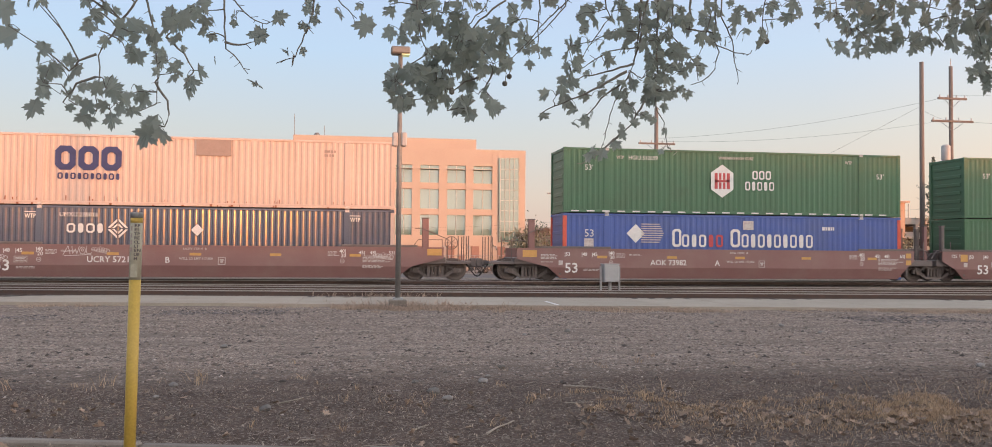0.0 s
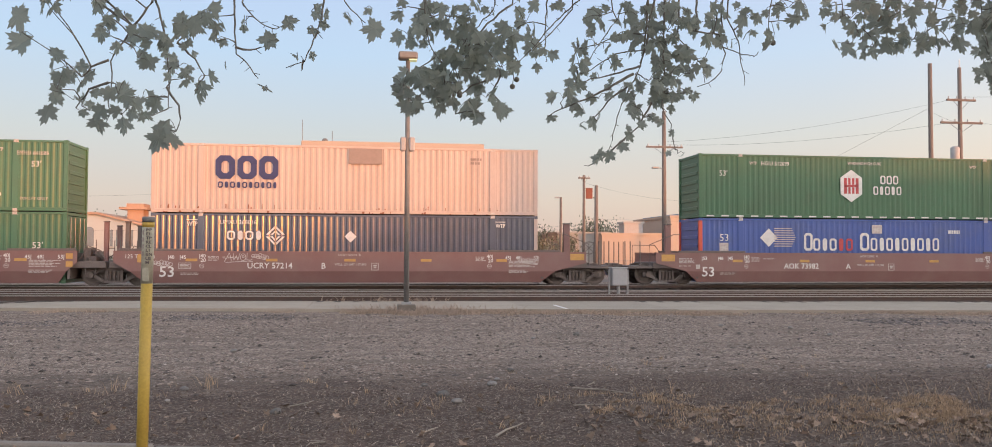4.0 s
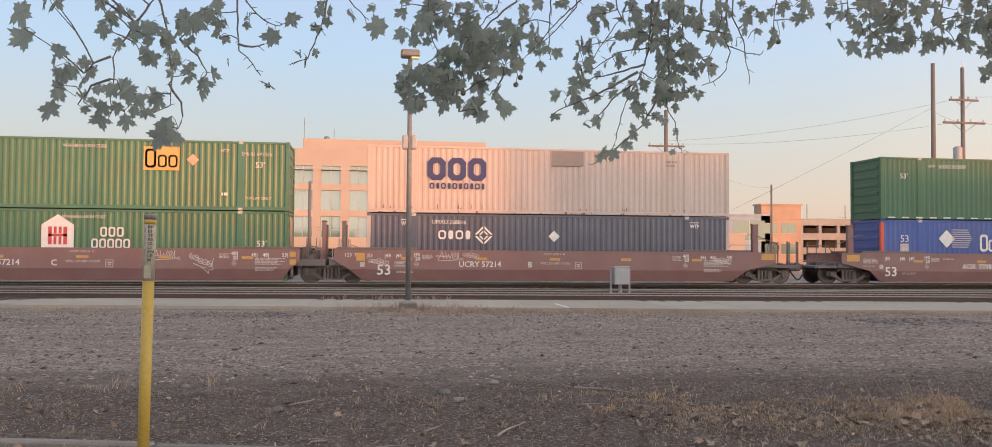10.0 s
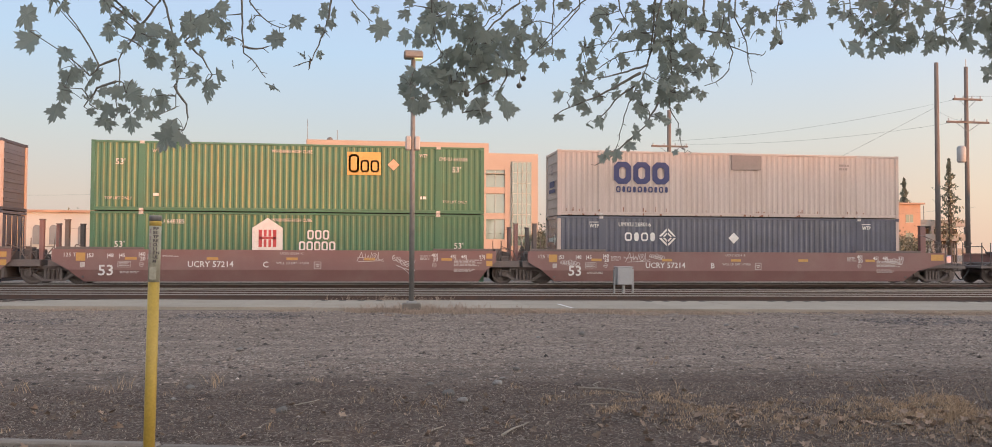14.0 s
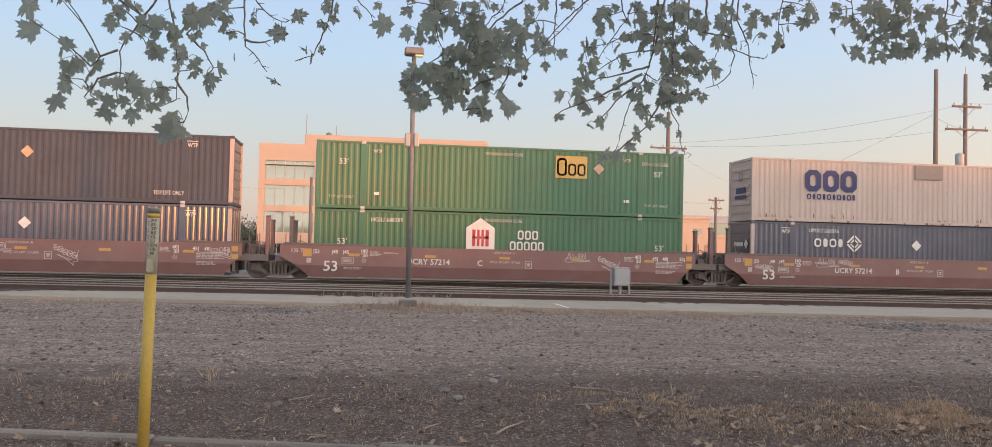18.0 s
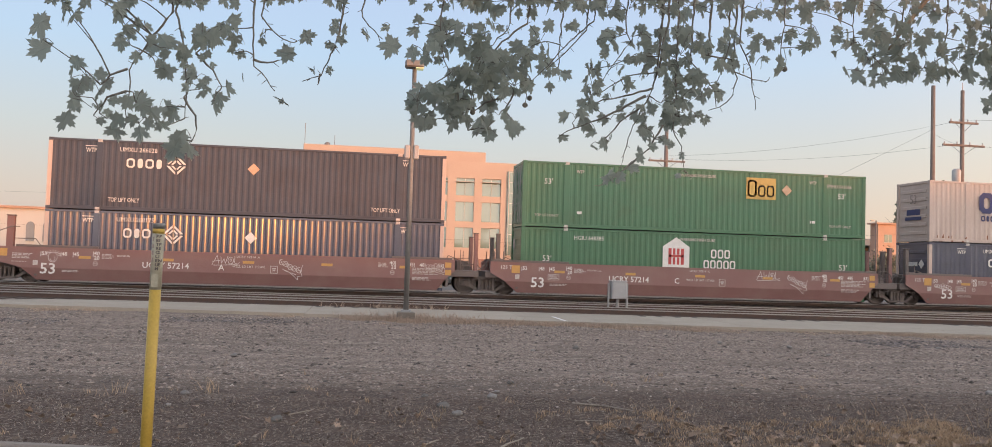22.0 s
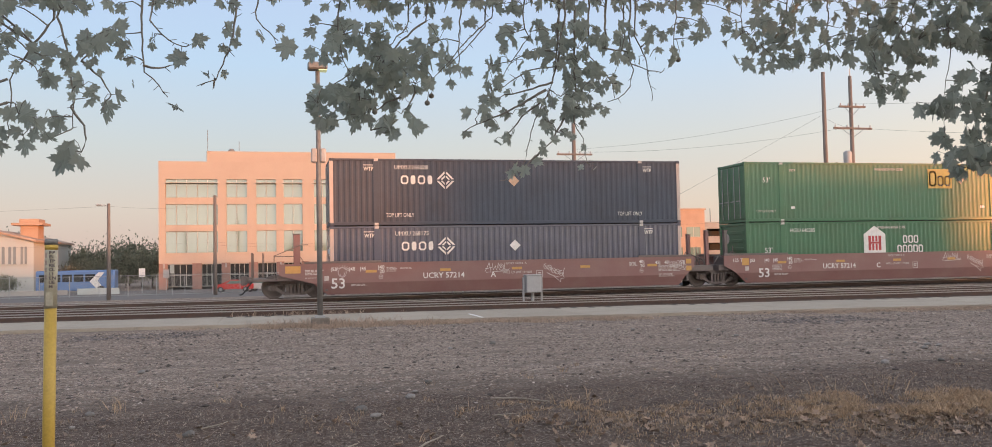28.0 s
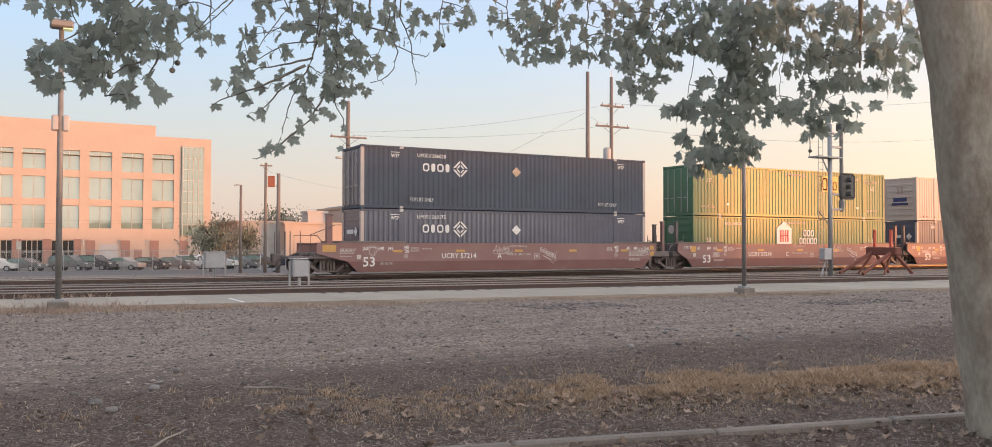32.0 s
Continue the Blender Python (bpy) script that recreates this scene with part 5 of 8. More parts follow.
BOUGHS.append((6.2, [
    (4.32, 3.38, 0.07, 0.08, 6, 0.14), (4.34, 3.22, 0.08, 0.05, 7, 0.14), (4.51, 3.25, 0.05, 0.06, 4, 0.15), (4.51, 3.51, 0.05, 0.07, 3, 0.13), (4.51, 3.36, 0.06, 0.04, 3, 0.14),
    (4.32, 3.54, 0.10, 0.03, 4, 0.12), (4.15, 3.53, 0.08, 0.03, 4, 0.13), (4.63, 3.40, 0.05, 0.03, 2, 0.15), (4.81, 3.43, 0.08, 0.04, 4, 0.14), (4.73, 3.55, 0.07, 0.03, 3, 0.12),
    (4.86, 3.25, 0.07, 0.07, 5, 0.14), (4.89, 3.56, 0.05, 0.05, 3, 0.14), (4.81, 3.02, 0.06, 0.04, 3, 0.14), (4.90, 3.10, 0.03, 0.04, 2, 0.12)]))
BOUGHS.append((6.1, [
    (4.60, 3.63, 0.09, 0.08, 6, 0.14), (4.57, 3.45, 0.05, 0.03, 2, 0.13), (4.70, 3.34, 0.12, 0.06, 6, 0.15), (4.84, 3.66, 0.11, 0.10, 7, 0.14), (4.98, 3.54, 0.12, 0.08, 8, 0.15),
    (5.02, 3.32, 0.13, 0.07, 9, 0.16), (5.20, 3.42, 0.12, 0.08, 10, 0.16), (5.23, 3.25, 0.11, 0.05, 5, 0.15), (4.77, 3.15, 0.07, 0.07, 4, 0.14), (4.70, 2.99, 0.05, 0.04, 2, 0.14),
    (4.88, 2.94, 0.08, 0.04, 4, 0.14), (5.02, 3.06, 0.08, 0.04, 4, 0.15), (5.31, 3.72, 0.13, 0.10, 9, 0.15), (5.46, 3.51, 0.14, 0.14, 16, 0.16)]))
BOUGHS.append((6.1, [
    (5.65, 3.73, 0.18, 0.14, 22, 0.16), (6.00, 3.75, 0.18, 0.17, 26, 0.17), (6.33, 3.82, 0.16, 0.15, 20, 0.17), (6.66, 3.88, 0.16, 0.14, 18, 0.17), (5.68, 3.39, 0.12, 0.08, 7, 0.15),
    (5.92, 3.44, 0.15, 0.14, 20, 0.17), (6.24, 3.51, 0.14, 0.16, 20, 0.17), (6.12, 3.22, 0.17, 0.16, 24, 0.17), (5.92, 3.08, 0.13, 0.11, 14, 0.17), (6.24, 2.99, 0.12, 0.14, 14, 0.17),
    (5.60, 3.06, 0.07, 0.07, 3, 0.15), (5.38, 2.84, 0.13, 0.06, 7, 0.17), (5.60, 2.88, 0.10, 0.07, 6, 0.16)]))
BOUGHS.append((6.1, [
    (5.87, 2.81, 0.15, 0.11, 16, 0.17), (5.99, 2.58, 0.14, 0.12, 16, 0.17), (5.68, 2.63, 0.10, 0.06, 5, 0.15), (5.41, 2.58, 0.07, 0.06, 4, 0.16), (5.60, 2.45, 0.12, 0.05, 6, 0.16),
    (5.45, 2.41, 0.07, 0.05, 3, 0.15), (5.91, 2.43, 0.13, 0.06, 9, 0.17), (5.68, 2.32, 0.14, 0.05, 7, 0.16), (6.23, 2.48, 0.07, 0.08, 5, 0.16), (6.36, 2.59, 0.04, 0.03, 1, 0.15),
    (6.66, 3.59, 0.10, 0.07, 6, 0.17), (6.45, 3.07, 0.07, 0.05, 4, 0.16), (6.61, 2.90, 0.15, 0.09, 10, 0.17), (6.88, 3.01, 0.11, 0.06, 6, 0.16)]))
BOUGHS.append((6.1, [
    (6.79, 3.35, 0.06, 0.09, 4, 0.16), (7.01, 3.56, 0.09, 0.19, 10, 0.18), (7.02, 3.94, 0.13, 0.10, 9, 0.16), (7.29, 3.91, 0.12, 0.15, 12, 0.18), (7.20, 3.52, 0.11, 0.14, 12, 0.18),
    (7.52, 3.62, 0.16, 0.16, 16, 0.18), (7.62, 3.99, 0.12, 0.12, 9, 0.18), (7.19, 3.23, 0.13, 0.11, 10, 0.18), (7.52, 3.29, 0.12, 0.10, 9, 0.18), (7.10, 2.90, 0.15, 0.09, 9, 0.18),
    (7.42, 2.99, 0.14, 0.09, 9, 0.18), (7.61, 2.84, 0.09, 0.07, 4, 0.18), (6.92, 2.70, 0.05, 0.05, 2, 0.16), (7.14, 2.78, 0.09, 0.06, 4, 0.16)]))
BOUGHS.append((6.1, [
    (7.86, 3.85, 0.12, 0.12, 10, 0.19), (7.96, 3.60, 0.13, 0.08, 8, 0.19), (8.11, 3.71, 0.12, 0.09, 8, 0.17), (8.37, 3.64, 0.14, 0.14, 12, 0.19), (8.17, 4.09, 0.13, 0.09, 7, 0.17),
    (8.53, 4.14, 0.12, 0.11, 7, 0.18), (8.58, 3.90, 0.12, 0.10, 7, 0.18), (8.68, 3.60, 0.07, 0.06, 3, 0.18), (8.01, 3.33, 0.12, 0.05, 5, 0.17), (8.26, 3.37, 0.11, 0.05, 4, 0.18),
    (8.47, 3.31, 0.08, 0.05, 3, 0.19), (7.95, 3.08, 0.02, 0.02, 1, 0.17), (8.11, 3.24, 0.08, 0.04, 2, 0.17)]))
BOUGHS.append((5.2, [
    (-1.86, 3.06, 0.05, 0.05, 3, 0.12), (-1.72, 3.13, 0.09, 0.04, 4, 0.12), (-1.60, 3.11, 0.08, 0.04, 4, 0.11), (-1.55, 3.01, 0.04, 0.03, 2, 0.12), (-1.41, 3.11, 0.07, 0.04, 4, 0.11),
    (-1.28, 3.13, 0.07, 0.04, 4, 0.11), (-1.16, 3.12, 0.07, 0.05, 5, 0.13), (-0.94, 3.13, 0.04, 0.04, 2, 0.10), (-0.71, 3.16, 0.04, 0.03, 2, 0.10), (-0.62, 3.15, 0.03, 0.04, 2, 0.10),
    (-0.52, 3.19, 0.03, 0.02, 2, 0.10), (-0.33, 3.17, 0.05, 0.04, 2, 0.11), (-0.05, 3.21, 0.03, 0.02, 2, 0.11), (0.12, 3.24, 0.04, 0.02, 2, 0.10)]))
BOUGHS.append((5.2, [
    (-1.84, 3.17, 0.05, 0.05, 3, 0.12), (-1.70, 3.23, 0.09, 0.04, 4, 0.12), (-1.58, 3.22, 0.08, 0.04, 4, 0.11), (-1.53, 3.12, 0.04, 0.03, 2, 0.12), (-1.39, 3.22, 0.07, 0.04, 4, 0.11),
    (-1.25, 3.24, 0.07, 0.04, 4, 0.11), (-1.13, 3.23, 0.07, 0.05, 5, 0.13), (-0.92, 3.24, 0.04, 0.04, 2, 0.10), (-0.69, 3.27, 0.04, 0.03, 2, 0.10), (-0.60, 3.26, 0.03, 0.04, 2, 0.10),
    (-0.49, 3.30, 0.03, 0.02, 2, 0.10), (-0.31, 3.28, 0.05, 0.04, 2, 0.11), (-0.03, 3.32, 0.03, 0.02, 2, 0.12), (0.14, 3.35, 0.04, 0.02, 2, 0.10)]))
BOUGHS.append((5.2, [
    (-1.85, 3.28, 0.05, 0.05, 2, 0.12), (-1.70, 3.34, 0.09, 0.04, 3, 0.12), (-1.58, 3.33, 0.08, 0.04, 3, 0.11), (-1.53, 3.23, 0.04, 0.03, 2, 0.12), (-1.39, 3.33, 0.07, 0.04, 3, 0.11),
    (-1.26, 3.35, 0.07, 0.04, 3, 0.11), (-1.13, 3.34, 0.07, 0.05, 4, 0.13), (-0.92, 3.35, 0.04, 0.04, 2, 0.10), (-0.69, 3.39, 0.04, 0.03, 2, 0.10), (-0.60, 3.37, 0.03, 0.04, 2, 0.10),
    (-0.49, 3.41, 0.03, 0.02, 2, 0.10), (-0.31, 3.39, 0.05, 0.04, 2, 0.11), (-0.03, 3.44, 0.03, 0.02, 2, 0.12), (0.14, 3.47, 0.04, 0.02, 2, 0.10)]))
BOUGHS.append((5.8, [
    (0.33, 3.40, 0.06, 0.05, 4, 0.12), (0.50, 3.39, 0.10, 0.06, 9, 0.14), (0.68, 3.42, 0.10, 0.06, 11, 0.14), (0.85, 3.42, 0.10, 0.06, 10, 0.14), (1.02, 3.41, 0.08, 0.06, 6, 0.13),
    (1.12, 3.45, 0.07, 0.05, 5, 0.12), (1.26, 3.48, 0.08, 0.04, 4, 0.12)]))
BOUGHS.append((5.8, [
    (0.36, 3.52, 0.06, 0.05, 4, 0.12), (0.53, 3.52, 0.10, 0.06, 9, 0.14), (0.71, 3.54, 0.10, 0.06, 11, 0.14), (0.89, 3.55, 0.10, 0.06, 10, 0.14), (1.06, 3.54, 0.08, 0.06, 6, 0.13),
    (1.15, 3.58, 0.07, 0.05, 5, 0.12), (1.29, 3.61, 0.08, 0.04, 4, 0.12)]))
BOUGHS.append((5.8, [
    (0.36, 3.65, 0.06, 0.05, 3, 0.12), (0.53, 3.65, 0.10, 0.06, 7, 0.14), (0.71, 3.68, 0.11, 0.06, 9, 0.14), (0.89, 3.68, 0.10, 0.06, 8, 0.14), (1.06, 3.67, 0.08, 0.06, 5, 0.13),
    (1.15, 3.71, 0.07, 0.05, 4, 0.12), (1.29, 3.74, 0.08, 0.04, 3, 0.12)]))
BOUGHS.append((5.6, [
    (1.30, 3.39, 0.08, 0.04, 5, 0.12), (1.46, 3.38, 0.07, 0.05, 5, 0.12), (1.61, 3.38, 0.09, 0.07, 8, 0.12), (1.80, 3.41, 0.09, 0.06, 8, 0.12), (1.98, 3.43, 0.10, 0.05, 8, 0.12),
    (2.16, 3.43, 0.10, 0.06, 9, 0.12), (2.35, 3.44, 0.09, 0.05, 7, 0.12), (2.52, 3.45, 0.07, 0.05, 5, 0.12)]))
BOUGHS.append((5.6, [
    (1.33, 3.52, 0.08, 0.04, 5, 0.12), (1.49, 3.50, 0.07, 0.05, 5, 0.12), (1.65, 3.51, 0.09, 0.07, 8, 0.12), (1.83, 3.54, 0.09, 0.06, 8, 0.12), (2.01, 3.56, 0.10, 0.05, 8, 0.12),
    (2.20, 3.56, 0.10, 0.06, 9, 0.12), (2.39, 3.57, 0.09, 0.05, 7, 0.12), (2.55, 3.58, 0.07, 0.05, 5, 0.12)]))
BOUGHS.append((5.6, [
    (1.33, 3.65, 0.08, 0.04, 4, 0.12), (1.49, 3.63, 0.07, 0.05, 4, 0.12), (1.65, 3.64, 0.09, 0.07, 6, 0.12), (1.83, 3.67, 0.09, 0.06, 6, 0.12), (2.01, 3.69, 0.10, 0.05, 6, 0.12),
    (2.20, 3.69, 0.10, 0.06, 7, 0.12), (2.39, 3.71, 0.09, 0.05, 6, 0.12), (2.55, 3.72, 0.07, 0.05, 4, 0.12)]))
BOUGHS.append((6.2, [
    (2.97, 3.65, 0.10, 0.07, 6, 0.14), (3.19, 3.66, 0.11, 0.07, 8, 0.14), (3.41, 3.68, 0.10, 0.07, 7, 0.14), (3.63, 3.70, 0.10, 0.06, 6, 0.14), (3.85, 3.70, 0.11, 0.07, 8, 0.14),
    (4.07, 3.70, 0.11, 0.08, 8, 0.14), (4.30, 3.73, 0.10, 0.07, 7, 0.14), (4.50, 3.72, 0.07, 0.07, 4, 0.14), (4.70, 3.75, 0.08, 0.06, 4, 0.15), (4.91, 3.77, 0.09, 0.06, 5, 0.15),
    (5.12, 3.76, 0.11, 0.07, 7, 0.15), (5.30, 3.76, 0.07, 0.07, 5, 0.15)]))
BOUGHS.append((6.2, [
    (3.01, 3.80, 0.10, 0.07, 6, 0.14), (3.23, 3.81, 0.11, 0.07, 8, 0.14), (3.45, 3.82, 0.10, 0.07, 7, 0.14), (3.67, 3.85, 0.10, 0.06, 6, 0.14), (3.89, 3.85, 0.11, 0.07, 8, 0.14),
    (4.11, 3.85, 0.11, 0.08, 8, 0.14), (4.34, 3.87, 0.10, 0.07, 7, 0.14), (4.54, 3.87, 0.07, 0.07, 4, 0.15), (4.75, 3.90, 0.08, 0.06, 4, 0.15), (4.95, 3.92, 0.09, 0.06, 5, 0.15),
    (5.16, 3.91, 0.11, 0.07, 7, 0.15), (5.34, 3.91, 0.07, 0.07, 5, 0.15)]))
BOUGHS.append((6.2, [
    (3.02, 3.95, 0.10, 0.07, 5, 0.14), (3.23, 3.96, 0.11, 0.07, 6, 0.14), (3.45, 3.98, 0.10, 0.07, 6, 0.14), (3.67, 4.00, 0.10, 0.06, 5, 0.14), (3.89, 4.00, 0.11, 0.07, 6, 0.14),
    (4.12, 4.01, 0.11, 0.08, 6, 0.14), (4.35, 4.03, 0.10, 0.07, 6, 0.14), (4.55, 4.02, 0.07, 0.07, 3, 0.15), (4.75, 4.06, 0.08, 0.06, 3, 0.15), (4.96, 4.08, 0.09, 0.06, 4, 0.15),
    (5.17, 4.07, 0.11, 0.07, 6, 0.15), (5.35, 4.07, 0.07, 0.07, 4, 0.15)]))
TWIGS = []                                  # each: how far off, then x, z from its root to its tip
TWIGS.append((5.2, [(-1.24, 3.04), (-1.20, 2.86), (-1.18, 2.70), (-1.17, 2.55), (-1.18, 2.43)]))
TWIGS.append((5.2, [(-1.17, 2.54), (-1.11, 2.43), (-1.10, 2.36), (-1.13, 2.29)]))
TWIGS.append((5.2, [(-1.26, 3.03), (-1.37, 2.89), (-1.45, 2.76), (-1.50, 2.69), (-1.50, 2.57), (-1.52, 2.45), (-1.52, 2.38)]))
TWIGS.append((5.2, [(-1.50, 2.69), (-1.59, 2.65), (-1.65, 2.59)]))
TWIGS.append((5.2, [(-1.50, 2.56), (-1.60, 2.52), (-1.68, 2.41)]))
TWIGS.append((5.2, [(-0.80, 3.07), (-0.80, 2.88), (-0.79, 2.76), (-0.72, 2.68), (-0.67, 2.62)]))
TWIGS.append((5.2, [(-0.79, 2.79), (-0.71, 2.77), (-0.65, 2.80)]))
TWIGS.append((5.2, [(-0.75, 3.05), (-0.66, 2.94), (-0.59, 2.91), (-0.55, 2.93)]))
TWIGS.append((5.2, [(-0.28, 3.09), (-0.31, 2.94), (-0.36, 2.82), (-0.40, 2.73), (-0.51, 2.69)]))
TWIGS.append((5.2, [(-0.40, 2.73), (-0.41, 2.67)]))
TWIGS.append((5.2, [(-0.17, 3.08), (-0.09, 3.01), (-0.04, 2.97)]))
TWIGS.append((5.2, [(-1.12, 2.80), (-1.02, 2.71), (-0.97, 2.62)]))
TWIGS.append((5.8, [(1.42, 3.34), (1.22, 3.15), (1.11, 3.02), (1.00, 2.90)]))
TWIGS.append((5.8, [(0.95, 3.29), (0.78, 3.15), (0.61, 2.95), (0.53, 2.80), (0.56, 2.63), (0.57, 2.54)]))
TWIGS.append((5.8, [(0.82, 3.24), (0.68, 3.10), (0.59, 2.97)]))
TWIGS.append((5.8, [(0.79, 2.77), (0.68, 2.72), (0.58, 2.65)]))
TWIGS.append((5.8, [(0.87, 2.79), (0.81, 2.68)]))
TWIGS.append((5.8, [(1.18, 3.15), (1.18, 2.98), (1.20, 2.91)]))
TWIGS.append((5.8, [(1.37, 3.27), (1.22, 3.11), (1.09, 2.97)]))
TWIGS.append((5.8, [(0.35, 3.22), (0.38, 3.00), (0.49, 2.84)]))
TWIGS.append((5.6, [(1.89, 3.33), (1.84, 3.02), (1.80, 2.85), (1.72, 2.68), (1.65, 2.51), (1.63, 2.40), (1.60, 2.28)]))
TWIGS.append((5.6, [(1.96, 3.31), (1.96, 3.03), (1.97, 2.77), (1.96, 2.58), (2.03, 2.47), (2.07, 2.30)]))
TWIGS.append((5.6, [(1.82, 2.96), (1.61, 2.93), (1.46, 2.82), (1.37, 2.79)]))
TWIGS.append((5.6, [(1.80, 2.85), (1.61, 2.79), (1.46, 2.76), (1.37, 2.71)]))
TWIGS.append((5.6, [(1.74, 2.80), (1.57, 2.69), (1.42, 2.62), (1.27, 2.56), (1.17, 2.50)]))
TWIGS.append((5.6, [(1.72, 2.72), (1.57, 2.61), (1.50, 2.52), (1.44, 2.46)]))
TWIGS.append((5.6, [(1.83, 3.07), (1.63, 3.06), (1.50, 2.99), (1.37, 2.96)]))
TWIGS.append((5.6, [(1.59, 3.27), (1.63, 3.16), (1.54, 3.03), (1.46, 2.90)]))
TWIGS.append((5.6, [(2.05, 3.05), (2.16, 2.95), (2.25, 2.87), (2.27, 2.76)]))
TWIGS.append((5.6, [(2.18, 3.10), (2.36, 3.09), (2.41, 2.96), (2.39, 2.85), (2.31, 2.76), (2.23, 2.74)]))
TWIGS.append((5.6, [(2.36, 3.00), (2.52, 2.96), (2.62, 2.95), (2.66, 2.99)]))
TWIGS.append((5.6, [(2.41, 3.20), (2.50, 3.05), (2.52, 2.90), (2.56, 2.77)]))
TWIGS.append((5.6, [(1.87, 2.60), (1.79, 2.45), (1.72, 2.38)]))
TWIGS.append((5.6, [(1.72, 2.39), (1.57, 2.25), (1.44, 2.17)]))
TWIGS.append((5.6, [(2.32, 3.13), (2.25, 2.91)]))
TWIGS.append((5.6, [(2.73, 3.35), (2.72, 3.19), (2.72, 3.08)]))
TWIGS.append((6.2, [(4.40, 3.63), (4.39, 3.38), (4.23, 3.28), (4.02, 3.24)]))
TWIGS.append((6.2, [(4.02, 3.59), (3.91, 3.41), (3.75, 3.33)]))
TWIGS.append((6.2, [(3.60, 3.57), (3.62, 3.44)]))
TWIGS.append((6.2, [(4.78, 3.63), (4.81, 3.43), (4.89, 3.15)]))
TWIGS.append((6.1, [(6.67, 4.05), (6.71, 3.65), (6.64, 3.33), (6.66, 3.09)]))
TWIGS.append((6.1, [(6.12, 4.01), (6.12, 3.46), (6.07, 2.98), (5.99, 2.55), (5.91, 2.40)]))
TWIGS.append((6.1, [(5.23, 3.85), (5.09, 3.55), (4.91, 3.28), (4.81, 3.04)]))
TWIGS.append((6.1, [(7.48, 4.17), (7.38, 3.60), (7.28, 3.14), (7.10, 2.81)]))
TWIGS.append((6.1, [(8.38, 4.29), (8.48, 3.93), (8.16, 3.48), (8.06, 3.27)]))
TWIGS.append((6.1, [(5.46, 3.86), (5.53, 3.34), (5.45, 2.93)]))
SEED_BALLS = [(0.95, 5.8, 2.72), (0.98, 5.8, 2.77), (0.57, 5.8, 2.68), (0.59, 5.8, 2.65), (4.99, 6.1, 2.92), (7.01, 6.1, 2.56), (2.74, 5.6, 3.04)]
M_bark = mat("mottled_plane_bark", (0.40, 0.355, 0.28), 0.9, spots=(0.22, 0.165, 0.12), scale=4.2, amount=0.85, fine=26, grain=0.18, bump=0.6, stretch=(1, 1, 0.45))
M_twig = mat("brown_twig", (0.17, 0.155, 0.135), 0.9, scale=6)
M_leaf = mat("plane_leaf", (0.195, 0.215, 0.190), 0.6, spots=(0.215, 0.22, 0.175), scale=5, amount=0.6, fine=40, grain=0.1, random_tone=0.3)
M_leaf2 = islands(mat("plane_leaf_mass", (0.195, 0.215, 0.190), 0.6, spots=(0.215, 0.22, 0.175), scale=5, amount=0.6, fine=40, grain=0.1), 0.3)
for m_ in (M_leaf, M_leaf2):
    p_ = m_.node_tree.nodes["Principled BSDF"]
    n_, l_ = m_.node_tree.nodes, m_.node_tree.links
    tr_ = n_.new("ShaderNodeBsdfTranslucent")
    tr_.inputs["Color"].default_value = (0.47, 0.51, 0.44, 1)
    mx_ = n_.new("ShaderNodeMixShader")
    mx_.inputs[0].default_value = 0.5
    l_.new(p_.outputs[0], mx_.inputs[1])
    l_.new(tr_.outputs[0], mx_.inputs[2])
    l_.new(mx_.outputs[0], next(x for x in n_ if x.type == "OUTPUT_MATERIAL").inputs["Surface"])


def leaf_outline(seed):
    """A five-lobed leaf, one unit wide, its stalk at the origin, tip towards -z."""
    rnd = random.Random(seed)
    pts = []
    tips = [(-126, 0.66), (-64, 0.90), (0, 1.05), (64, 0.90), (126, 0.66)]
    for i, (a, r) in enumerate(tips):
        a += rnd.uniform(-6, 6)
        r *= rnd.uniform(0.88, 1.1)
        for da, k in ((-24, 0.66), (-17, 0.86), (-10, 0.76), (0, 1.06), (10, 0.76), (17, 0.86), (24, 0.66)):
            pts.append((a + da, r * k))
        if i < 4:
            pts.append(((tips[i][0] + tips[i + 1][0]) / 2, 0.50 * rnd.uniform(0.8, 1.15)))
    return [(0.55 * r * math.sin(radians(a)), -0.35 - 0.55 * r * math.cos(radians(a))) for a, r in pts]


def leaf_data(seed):
    o = leaf_outline(seed)
    rnd = random.Random(seed + 50)
    curl, fold = rnd.uniform(0.1, 0.6), rnd.uniform(0.1, 0.9)
    vs = [(0, 0, -0.35)] + [(x, fold * abs(x) * 0.6 + curl * (z + 0.35) ** 2, z) for x, z in o] + [(0.008, 0, 0), (-0.008, 0, 0)]
    n = len(o)
    fs = [(0, i, i + 1) for i in range(1, n)] + [(0, n + 1, n + 2)] + [(0, n, n + 1), (0, n + 2, 1)]
    return np.array(vs), fs


LEAVES = [leaf_data(s) for s in range(11)]


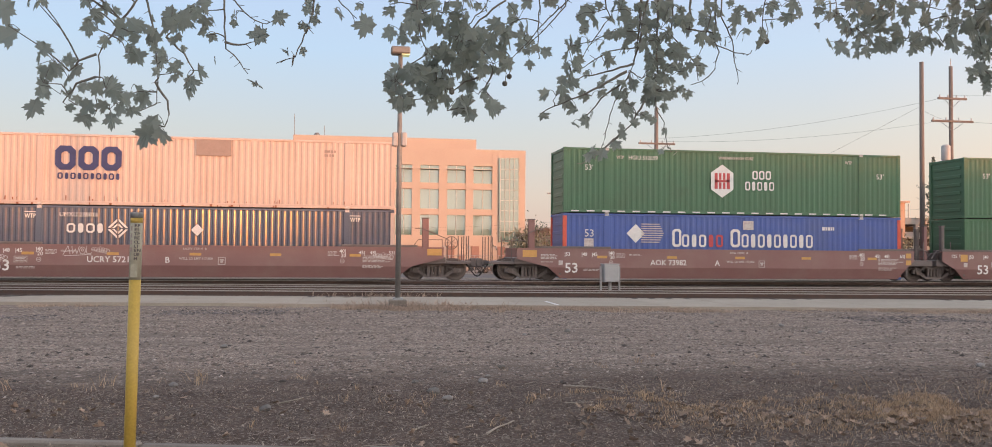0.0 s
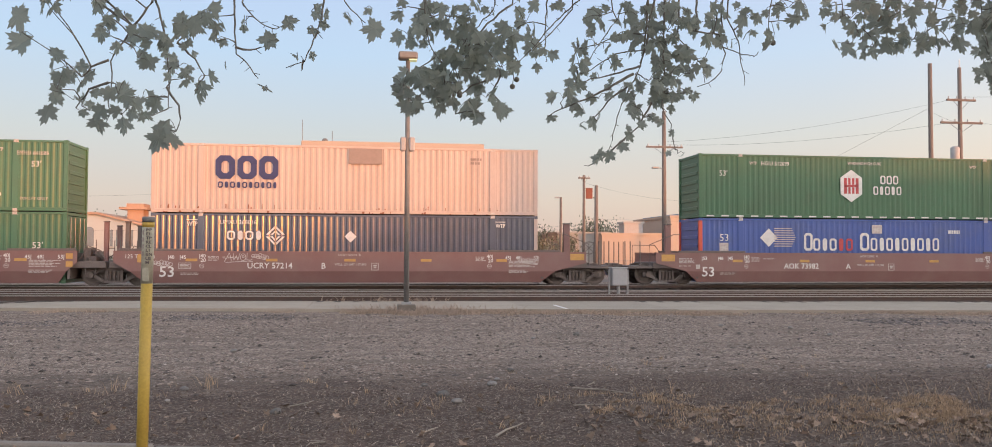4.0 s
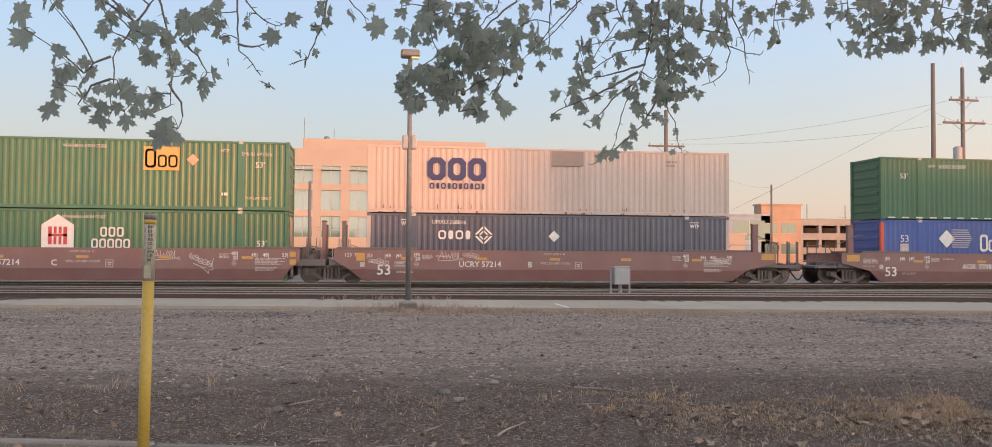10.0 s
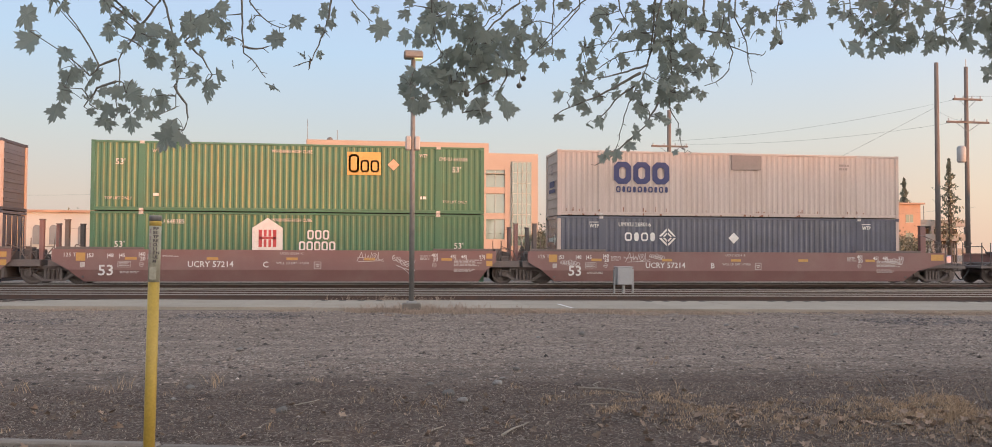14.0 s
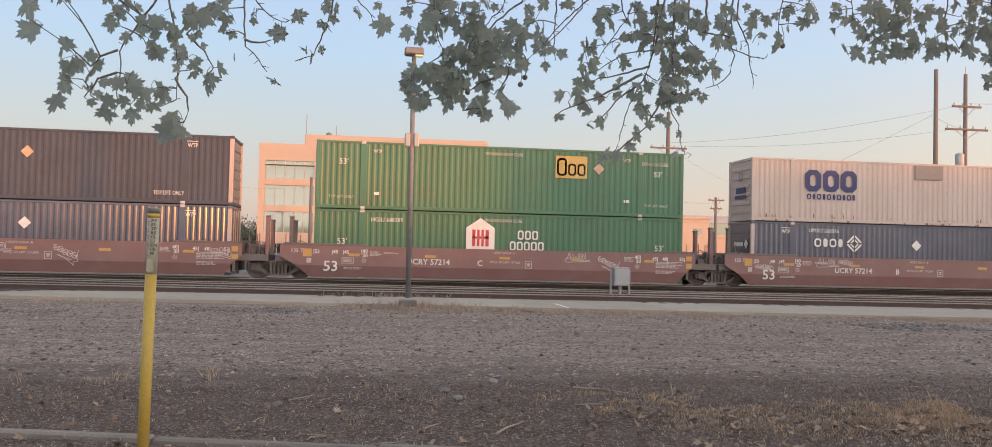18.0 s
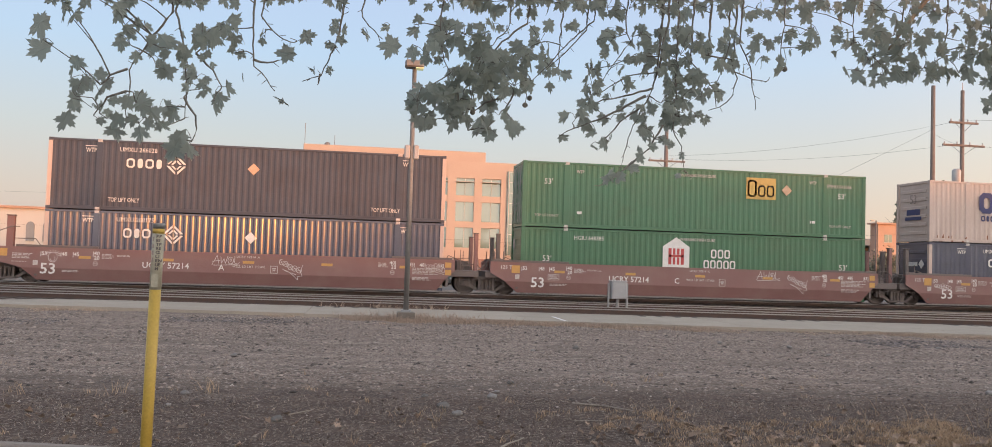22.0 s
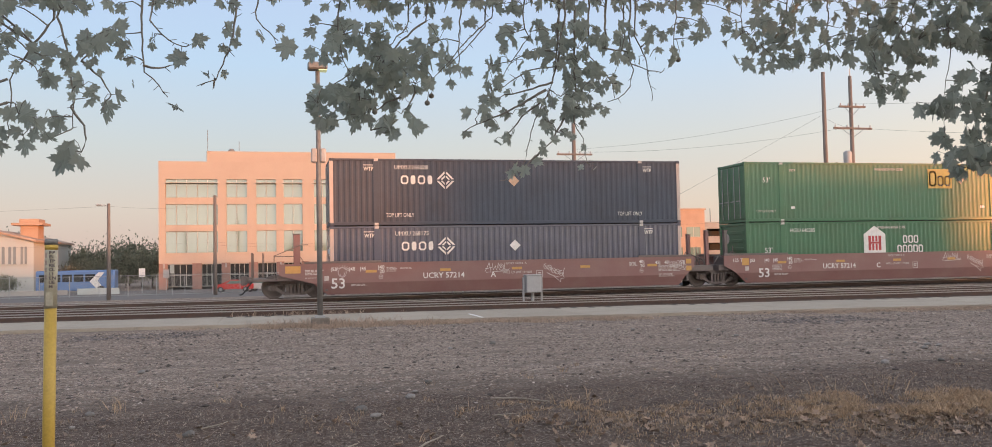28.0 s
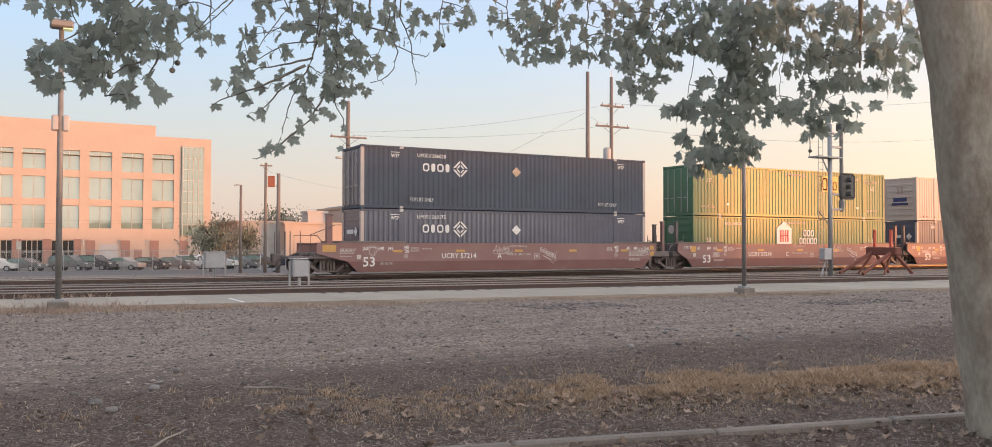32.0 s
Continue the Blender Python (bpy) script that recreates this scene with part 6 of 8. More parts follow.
def plane_tree():
    t = empty("plane_tree", (7.35, 4.5, 0), "tall plane tree with mottled bark and drooping lobed leaves", "tree")
    o = Vector((7.35, 4.5, 0))

    def loc(p):
        return Vector(p) - o
    edge = [(7.29, -0.2), (7.27, 0.0), (7.25, 0.35), (7.13, 0.95), (6.92, 1.9), (6.78, 3.0), (6.66, 3.6), (6.28, 4.6), (6.1, 5.6)]
    rad = [0.36, 0.31, 0.285, 0.29, 0.31, 0.31, 0.32, 0.29, 0.25]
    path = [(x + r, 4.5 + 0.03 * math.sin(z * 2), z) for (x, z), r in zip(edge, rad)]
    bm = B()
    k = 28
    rings = []
    fine = []
    for (a, ra), (b, rb) in zip(zip(path, rad), list(zip(path, rad))[1:]):
        for s in range(6):
            u = s / 6
            fine.append((Vector(a).lerp(Vector(b), u), ra + (rb - ra) * u))
    for p, r in fine:
        q = loc(p)
        ring = []
        for i in range(k):
            a = 2 * math.pi * i / k
            rr = r * (1 + 0.06 * noise.noise((math.cos(a) * 1.3, math.sin(a) * 1.3, p.z * 0.9)) + 0.02 * noise.noise((math.cos(a) * 4, math.sin(a) * 4, p.z * 3)))
            ring.append(bm.verts.new((q.x + rr * math.cos(a), q.y + rr * math.sin(a), q.z)))
        rings.append(ring)
    for a, b in zip(rings, rings[1:]):
        for i in range(k):
            bm.faces.new((a[i], a[(i + 1) % k], b[(i + 1) % k], b[i]))
    part("trunk", bm, M_bark, t, "pale mottled trunk", smooth=True)
    limbs = [([(6.6, 4.5, 4.3), (5.2, 4.9, 4.7), (3.6, 5.3, 4.75), (1.9, 5.6, 4.4), (0.3, 5.6, 4.0), (-1.3, 5.3, 3.75), (-2.4, 5.2, 3.5)], [0.16, 0.13, 0.10, 0.075, 0.055, 0.035, 0.015]),
             ([(6.5, 4.6, 4.9), (6.2, 5.4, 4.6), (6.2, 6.0, 4.2), (6.1, 6.2, 3.5), (5.9, 6.2, 2.8)], [0.10, 0.06, 0.03, 0.016, 0.006]),
             ([(5.2, 4.9, 4.7), (4.6, 5.8, 4.3), (4.2, 6.2, 3.8), (3.9, 6.2, 3.4)], [0.07, 0.04, 0.02, 0.008]),
             ([(6.7, 4.6, 5.0), (7.2, 5.4, 4.8), (7.4, 5.8, 4.2), (7.5, 5.9, 3.4)], [0.10, 0.06, 0.03, 0.010]),
             ([(6.35, 4.5, 5.2), (6.0, 4.2, 6.5), (5.2, 4.2, 8.0)], [0.22, 0.16, 0.08]),
             ([(6.4, 4.5, 5.2), (7.2, 4.2, 6.6), (8.2, 4.0, 8.2)], [0.2, 0.15, 0.08])]
    for pts, rr in limbs:
        part("limb", tube(B(), [loc(p) for p in pts], rr, 10), M_bark, t, smooth=True)
    tb = []
    spurs = B()
    for far, tw in TWIGS:
        rnd = random.Random(int(tw[0][0] * 100))
        pts = [Vector((x, far + 0.02 * i, z)) for i, (x, z) in enumerate(tw)]
        if tw[0][1] > 2.9:
            pts.insert(0, pts[0] + Vector((0.05, 0.05, 0.55)))
        path = []
        for a, b in zip(pts, pts[1:]):
            k = max(2, round((b - a).length / 0.05))
            for q in range(k):
                path.append(a.lerp(b, q / k) + Vector((rnd.uniform(-1, 1), rnd.uniform(-1, 1), rnd.uniform(-1, 1))) * 0.006)
        path.append(pts[-1])
        thick = 0.0085 if len(tw) > 4 else 0.006
        part("branch", tube(B(), [loc(p) for p in path], [thick * (1 - i / len(path)) + 0.0022 for i in range(len(path))], 5), M_twig, t)
        tb += path
        for p in path[2:]:
            if rnd.random() < 0.45:
                d = Vector((rnd.uniform(-1, 1), rnd.uniform(-0.5, 0.5), rnd.uniform(-0.9, 0.5))).normalized() * rnd.uniform(0.012, 0.05)
                tube(spurs, [loc(p), loc(p + d)], [0.0026, 0.0018], 3, False)
    rnd = random.Random(77)
    meshes = [raw("leaf", v, f, M_leaf) for v, f in LEAVES]
    mv, mf, count = [], [], 0
    stalks = B()
    for far, clumps in BOUGHS:
        for cx, cz, rx, rz, n, wide in clumps:
            # a thin branchlet runs from the nearest twig into the clump
            core = Vector((cx, far, cz))
            near = min(tb, key=lambda q: (q - core).length_squared)
            if n > 1 and 0.05 < (near - core).length < 0.7:
                mid = near.lerp(core, 0.5) + Vector((rnd.uniform(-1, 1), 0, rnd.uniform(-0.2, 1))) * 0.03
                part("twig", tube(B(), [loc(near), loc(near.lerp(mid, 0.5)) + Vector((0.006, 0, 0)), loc(mid), loc(core)], [0.0045, 0.004, 0.0032, 0.002], 4), M_twig, t)
            spread = min(0.28, 0.08 + 0.012 * n)
            taken = []
            for i in range(round(n * (1.75 if far == 6.1 else 0.62 if far == 6.2 and cz > 3.75 else 0.8 if cz > 3.15 else 1.1)) if n > 2 else n):
                best, gap = None, -1
                for _ in range(7):
                    while True:
                        a, b, c = (rnd.uniform(-1, 1) for _ in range(3))
                        if a * a + c * c < 1.0:
                            break
                    d = min([(a - u) ** 2 + (c - v) ** 2 for u, v in taken] or [9])
                    if d > gap:
                        best, gap = (a, b, c), d
                a, b, c = best
                taken.append((a, c))
                p = Vector((cx + a * rx, far + b * spread, cz + c * rz))
                size = wide * rnd.uniform(0.66, 1.14)
                rot = Euler((radians(rnd.gauss(-10, 24)), radians(rnd.gauss(0, 48)), radians(rnd.gauss(0, 44)))).to_matrix().to_4x4()
                m = Matrix.Translation(loc(p)) @ rot @ Matrix.Diagonal((size, size, size, 1)) @ Matrix.Translation((0, 0, 0.45))
                tip = m @ Vector((0, 0, 0))
                near_tip = min((near, core), key=lambda q: (loc(q) - tip).length_squared)
                if 0.02 < (loc(near_tip) - tip).length < 0.26:
                    tube(stalks, [tip, (tip + loc(near_tip)) / 2 + Vector((0, 0, 0.015)), loc(near_tip)], 0.0021, 3, False)
                vi = rnd.randrange(len(LEAVES))
                if count < 300:
                    lf = new("leaf", meshes[vi])
                    lf.parent, lf.matrix_basis = t, m
                    count += 1
                else:
                    v, f = LEAVES[vi]
                    base = len(mv)
                    mv += [tuple(m @ Vector(q)) for q in v]
                    mf += [tuple(base + j for j in q) for q in f]
    part("stalk_mass", stalks, M_twig, t)["kind"] = "stuff"
    part("spur_mass", spurs, M_twig, t)["kind"] = "stuff"
    # the rest of the crown, higher than the view
    rnd = random.Random(5)
    for i in range(2600):
        a, b, c = rnd.gauss(0, 1), rnd.gauss(0, 1), rnd.uniform(0, 1)
        p = Vector((5.2 + a * 3.0, 3.6 + b * 1.9, 5.0 + c * 4.5))
        if p.z < 4.6 + 0.25 * abs(p.x - 6):
            continue
        size = rnd.uniform(0.12, 0.2)
        m = Matrix.Translation(loc(p)) @ Euler((rnd.uniform(-1, 1), rnd.uniform(-1, 1), rnd.uniform(0, 6))).to_matrix().to_4x4() @ Matrix.Diagonal((size, size, size, 1))
        v, f = LEAVES[i % len(LEAVES)]
        base = len(mv)
        mv += [tuple(m @ Vector(q)) for q in v]
        mf += [tuple(base + j for j in q) for q in f]
    fo = new("foliage", raw("foliage", mv, mf, M_leaf2))
    fo.parent = t
    fo["kind"] = "stuff"
    for x, y, z in SEED_BALLS:
        bm = B()
        bmesh.ops.create_icosphere(bm, subdivisions=2, radius=0.019)
        bm.transform(Matrix.Translation(loc((x, y, z))))
        tube(bm, [loc((x, y, z)), loc((x + 0.01, y, z + 0.07)), loc((x - 0.01, y, z + 0.15))], 0.0025, 4)
        part("seed_ball", bm, M_twig, t, "round brown seed ball", smooth=True)


plane_tree()


# ---------------------------------------------------------------- pink office building
M_pink = mat("salmon_stucco", (0.45, 0.365, 0.305), 0.9, spots=(0.40, 0.32, 0.262), scale=0.25, amount=0.5, fine=6, grain=0.04)
M_pinkdark = mat("brown_stone_base", (0.30, 0.18, 0.15), 0.85, scale=0.8)
M_pane = glass("green_office_glass", (0.15, 0.21, 0.18))
M_pane.node_tree.nodes["Principled BSDF"].inputs["IOR"].default_value = 1.72
M_panedark = mat("dark_shopfront_glass", (0.03, 0.03, 0.03), 0.12, scale=0.4, spec=0.3)
M_frame = mat("pale_window_frame", (0.42, 0.42, 0.38), 0.6)
M_asphalt = mat("car_park_asphalt", (0.135, 0.122, 0.118), 0.95, spots=(0.17, 0.155, 0.145), scale=0.2, fine=5, grain=0.15)
G = -1.45                                   # level of the car park


def office():
    t = empty("office_building", (0, 125, G), "four-storey salmon stucco office block with green glass windows", "building")
    cols = [(-14.93, -8.17), (-7.05, -4.3), (-3.08, -0.39), (0.60, 3.20), (4.78, 7.15), (8.3, 11.0), (12.2, 14.87), (16.0, 18.76)]
    rows = [(0.5, 3.45), (4.95, 7.9), (8.75, 11.6), (12.5, 15.05)]
    x0, x1, top = -15.8, 23.65, 17.45
    # wall as piers and spandrels round the openings
    bm = B()
    xs = [x0] + [v for c in cols for v in c] + [19.7]
    for i in range(0, len(xs), 2):
        box(bm, xs[i], 0, 4.0, xs[i + 1], 0.6, top)
    prev = 4.0
    for a, b in rows[1:]:
        for c0, c1 in cols:
            box(bm, c0, 0.02, prev, c1, 0.6, a)
        prev = b
    for c0, c1 in cols:
        box(bm, c0, 0.02, prev, c1, 0.6, top)
    box(bm, 22.7, 0, 4.0, x1, 0.6, top)
    box(bm, 19.7, 0, 16.3, 22.7, 0.6, top)
    box(bm, 19.7, 0, 0.0, 22.7, 0.6, 4.0)
    part("wall", bm, M_pink, t, "salmon stucco front wall")
    bm = B()
    box(bm, x0, 0.6, 0, x0 + 0.5, 30, top)
    box(bm, x1 - 0.5, 0.6, 0, x1, 30, top)
    box(bm, x0, 29.5, 0, x1, 30, top)
    part("wall", bm, M_pink, t)
    part("roof", box(B(), x0, 0.5, top - 0.6, x1, 29.6, top - 0.4), M_pinkdark, t)
    pent = part("penthouse", box(B(), -9.9, 4, top - 0.5, 16.9, 24, top + 1.95, 0.05), M_pink, t, "set-back roof storey")
    for x, h in ((-9.8, 3.2), (-5.5, 1.6)):
        part("aerial", tube(B(), [(x, 5, top + 1.9), (x, 5, top + 1.9 + h)], 0.04, 5), M_pole, pent)
    bm = B()
    bmesh.ops.create_uvsphere(bm, u_segments=10, v_segments=6, radius=0.5)
    bm.transform(Matrix.Translation((-6.6, 6, top + 2.1)))
    part("roof_vent", bm, M_pole, pent)
    # lower storey: dark piers and tall windows
    g = [(-14.7, -11.5), (-10.3, -7.7), (-6.6, -4.1), (-2.9, -0.4), (0.6, 3.0), (4.0, 6.6)]
    xs = [x0] + [v for c in g for v in c] + [7.4]
    for i in range(0, len(xs), 2):
        part("stone_pier", box(B(), xs[i], -0.1, 0, xs[i + 1], 0.6, 3.55), M_pinkdark, t, "brown stone pier")
    part("wall", box(B(), x0, 0.0, 3.45, 19.7, 0.6, 4.0), M_pink, t)
    part("wall", box(B(), 7.4, 0.05, 0.0, 19.7, 0.6, 3.45), M_pink, t)
    for xa in (8.0, 12.2, 15.8, 19.6, 22.9):
        part("stone_pier", box(B(), xa, -0.1, 0, xa + 1.1, 0.05, 3.4), M_pinkdark, t)
    part("garage_door", box(B(), 9.6, -0.01, 0.2, 11.8, 0.06, 2.9), M_grey, t, "pale roller door")
    part("door", box(B(), 13.8, -0.01, 0.0, 14.8, 0.06, 2.2), M_pinkdark, t)
    for xa in (-15.2, -7.2, 0.1, 7.6, 11.9, 15.4, 19.3, 23.3):
        part("wall_lamp", box(B(), xa, -0.25, 2.9, xa + 0.16, -0.1, 3.5), M_grey, t, "pale wall lamp")

    def window(c0, c1, a, b, nx, nz, ground=False):
        w = part("window", box(B(), c0, 0.42, a, c1, 0.46, b), M_panedark if ground else M_pane, t, "dark glass shopfront window" if ground else "green glass window")
        bm = B()
        for i in range(nx + 1):
            x = c0 + (c1 - c0) * i / nx
            box(bm, x - 0.04, 0.34, a, x + 0.04, 0.42, b)
        for j in range(nz + 1):
            z = a + (b - a) * j / nz
            box(bm, c0, 0.345, z - 0.04, c1, 0.415, z + 0.04)
        part("window_frame", bm, M_frame, w)
        return w
    for k, (a, b) in enumerate(rows[1:]):
        for i, (c0, c1) in enumerate(cols):
            w = window(c0, c1, a, b, 5 if i == 0 else 2, 1)
            if k == 2:
                part("sun_shade", box(B(), c0, -0.5, b - 0.62, c1, 0.4, b - 0.52), M_frame, w)
    for c0, c1 in g:
        window(c0, c1, 0.4, 3.4, 4, 2, True)
    # tall glazed bay
    bay = part("glass_bay", box(B(), 19.72, -0.25, 4.02, 22.68, 0.3, 16.28), M_pane, t, "tall green glazed bay")
    bm = B()
    for i in range(5):
        x = 19.9 + 2.7 * i / 4
        box(bm, x - 0.05, -0.32, 4.0, x + 0.05, -0.25, 16.25)
    for j in range(9):
        z = 4.05 + 12.1 * j / 8
        box(bm, 19.9, -0.31, z - 0.04, 22.6, -0.25, z + 0.04)
    part("bay_frame", bm, M_frame, bay)


office()


# ---------------------------------------------------------------- car park, fence, parked cars
part("car_park", raw("car_park", [(-60, 84, G + 0.03), (70, 84, G + 0.03), (70, 124.5, G + 0.03), (-60, 124.5, G + 0.03)], [(0, 1, 2, 3)], M_asphalt))
tagged(bpy.data.objects["car_park"], "dark asphalt car park before the office block", "car park", kind="structure")


def car(colour, kind="saloon"):
    t = empty("parked_car", (0, 0, 0), "", "car", "cars parked by the fence")
    m = mat("car_paint_" + colour[0], colour[1], 0.25, 0.0, scale=0.5, amount=0.1, grain=0.02)
    if kind == "pickup":
        prof = [(-2.7, 0.45), (-2.7, 1.05), (-0.75, 1.08), (-0.7, 1.75), (0.6, 1.75), (1.15, 1.15), (2.6, 1.0), (2.7, 0.45)]
        glassp = [(-0.55, 1.15), (-0.5, 1.65), (0.5, 1.65), (0.9, 1.15)]
    elif kind == "suv":
        prof = [(-2.3, 0.4), (-2.35, 1.0), (-2.1, 1.65), (0.2, 1.72), (1.0, 1.1), (2.2, 0.95), (2.3, 0.4)]
        glassp = [(-2.0, 1.05), (-1.85, 1.55), (0.1, 1.6), (0.7, 1.1)]
    else:
        prof = [(-2.25, 0.35), (-2.3, 0.95), (-1.6, 1.02), (-0.9, 1.42), (0.35, 1.44), (1.15, 0.98), (2.2, 0.82), (2.3, 0.35)]
        glassp = [(-1.35, 1.0), (-0.8, 1.35), (0.3, 1.36), (0.85, 0.99)]
    bm = B()
    prism(bm, prof, -0.88, 0.88)
    bmesh.ops.bevel(bm, geom=list(bm.edges), offset=0.08, segments=2, affect="EDGES")
    body = part("body", bm, m, t, smooth=False)
    for s in (-1, 1):
        bm = B()
        prism(bm, glassp, s * 0.86, s * 0.895)
        part("window", bm, M_pane, t)
    bm = B()
    a, b = (glassp[2], glassp[3])
    v = [bm.verts.new((a[0] + 0.06, -0.7, a[1] + 0.03)), bm.verts.new((b[0] + 0.16, -0.76, b[1] + 0.04)), bm.verts.new((b[0] + 0.16, 0.76, b[1] + 0.04)), bm.verts.new((a[0] + 0.06, 0.7, a[1] + 0.03))]
    bm.faces.new(v)
    part("windscreen", bm, M_pane, t)
    for x in (-1.4, 1.4):
        for s in (-1, 1):
            bm = tube(B(), [(x, s * 0.70, 0.33), (x, s * 0.90, 0.33)], 0.33, 14)
            w = part("wheel", bm, M_black, t)
            bm = tube(B(), [(x, s * 0.90, 0.33), (x, s * 0.91, 0.33)], 0.19, 10)
            part("rim", bm, M_galv, w)
    for s in (-1, 1):
        z = prof[-2][1] - 0.14
        bm = box(B(), prof[-2][0] - 0.05, s * 0.62 - 0.18, z - 0.07, prof[-2][0] + 0.09, s * 0.62 + 0.18, z + 0.07, 0.02)
        part("headlight", bm, M_frame, t)
    return t


COLS = {"grey": (0.16, 0.155, 0.155), "silver": (0.33, 0.33, 0.33), "white": (0.62, 0.60, 0.58), "black": (0.06, 0.058, 0.06), "red": (0.55, 0.03, 0.025), "brown": (0.12, 0.08, 0.06), "blue": (0.03, 0.04, 0.08)}
for x, c, kind, turn in ((-5.2, "red", "saloon", 178), (-1.8, "white", "saloon", -20), (0.8, "grey", "saloon", -35), (5.4, "grey", "suv", -38), (7.8, "black", "suv", -40), (10.7, "silver", "saloon", -38), (13.3, "black", "saloon", -38), (16.0, "grey", "saloon", -40), (18.4, "white", "suv", -36), (20.6, "white", "pickup", -38), (23.6, "grey", "saloon", -40), (25.8, "brown", "suv", -38), (29.0, "blue", "saloon", -38)):
    cc = car((c, COLS[c]), kind)
    cc["label"] = {"saloon": f"{c} saloon car parked on the asphalt by the fence", "suv": f"{c} sport utility car parked on the asphalt by the fence", "pickup": f"{c} pickup truck parked on the asphalt by the fence"}[kind]
    cc.matrix_basis = pose(x, 106, G + 0.03, 0, 0, turn)


def chain_fence():
    t = empty("chain_fence", (0, 101, G), "tall chain-link fence on thin steel posts along the car park", "fence")
    bm0 = mesh_of(tube(B(), [(0, 0, 0), (0, 0, 2.3)], 0.04, 6), "post", M_galv)
    for i in range(34):
        put(bm0, "post", t, -42 + i * 2.9, 0, 0)
    for z in (0.15, 2.25):
        part("rail", tube(B(), [(-42, 0, z), (54, 0, z)], 0.025, 5), M_galv, t)
    bm = B()
    for i in range(480):
        x = -42 + i * 0.2
        for s in (1, -1):
            a = bm.verts.new((x, 0, 0.15))
            b = bm.verts.new((x + 0.012, 0, 0.15))
            c = bm.verts.new((x + s * 2.1 + 0.012, 0, 2.25))
            d = bm.verts.new((x + s * 2.1, 0, 2.25))
            bm.faces.new((a, b, c, d))
    w = part("wire_mesh", bm, M_galv, t)
    w["kind"] = "stuff"


chain_fence()


# ---------------------------------------------------------------- poles and wires
def pole(x, y, z, h, r=0.15, label="weathered timber utility pole", extra=()):
    t = empty("utility_pole", (x, y, z), label, "utility pole", "utility poles beyond the tracks")
    part("shaft", tube(B(), [(0, 0, 0), (0, 0, h)], [r, r * 0.72], 10), M_wood, t, smooth=True)
    for kind, hz, w in extra:
        if kind == "arm":
            arm = part("crossarm", box(B(), -w / 2, -0.19, hz - 0.06, w / 2, -0.07, hz + 0.06), M_wood, t)
            for k in range(4):
                xx = -w / 2 + 0.12 + k * (w - 0.24) / 3
                part("insulator", tube(B(), [(xx, -0.13, hz + 0.06), (xx, -0.13, hz + 0.24)], [0.05, 0.03], 6), M_grey, arm)
            for s in (-1, 1):
                part("brace", tube(B(), [(s * w * 0.28, -0.15, hz - 0.05), (0, -0.12, hz - 0.6)], 0.02, 4), M_galv, arm)
        elif kind == "can":
            part("transformer", tube(B(), [(-0.45, -0.1, hz), (-0.45, -0.1, hz + 0.1), (-0.45, -0.1, hz + 0.95), (-0.45, -0.1, hz + 1.05)], [0.22, 0.27, 0.27, 0.15], 12), M_grey, t, "grey transformer can", smooth=True)
        elif kind == "light":
            part("lamp_arm", tube(B(), [(0, 0, hz), (-0.5 * w, -0.1, hz + 0.15), (-w, -0.2, hz + 0.15)], 0.04, 6), M_galv, t)
            part("lamp_head", box(B(), -w - 0.4, -0.32, hz + 0.08, -w + 0.1, -0.08, hz + 0.22, 0.03), M_galv, t)
        elif kind == "sign":
            part("hung_sign", box(B(), 0.15, -0.25, hz, 0.85, -0.17, hz + 1.1, 0.03), M_rustred, t, "faded orange-red hanging sign")
        elif kind == "peg":
            part("top_pin", tube(B(), [(0, 0, h), (0, 0, h + w)], 0.02, 5), M_galv, t)
    return t


pole(32.76, 47, 0, 12.9, 0.165, "plain stout timber pole with a guy wire")
pole(37.1, 50.3, 0, 13.5, 0.165, "timber utility pole with two crossarms and a transformer", (("arm", 11.4, 2.0), ("arm", 9.95, 2.9), ("can", 7.4, 0), ("peg", 0, 0.5)))
pole(21.6, 62, -0.4, 12.6, 0.19, "timber utility pole with a crossarm", (("arm", 9.9, 2.8), ("light", 8.2, 0.6), ("peg", 0, 0.5)))
pole(-15.9, 90, G, 9.3, 0.20, "tan timber pole with a street light arm", (("light", 9.0, 0.7),))
pole(-6.7, 98, G, 10.7, 0.22, "dark timber utility pole before the office block")
pole(20.0, 90, G, 9.0, 0.17, "slim pole with a small lamp", (("light", 8.8, 0.3),))
pole(21.5, 86, G, 11.0, 0.17, "timber utility pole hung with an orange sign", (("arm", 10.7, 1.2), ("sign", 8.6, 0)))
pole(21.2, 80, G, 9.5, 0.22, "bare timber pole beyond the tracks")
pole(32.75, 80, G, 8.7, 0.16, "timber utility pole with small crossarms", (("arm", 8.4, 1.6), ("arm", 7.6, 1.2)))
pole(62.2, 100, G, 9.7, 0.12, "slim street light beyond the tracks", (("light", 9.5, 0.5),))
pole(53.0, 110, G, 12.3, 0.17, "tall timber utility pole far off")


def wire(a, b, sag, r=0.0065):
    a, b = Vector(a), Vector(b)
    pts = [a.lerp(b, u) - Vector((0, 0, sag * 4 * u * (1 - u))) for u in (i / 14 for i in range(15))]
    ob = new("overhead_wire", mesh_of(tube(B(), pts, r, 4), "overhead_wire", M_wire))
    return tagged(ob, "thin black overhead wire slung between poles", "wire", "overhead wires")


